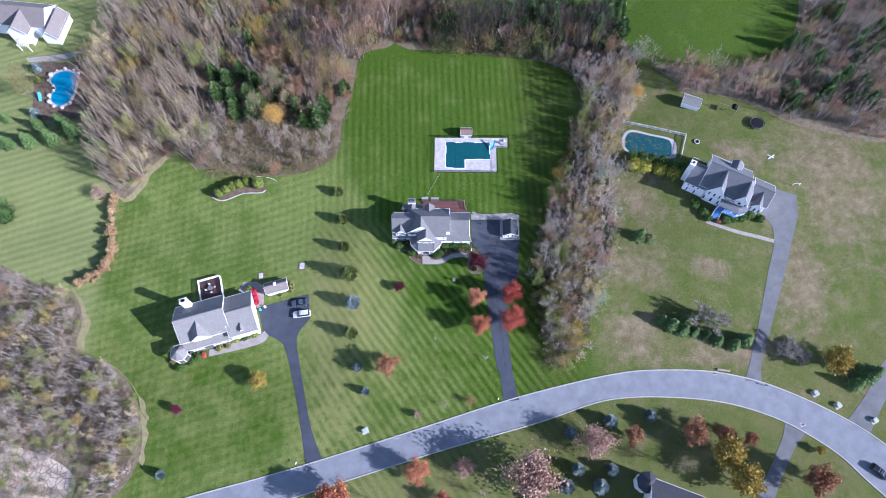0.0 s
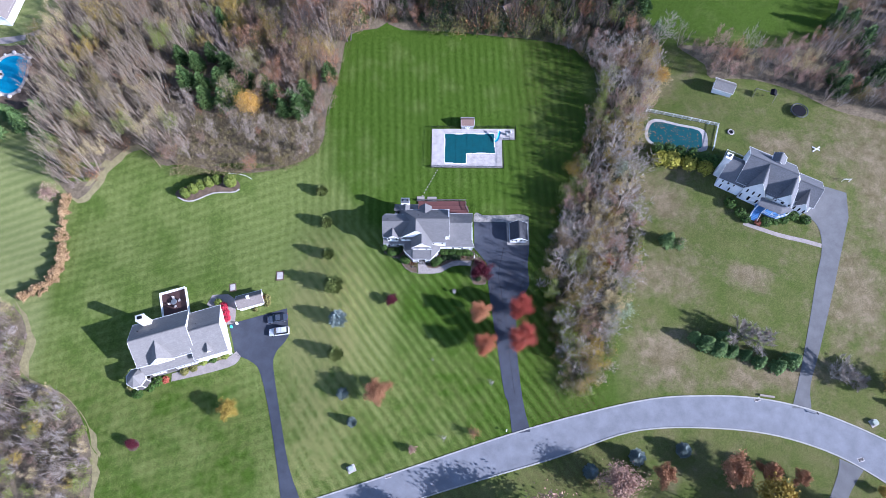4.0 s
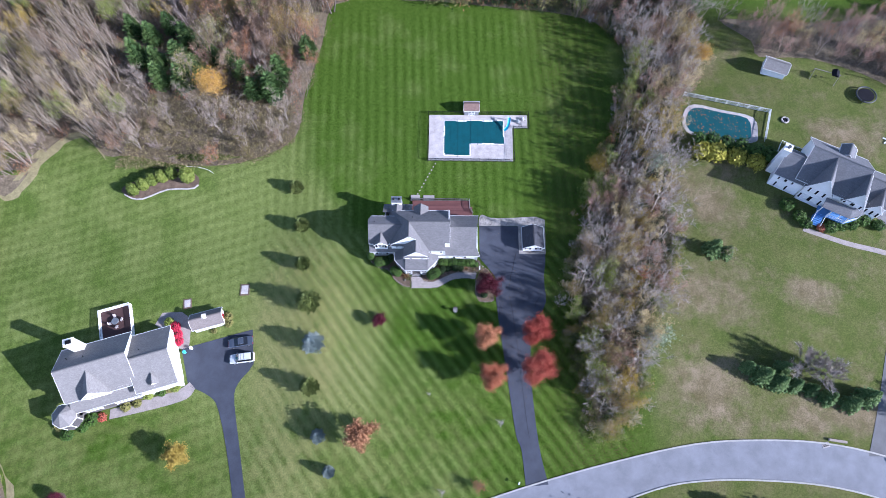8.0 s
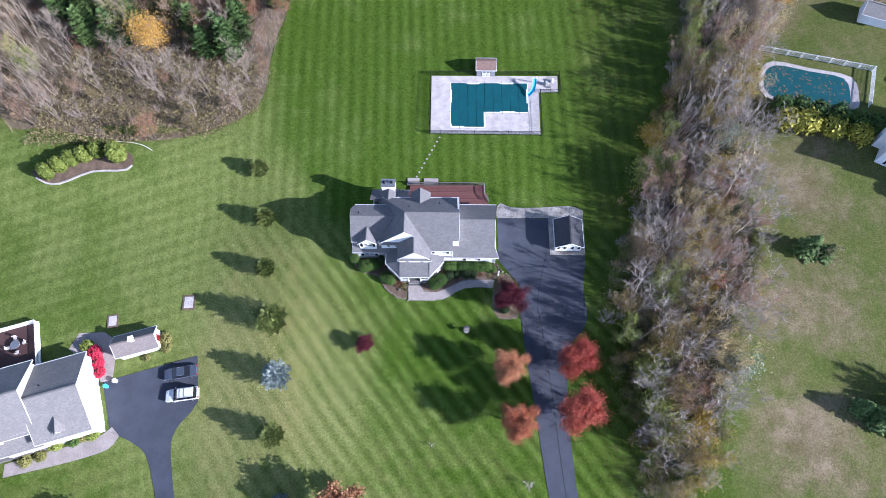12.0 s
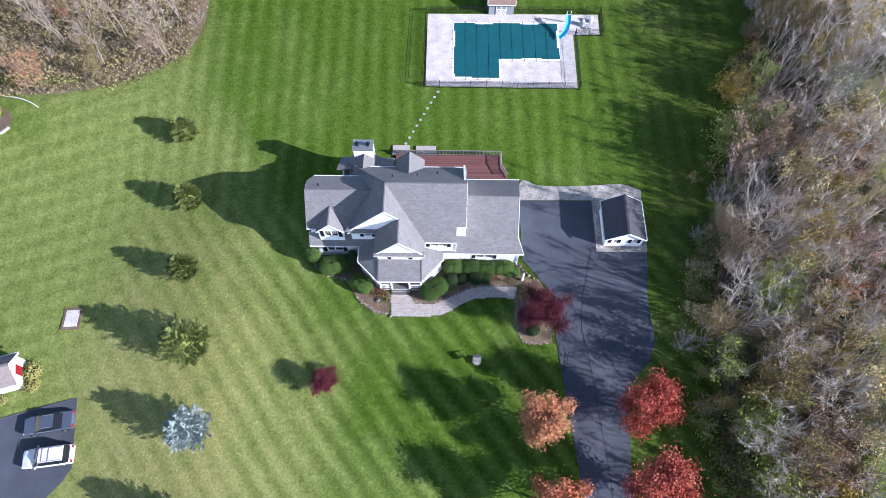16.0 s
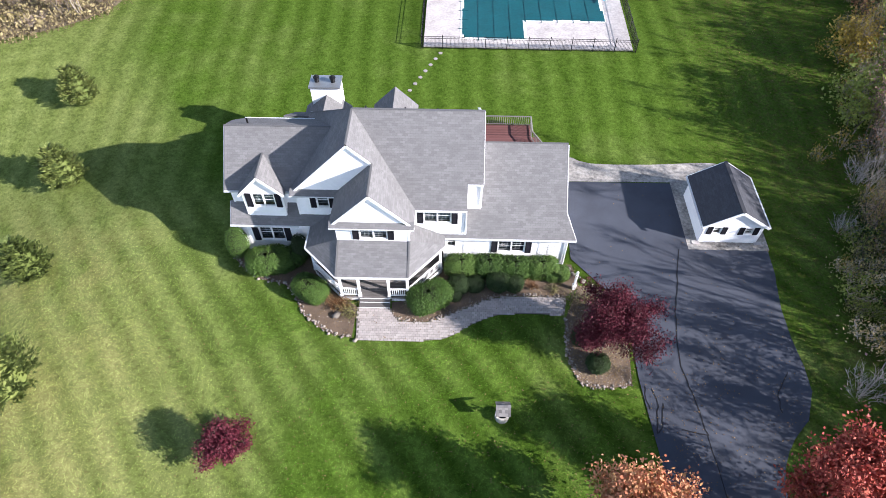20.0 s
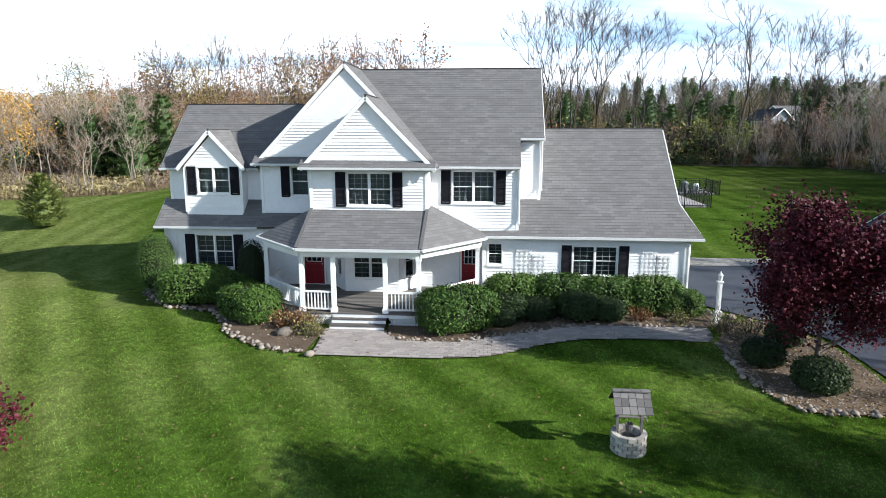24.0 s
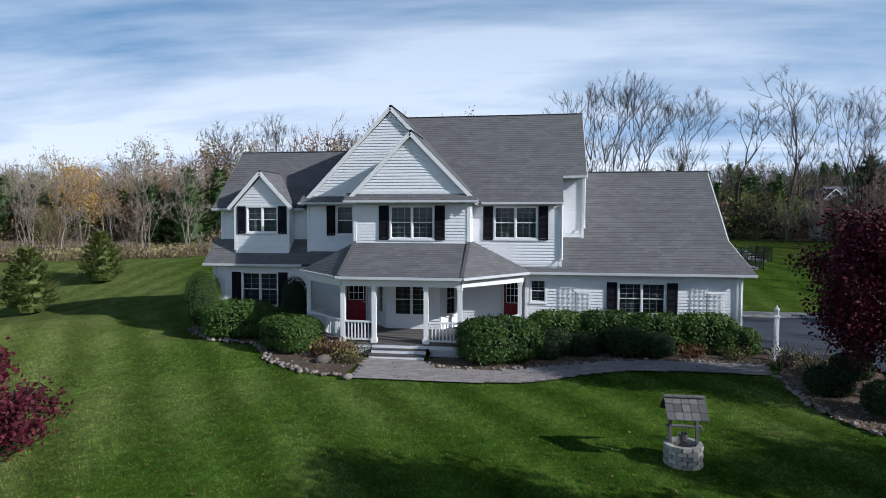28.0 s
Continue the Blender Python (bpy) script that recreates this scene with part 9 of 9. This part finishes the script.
east_house()
sheet("path_east", spline([(79.4, 10.3), (87, 7.4), (93.2, 5.8), (97.2, 4.6)], 3) + spline([(96.9, 3.6), (92.8, 4.8), (86.7, 6.4), (79.0, 9.4)], 3), PATH_STONE, "pale concrete path to the eastern house", "path", 0.05)


def east_garden():
    z = lambda x, y: gz(x, y)
    ring = spline([(59.2, 36.6), (61.4, 38.6), (66.5, 37.0), (71.6, 35.2), (71.8, 31.6), (70.6, 29.9), (64.5, 30.4), (59.3, 32.8)], 3, True)
    solid("pool_surround", drape([(66 + (x - 66) * 1.16 + 0.4, 34 + (y - 34) * 1.2) for x, y in ring], 0.10, 2.0, 0.2), CONCRETE, "pale paving round the eastern pool", "pool deck", "structure")
    p = thing("swimming_pool", "oval swimming pool under a leaf-strewn green cover", "swimming pool", 66, 34)
    inv = p.matrix_world.inverted()
    g = drape(ring, 0.14, 2.0)
    g.v = [tuple(inv @ Vector(v)) for v in g.v]
    part("cover", g, COVER, p, "green pool cover with fallen leaves")
    rng = random.Random(12)
    l = Geo()
    for _ in range(220):
        x, y = rng.uniform(59, 72), rng.uniform(29.5, 38.5)
        if inside(x, y, ring):
            leaf(l, rng, inv @ Vector((x, y, z(x, y) + 0.16)), rng.uniform(0.12, 0.28), flat=Vector((0, 0, 1)))
    tagged(part("fallen_leaves", l, LEAF_RUST, p), kind="stuff")
    f = thing("garden_fence", "white vinyl fence along the eastern pool", "fence", 67, 39.5)
    inv = f.matrix_world.inverted()
    line = [(59.2, 42.0), (76.4, 36.5), (74.0, 29.2)]
    for a, b in zip(line, line[1:]):
        n = max(1, round(math.hypot(b[0] - a[0], b[1] - a[1]) / 2.2))
        for i in range(n):
            p0 = Vector((a[0] + (b[0] - a[0]) * i / n, a[1] + (b[1] - a[1]) * i / n, 0))
            p1 = Vector((a[0] + (b[0] - a[0]) * (i + 1) / n, a[1] + (b[1] - a[1]) * (i + 1) / n, 0))
            p0.z, p1.z = z(p0.x, p0.y), z(p1.x, p1.y)
            p0, p1 = inv @ p0, inv @ p1
            part("post", Geo().box(p0.x - 0.07, p0.y - 0.07, p0.z - 0.1, p0.x + 0.07, p0.y + 0.07, p0.z + 1.35), TRIM, f)
            pan = Geo()
            for zz in (0.25, 1.2):
                pan.bar(p0 + Vector((0, 0, zz)), p1 + Vector((0, 0, zz)), 0.05, 0.12)
            pan = part("panel", pan, TRIM, f)
            for k in range(1, 12):
                q = p0.lerp(p1, k / 12)
                part("picket", Geo().box(q.x - 0.03, q.y - 0.03, q.z + 0.15, q.x + 0.03, q.y + 0.03, q.z + 1.25), TRIM, pan)
    s = thing("shed", "white garden shed with a pale grey roof", "shed", 79.2, 47.5, None, -22)
    gable_box(s, -2.4, 2.4, -1.6, 1.6, -0.4, 2.0, 3.2, "x", 0.25, SIDING, SHINGLE_LIGHT)
    t = thing("trampoline", "round trampoline with a dark mat", "trampoline", 97.6, 40.4)
    part("mat", Geo().lathe(0, 0, [(1.75, 0.83), (1.75, 0.86)], 24), SHUTTER, t, "dark jumping mat")
    part("rim", Geo().tube([(2.1 * math.cos(6.283 * i / 24), 2.1 * math.sin(6.283 * i / 24), 0.88) for i in range(25)], [0.16] * 25, 6), DARK_PLASTIC, t)
    for i in range(6):
        a = 6.283 * i / 6
        part("leg", Geo().tube([(2 * math.cos(a), 2 * math.sin(a), 0.85), (2 * math.cos(a), 2 * math.sin(a), -0.1)], [0.04, 0.04], 6), GREY_METAL, t)
    w = thing("swing_set", "weathered wooden swing set with a dark canopy", "swing set", 89.5, 45.2, None, -20)
    for x in (-2.6, 2.6):
        for sy in (-1, 1):
            part("leg", Geo().bar((x, sy * 1.1, -0.1), (x, 0, 2.3), 0.1, 0.1), WOOD_GREY, w)
    part("beam", Geo().bar((-2.8, 0, 2.35), (2.8, 0, 2.35), 0.12, 0.12), WOOD_GREY, w)
    part("canopy", Geo().add([(0.8, -0.9, 2.5), (2.4, -0.9, 2.5), (1.6, -0.9, 3.1), (0.8, 0.9, 2.5), (2.4, 0.9, 2.5), (1.6, 0.9, 3.1)], [(0, 1, 2), (5, 4, 3), (1, 4, 5, 2), (0, 2, 5, 3)]), SHUTTER, w, "dark canvas canopy")
    for x in (-1.6, -0.4):
        part("swing", Geo().box(x - 0.25, -0.1, 0.5, x + 0.25, 0.1, 0.54).box(x - 0.24, -0.01, 0.54, x - 0.22, 0.01, 2.3).box(x + 0.22, -0.01, 0.54, x + 0.24, 0.01, 2.3), BLACK_METAL, w)
    r = thing("fire_ring", "round stone fire ring in the grass", "fire ring", 79.4, 34.5)
    part("ring", Geo().tube([(0.7 * math.cos(6.283 * i / 16), 0.7 * math.sin(6.283 * i / 16), 0.15) for i in range(17)], [0.18] * 17, 6), CONCRETE, r)
    part("ash", Geo().lathe(0, 0, [(0.6, 0.0), (0.6, 0.08)], 12), SHUTTER, r)
    b = thing("bench_frame", "white folded lounge frame lying on the grass", "lounger", 99.7, 29.2)
    part("frame", Geo().bar((-0.9, -0.6, 0.1), (0.9, 0.5, 0.5), 0.3, 0.06).bar((-0.8, 0.8, 0.1), (0.7, -0.5, 0.45), 0.3, 0.06), TRIM, b)
    g = thing("goal", "small white goal frame beside the driveway", "goal", 105.4, 20.5)
    for x in (-0.9, 0.9):
        part("post", Geo().box(x - 0.05, -0.05, -0.1, x + 0.05, 0.05, 1.2), TRIM, g)
    part("crossbar", Geo().box(-0.9, -0.05, 1.15, 0.9, 0.05, 1.25), TRIM, g)


east_garden()


def far_houses():
    h = thing("house", "large cream house with taupe roofs beside a pool", "house", -127.5, 78.5, None, -6)
    h.scale = (0.9, 0.9, 0.9)
    taupe = bpy.data.materials["taupe_shingles"]
    gable_box(h, -12, 8, -4.5, 5.5, -1, 5.4, 9.2, "x", 0.4, SIDING, taupe)
    gable_box(h, -4, 3, -8, 0, -1, 5.4, 8.6, "y", 0.4, SIDING, taupe)
    gable_box(h, 7.0, 12.5, -7, 4, -1, 3.4, 6.2, "y", 0.4, SIDING, taupe)
    add_windows(h, (-12, -4.54), (-4, -4.54), [(1.0, 2.4, 3.4, 4.8), (4.4, 5.8, 3.4, 4.8), (1.0, 2.4, 0.8, 2.2)])
    add_windows(h, (-4, -8.04), (3, -8.04), [(1.2, 2.6, 3.4, 4.8), (4.2, 5.6, 3.4, 4.8), (2.4, 4.6, 0.6, 2.4)])
    add_windows(h, (7.0, -7.04), (12.5, -7.04), [(1.0, 2.4, 0.8, 2.2), (3.2, 4.6, 0.8, 2.2)])
    ring = spline([(-113.7, 60.6), (-110.4, 59.6), (-109.2, 57.1), (-109.3, 50.8), (-111.6, 48.0), (-114.7, 49.0), (-115.7, 51.8), (-114.8, 54.2), (-117.1, 56.7), (-116.4, 59.4)], 3, True)
    rim = [(-112.8 + (x + 112.8) * 1.22, 54.4 + (y - 54.4) * 1.15) for x, y in ring]
    sheet("planting_bed", spline([(-123, 63.5), (-116, 64), (-106, 64), (-104.5, 56), (-104, 46), (-110, 42.5), (-119, 43.5), (-121, 50), (-122.5, 57)], 3, True), MULCH, "dark planted bed round the neighbouring pool", "flower bed", 0.05, 2.0)
    solid("pool_surround", drape(rim, 0.07, 2.0), plain("pool_rocks", (0.42, 0.40, 0.37), 0.9, 0, 3, 0.4, 0.5), "pale rock edging round a free-form pool", "pool deck", "structure")
    rng = random.Random(44)
    for x, y in rim[::2]:
        ob = tagged(new("boulder", rock(rng.randrange(900), CONCRETE)), "pale boulder at the edge of the pool", "boulder", "boulders round the pool")
        ob.matrix_world = pose(x, y, gz(x, y) + 0.05, 0, 0, rng.uniform(0, 360))
        ob.scale = [rng.uniform(0.4, 0.9)] * 3
    sheet("path_north", [(-127.2, 65.6), (-116.2, 67.2), (-112.1, 68.0), (-109.0, 69.8), (-108.4, 68.2), (-111.8, 66.3), (-116.2, 64.8), (-126.2, 64.0)], PATH_STONE, "pale garden path behind the neighbouring house", "path", 0.06, 2.0)
    slide = thing("water_slide", "pale blue plastic slide beside the pool", "slide", -118.6, 50.4, None, 20)
    part("chute", Geo().bar((-0.2, -1.2, 0.3), (0.2, 1.3, 1.5), 0.8, 0.12), SLIDE_BLUE, slide)
    for y, z in ((1.2, 1.45), (0.1, 0.9)):
        part("leg", Geo().bar((0.3, y, -0.1), (0.15, y, z), 0.08, 0.08), TRIM, slide)
    pergola = thing("pergola", "white garden pergola on the terrace", "pergola", -127.4, 69.6, None, -6)
    for x in (-1.6, 1.6):
        for y in (-1.2, 1.2):
            part("post", Geo().box(x - 0.09, y - 0.09, -0.1, x + 0.09, y + 0.09, 2.5), TRIM, pergola)
    for i in range(6):
        part("rafter", Geo().box(-1.9 + 0.72 * i, -1.6, 2.5, -1.8 + 0.72 * i, 1.6, 2.65), TRIM, pergola)
    p = thing("swimming_pool", "free-form pool with bright blue water", "swimming pool", -112.8, 54.4)
    inv = p.matrix_world.inverted()
    g = drape(ring, 0.10, 2.0)
    g.v = [tuple(inv @ Vector(v)) for v in g.v]
    part("water", g, plain("pool_water", (0.02, 0.24, 0.40), 0.06, 0, 2, 0.15, 0.08, 0.5), p, "clear blue pool water")
    h = thing("house", "grey house with a dark conical turret across the road", "house", 58, -62, None, -20)
    gable_box(h, -3, 9, -5, 3, -0.5, 5.0, 7.8, "x", 0.4, SIDING_OLD, SHINGLE_DARK)
    ring = [(-4 + 2.3 * math.cos(6.283 * i / 8), 2.0 + 2.3 * math.sin(6.283 * i / 8)) for i in range(8)]
    for i in range(8):
        p, q = ring[i], ring[(i + 1) % 8]
        wall(h, p, q, -0.5, 4.4, (), SIDING_OLD)
        k = 1.15
        P, Q = (-4 + (p[0] + 4) * k, 2 + (p[1] - 2) * k), (-4 + (q[0] + 4) * k, 2 + (q[1] - 2) * k)
        roof(h, [[(*P, 4.3), (*Q, 4.3), (-4, 2, 6.6)]], SHINGLE_DARK, 0.08, "turret_roof")
    b = thing("barn", "small brown-roofed outbuilding among the trees", "outbuilding", 24.7, 76, None, 35)
    gable_box(b, -2.6, 2.6, -2.2, 2.2, -0.4, 2.6, 4.4, "x", 0.3, WOOD_GREY, SHINGLE_BROWN)
    h = thing("house", "grey two-storey house seen through the far trees", "house", 70, 128, None, 12)
    blue_grey = plain("blue_grey_siding", (0.24, 0.26, 0.30), 0.7, 0, 6, 0.1, 0.05)
    gable_box(h, -2, 8, -4, 4, -1, 5.2, 7.4, "x", 0.5, blue_grey, SHINGLE)
    gable_box(h, -6.5, -1.5, -5.5, 3, -1, 4.4, 6.6, "y", 0.5, blue_grey, SHINGLE_DARK)
    add_windows(h, (-2, -4.04), (8, -4.04), [(1.0, 2.2, 3.3, 4.6), (4.0, 5.2, 3.3, 4.6), (7.4, 8.6, 3.3, 4.6), (1.0, 2.2, 0.8, 2.2), (4.0, 6.0, 0.4, 2.3), (7.4, 8.6, 0.8, 2.2)])
    for x in (-6.2, -4.2, -2.2):
        post(h, x, -7.0, -0.8, 2.6, 0.2)
    roof(h, [[(-6.8, -7.4, 2.6), (-1.4, -7.4, 2.6), (-1.4, -5.4, 3.4), (-6.8, -5.4, 3.4)]], SHINGLE_DARK, 0.1, "porch_roof")


far_houses()


# ---- small things along the road ----
def roadside():
    for x, y, turn in ((20.2, -38.9, 70), (-30.0, -55.0, 70), (89.2, -34.8, 110)):
        m = thing("mailbox", "mailbox on a wooden post by the kerb", "mailbox", x, y, None, turn)
        part("post", Geo().box(-0.05, -0.05, -0.2, 0.05, 0.05, 1.05), WOOD_GREY, m)
        part("box", Geo().tube([(-0.28, 0, 1.15), (0.28, 0, 1.15)], [0.12, 0.12], 10), BLACK_METAL if x > 50 else TRIM, m)
    for x, y in ((-13.6, -47.0), (107.0, -39.6), (115.4, -43.2), (101.8, -36.6)):
        b = thing("utility_box", "pale utility box standing on the verge", "utility box", x, y, None, 25)
        part("cabinet", Geo().box(-0.55, -0.45, 0.06, 0.55, 0.45, 0.85).box(-0.58, -0.48, 0.85, 0.58, 0.48, 0.92), plain("utility_green", (0.34, 0.38, 0.33), 0.5) if "utility_green" not in bpy.data.materials else bpy.data.materials["utility_green"], b)
        part("pad", Geo().box(-0.9, -0.8, -0.05, 0.9, 0.8, 0.06), CONCRETE, b)
    for x, y in ((-5.6, -48.4), (76.8, -31.7), (97.2, -44.4)):
        d = thing("storm_drain", "iron storm drain at the kerb", "drain", x, y, gz(x, y) + 0.05, 15)
        part("frame", Geo().box(-0.7, -0.45, -0.05, 0.7, 0.45, 0.012), CONCRETE, d)
        for i in range(8):
            part("bar", Geo().box(-0.55 + 0.15 * i, -0.32, 0.012, -0.48 + 0.15 * i, 0.32, 0.03), BLACK_METAL, d)
    s = thing("stone_sign", "low pale stone marker by the eastern driveway", "marker", 79.0, -31.0, None, -8)
    part("stone", Geo().box(-1.6, -0.2, -0.1, 1.6, 0.2, 0.5), STONE, s)
    for x, y, mat, text in ((-43.8, -15.6, SLIDE_BLUE, "blue"), (-42.6, -14.8, TRIM, "white")):
        b = thing("bin", text + " bin standing on the driveway", "bin", x, y, gz(x, y) + 0.05, 20)
        part("tub", Geo().lathe(0, 0, [(0.25, 0), (0.32, 0.7), (0.34, 0.72)], 10), mat, b)
        part("lid", Geo().lathe(0, 0, [(0.35, 0.72), (0.33, 0.78), (0.1, 0.82)], 10), mat, b)
    # tar seams on the driveway
    for line, w in (([(20.9, 4.6), (20.3, 1.9), (19.7, -0.4), (19.3, -3.6), (19.6, -5.8), (20.0, -8.2)], 0.07), ([(20.0, -8.2), (18.6, -7.9)], 0.06), ([(17.3, -5.6), (17.5, -6.6), (17.2, -8.1), (17.6, -7.7), (17.8, -6.4)], 0.06), ([(16.9, -5.4), (17.0, -6.8)], 0.06), ([(20.0, -8.2), (20.6, -14), (21.4, -22), (22.4, -31)], 0.05), ([(25.5, -4.3), (24.6, -5.6), (24.4, -6.8)], 0.05)):
        rng = random.Random(len(line))
        fine = [(x + rng.uniform(-0.06, 0.06), y) for x, y in spline(line, 5)]
        solid("tar_seam", ribbon(fine, w, 0.01, 0.056), TAR, "black tar crack seal on the driveway", "crack seal", "structure")
    sheet("mulch_ring", [(-62.1 + 1.3 * math.cos(0.5 * i), -42.4 + 1.3 * math.sin(0.5 * i)) for i in range(13)][:12], MULCH, "round mulch ring under a small maple", "mulch ring", 0.05)
    bed = spline([(-61.9, 19.0), (-60.4, 17.0), (-57.4, 16.6), (-52.3, 18.6), (-46.6, 19.0), (-46.0, 21.4), (-49.9, 23.2), (-55.2, 22.0)], 3, True)
    sheet("shrub_bed", bed, MULCH, "mulched shrub bed with a pale stone border", "flower bed", 0.05)
    solid("bed_edging", ribbon(bed[2:14], 0.25, 0.2, 0.08), CONCRETE, "pale stone border of the shrub bed", "edging", "structure")
    heap = spline([(-106, -50.4), (-98.9, -52.0), (-90.5, -54.6), (-84.0, -59.0), (-84.8, -64.5), (-93, -69), (-106, -66), (-113, -58)], 3, True)
    sheet("bare_soil", heap, DIRT, "bare heap of pale soil in the wood", "soil", 0.10, 2.0)


roadside()


# ---- grass and leaves ----
def blades():
    rng = np.random.default_rng(6)
    n = 340000
    x, y = rng.uniform(-27, 16, n), rng.uniform(-19.5, 7.0, n)
    keep = np.ones(n, bool)
    for i in np.nonzero((x > -9.7) & (y > -5.5))[0]:
        px, py = float(x[i]), float(y[i])
        if (px < 13.6 and py > 1.2) or any(inside(px, py, p) for p in (BED_WEST, BED_EAST, BED_TREE, WALK, DRIVE)):
            keep[i] = False
    keep &= ~((x > 15.2) & (y < -5.4))
    rim = np.minimum(np.minimum(x + 27, 7.0 - y) / 7.0, np.minimum(y + 19.5, 5.0) / 5.0)
    keep &= rng.uniform(0, 1, n) < np.clip(rim, 0, 1) ** 1.5
    x, y = x[keep], y[keep]
    n = len(x)
    z = np.array([gz(a, b) for a, b in zip(x, y)])
    a, h, w = rng.uniform(0, 6.283, n), rng.uniform(0.018, 0.045, n), rng.uniform(0.006, 0.012, n)
    lean = rng.uniform(-0.04, 0.04, (n, 2))
    v = np.empty((n, 3, 3), np.float32)
    v[:, 0] = np.stack([x - w * np.cos(a), y - w * np.sin(a), z], 1)
    v[:, 1] = np.stack([x + w * np.cos(a), y + w * np.sin(a), z], 1)
    v[:, 2] = np.stack([x + lean[:, 0], y + lean[:, 1], z + h], 1)
    me = bpy.data.meshes.new("grass")
    me.vertices.add(3 * n)
    me.vertices.foreach_set("co", v.ravel())
    me.loops.add(3 * n)
    me.loops.foreach_set("vertex_index", np.arange(3 * n, dtype=np.int32))
    me.polygons.add(n)
    me.polygons.foreach_set("loop_start", np.arange(0, 3 * n, 3, dtype=np.int32))
    me.materials.append(BLADE)
    me.update(calc_edges=True)
    tagged(new("grass", me), "short mown grass blades before the house", "grass", "", "stuff")


blades()


def fallen_leaves():
    rng = random.Random(9)
    g = Geo()
    for _ in range(5200):
        u = rng.random()
        if u < 0.4:
            x, y = rng.uniform(-14, 26), rng.uniform(-17, 0)
        elif u < 0.75:
            y = rng.uniform(-28, 55)
            x = 33 + max(0, y - 5) * 0.3 - abs(rng.gauss(0, 7))
        else:
            x, y = rng.gauss(15, 5), rng.gauss(-14, 7)
        if -9 < x < 13.6 and 1 < y < 12:
            continue
        leaf(g, rng, (x, y, gz(x, y) + 0.075), rng.uniform(0.04, 0.085), flat=Vector((rng.uniform(-0.4, 0.4), rng.uniform(-0.4, 0.4), 1)).normalized(), long=1.2)
    tagged(new("fallen_leaves", g.mesh("fallen_leaves", STRAW)), "scattered fallen autumn leaves", "leaves", "", "stuff")
    # rough dry brush on the open ground before the north-western wood
    rng = random.Random(12)
    g, h = Geo(), Geo()
    patch = [(-64, 23), (-60, 41), (-40, 44), (-27, 39), (-26, 30), (-33, 25), (-50, 23)]
    for x, y in scatter(patch, 0.42, 77):
        a = Vector((x, y, gz(x, y)))
        for _ in range(3):
            sliver(g, a, a + Vector((rng.uniform(-0.5, 0.5), rng.uniform(-0.5, 0.5), rng.uniform(0.2, 0.65))), 0.035, Vector((rng.uniform(-1, 1), rng.uniform(-1, 1), 0)).normalized())
        for _ in range(4):
            leaf(h, rng, a + Vector((rng.uniform(-0.4, 0.4), rng.uniform(-0.4, 0.4), rng.uniform(0.1, 0.9))), rng.uniform(0.10, 0.24))
    tagged(new("dry_brush", g.mesh("dry_brush", DRY_GRASS)), "rough dry stalks before the wood", "brush", "", "stuff")
    tagged(new("dry_brush", h.mesh("dry_brush", BRUSH)), "rough olive-brown brush before the wood", "brush", "", "stuff")
    # dry grass along the edge of the north-western wood
    rng = random.Random(10)
    g = Geo()
    edge = spline(WOOD_NW[:12], 3)
    for _ in range(7000):
        i = rng.randrange(len(edge) - 1)
        s = rng.random()
        x = edge[i][0] + (edge[i + 1][0] - edge[i][0]) * s + rng.gauss(-0.6, 0.9)
        y = edge[i][1] + (edge[i + 1][1] - edge[i][1]) * s + rng.gauss(0.8, 0.9)
        a = Vector((x, y, gz(x, y)))
        sliver(g, a, a + Vector((rng.uniform(-0.3, 0.3), rng.uniform(-0.3, 0.3), rng.uniform(0.12, 0.40))), 0.022, Vector((rng.uniform(-1, 1), rng.uniform(-1, 1), 0)).normalized())
    tagged(new("dry_grass", g.mesh("dry_grass", DRY_GRASS)), "tall dry grass along the wood's edge", "grass", "", "stuff")


fallen_leaves()
pipe = spline([(-49.1, 23.8), (-46.0, 23.5), (-44.2, 23.0), (-42.8, 22.2)], 4)
tagged(new("drain_pipe", Geo().tube([(x, y, gz(x, y) + 0.1) for x, y in pipe], [0.04] * len(pipe), 6).mesh("drain_pipe", TRIM)), "white plastic drain pipe lying beside the brush", "pipe")
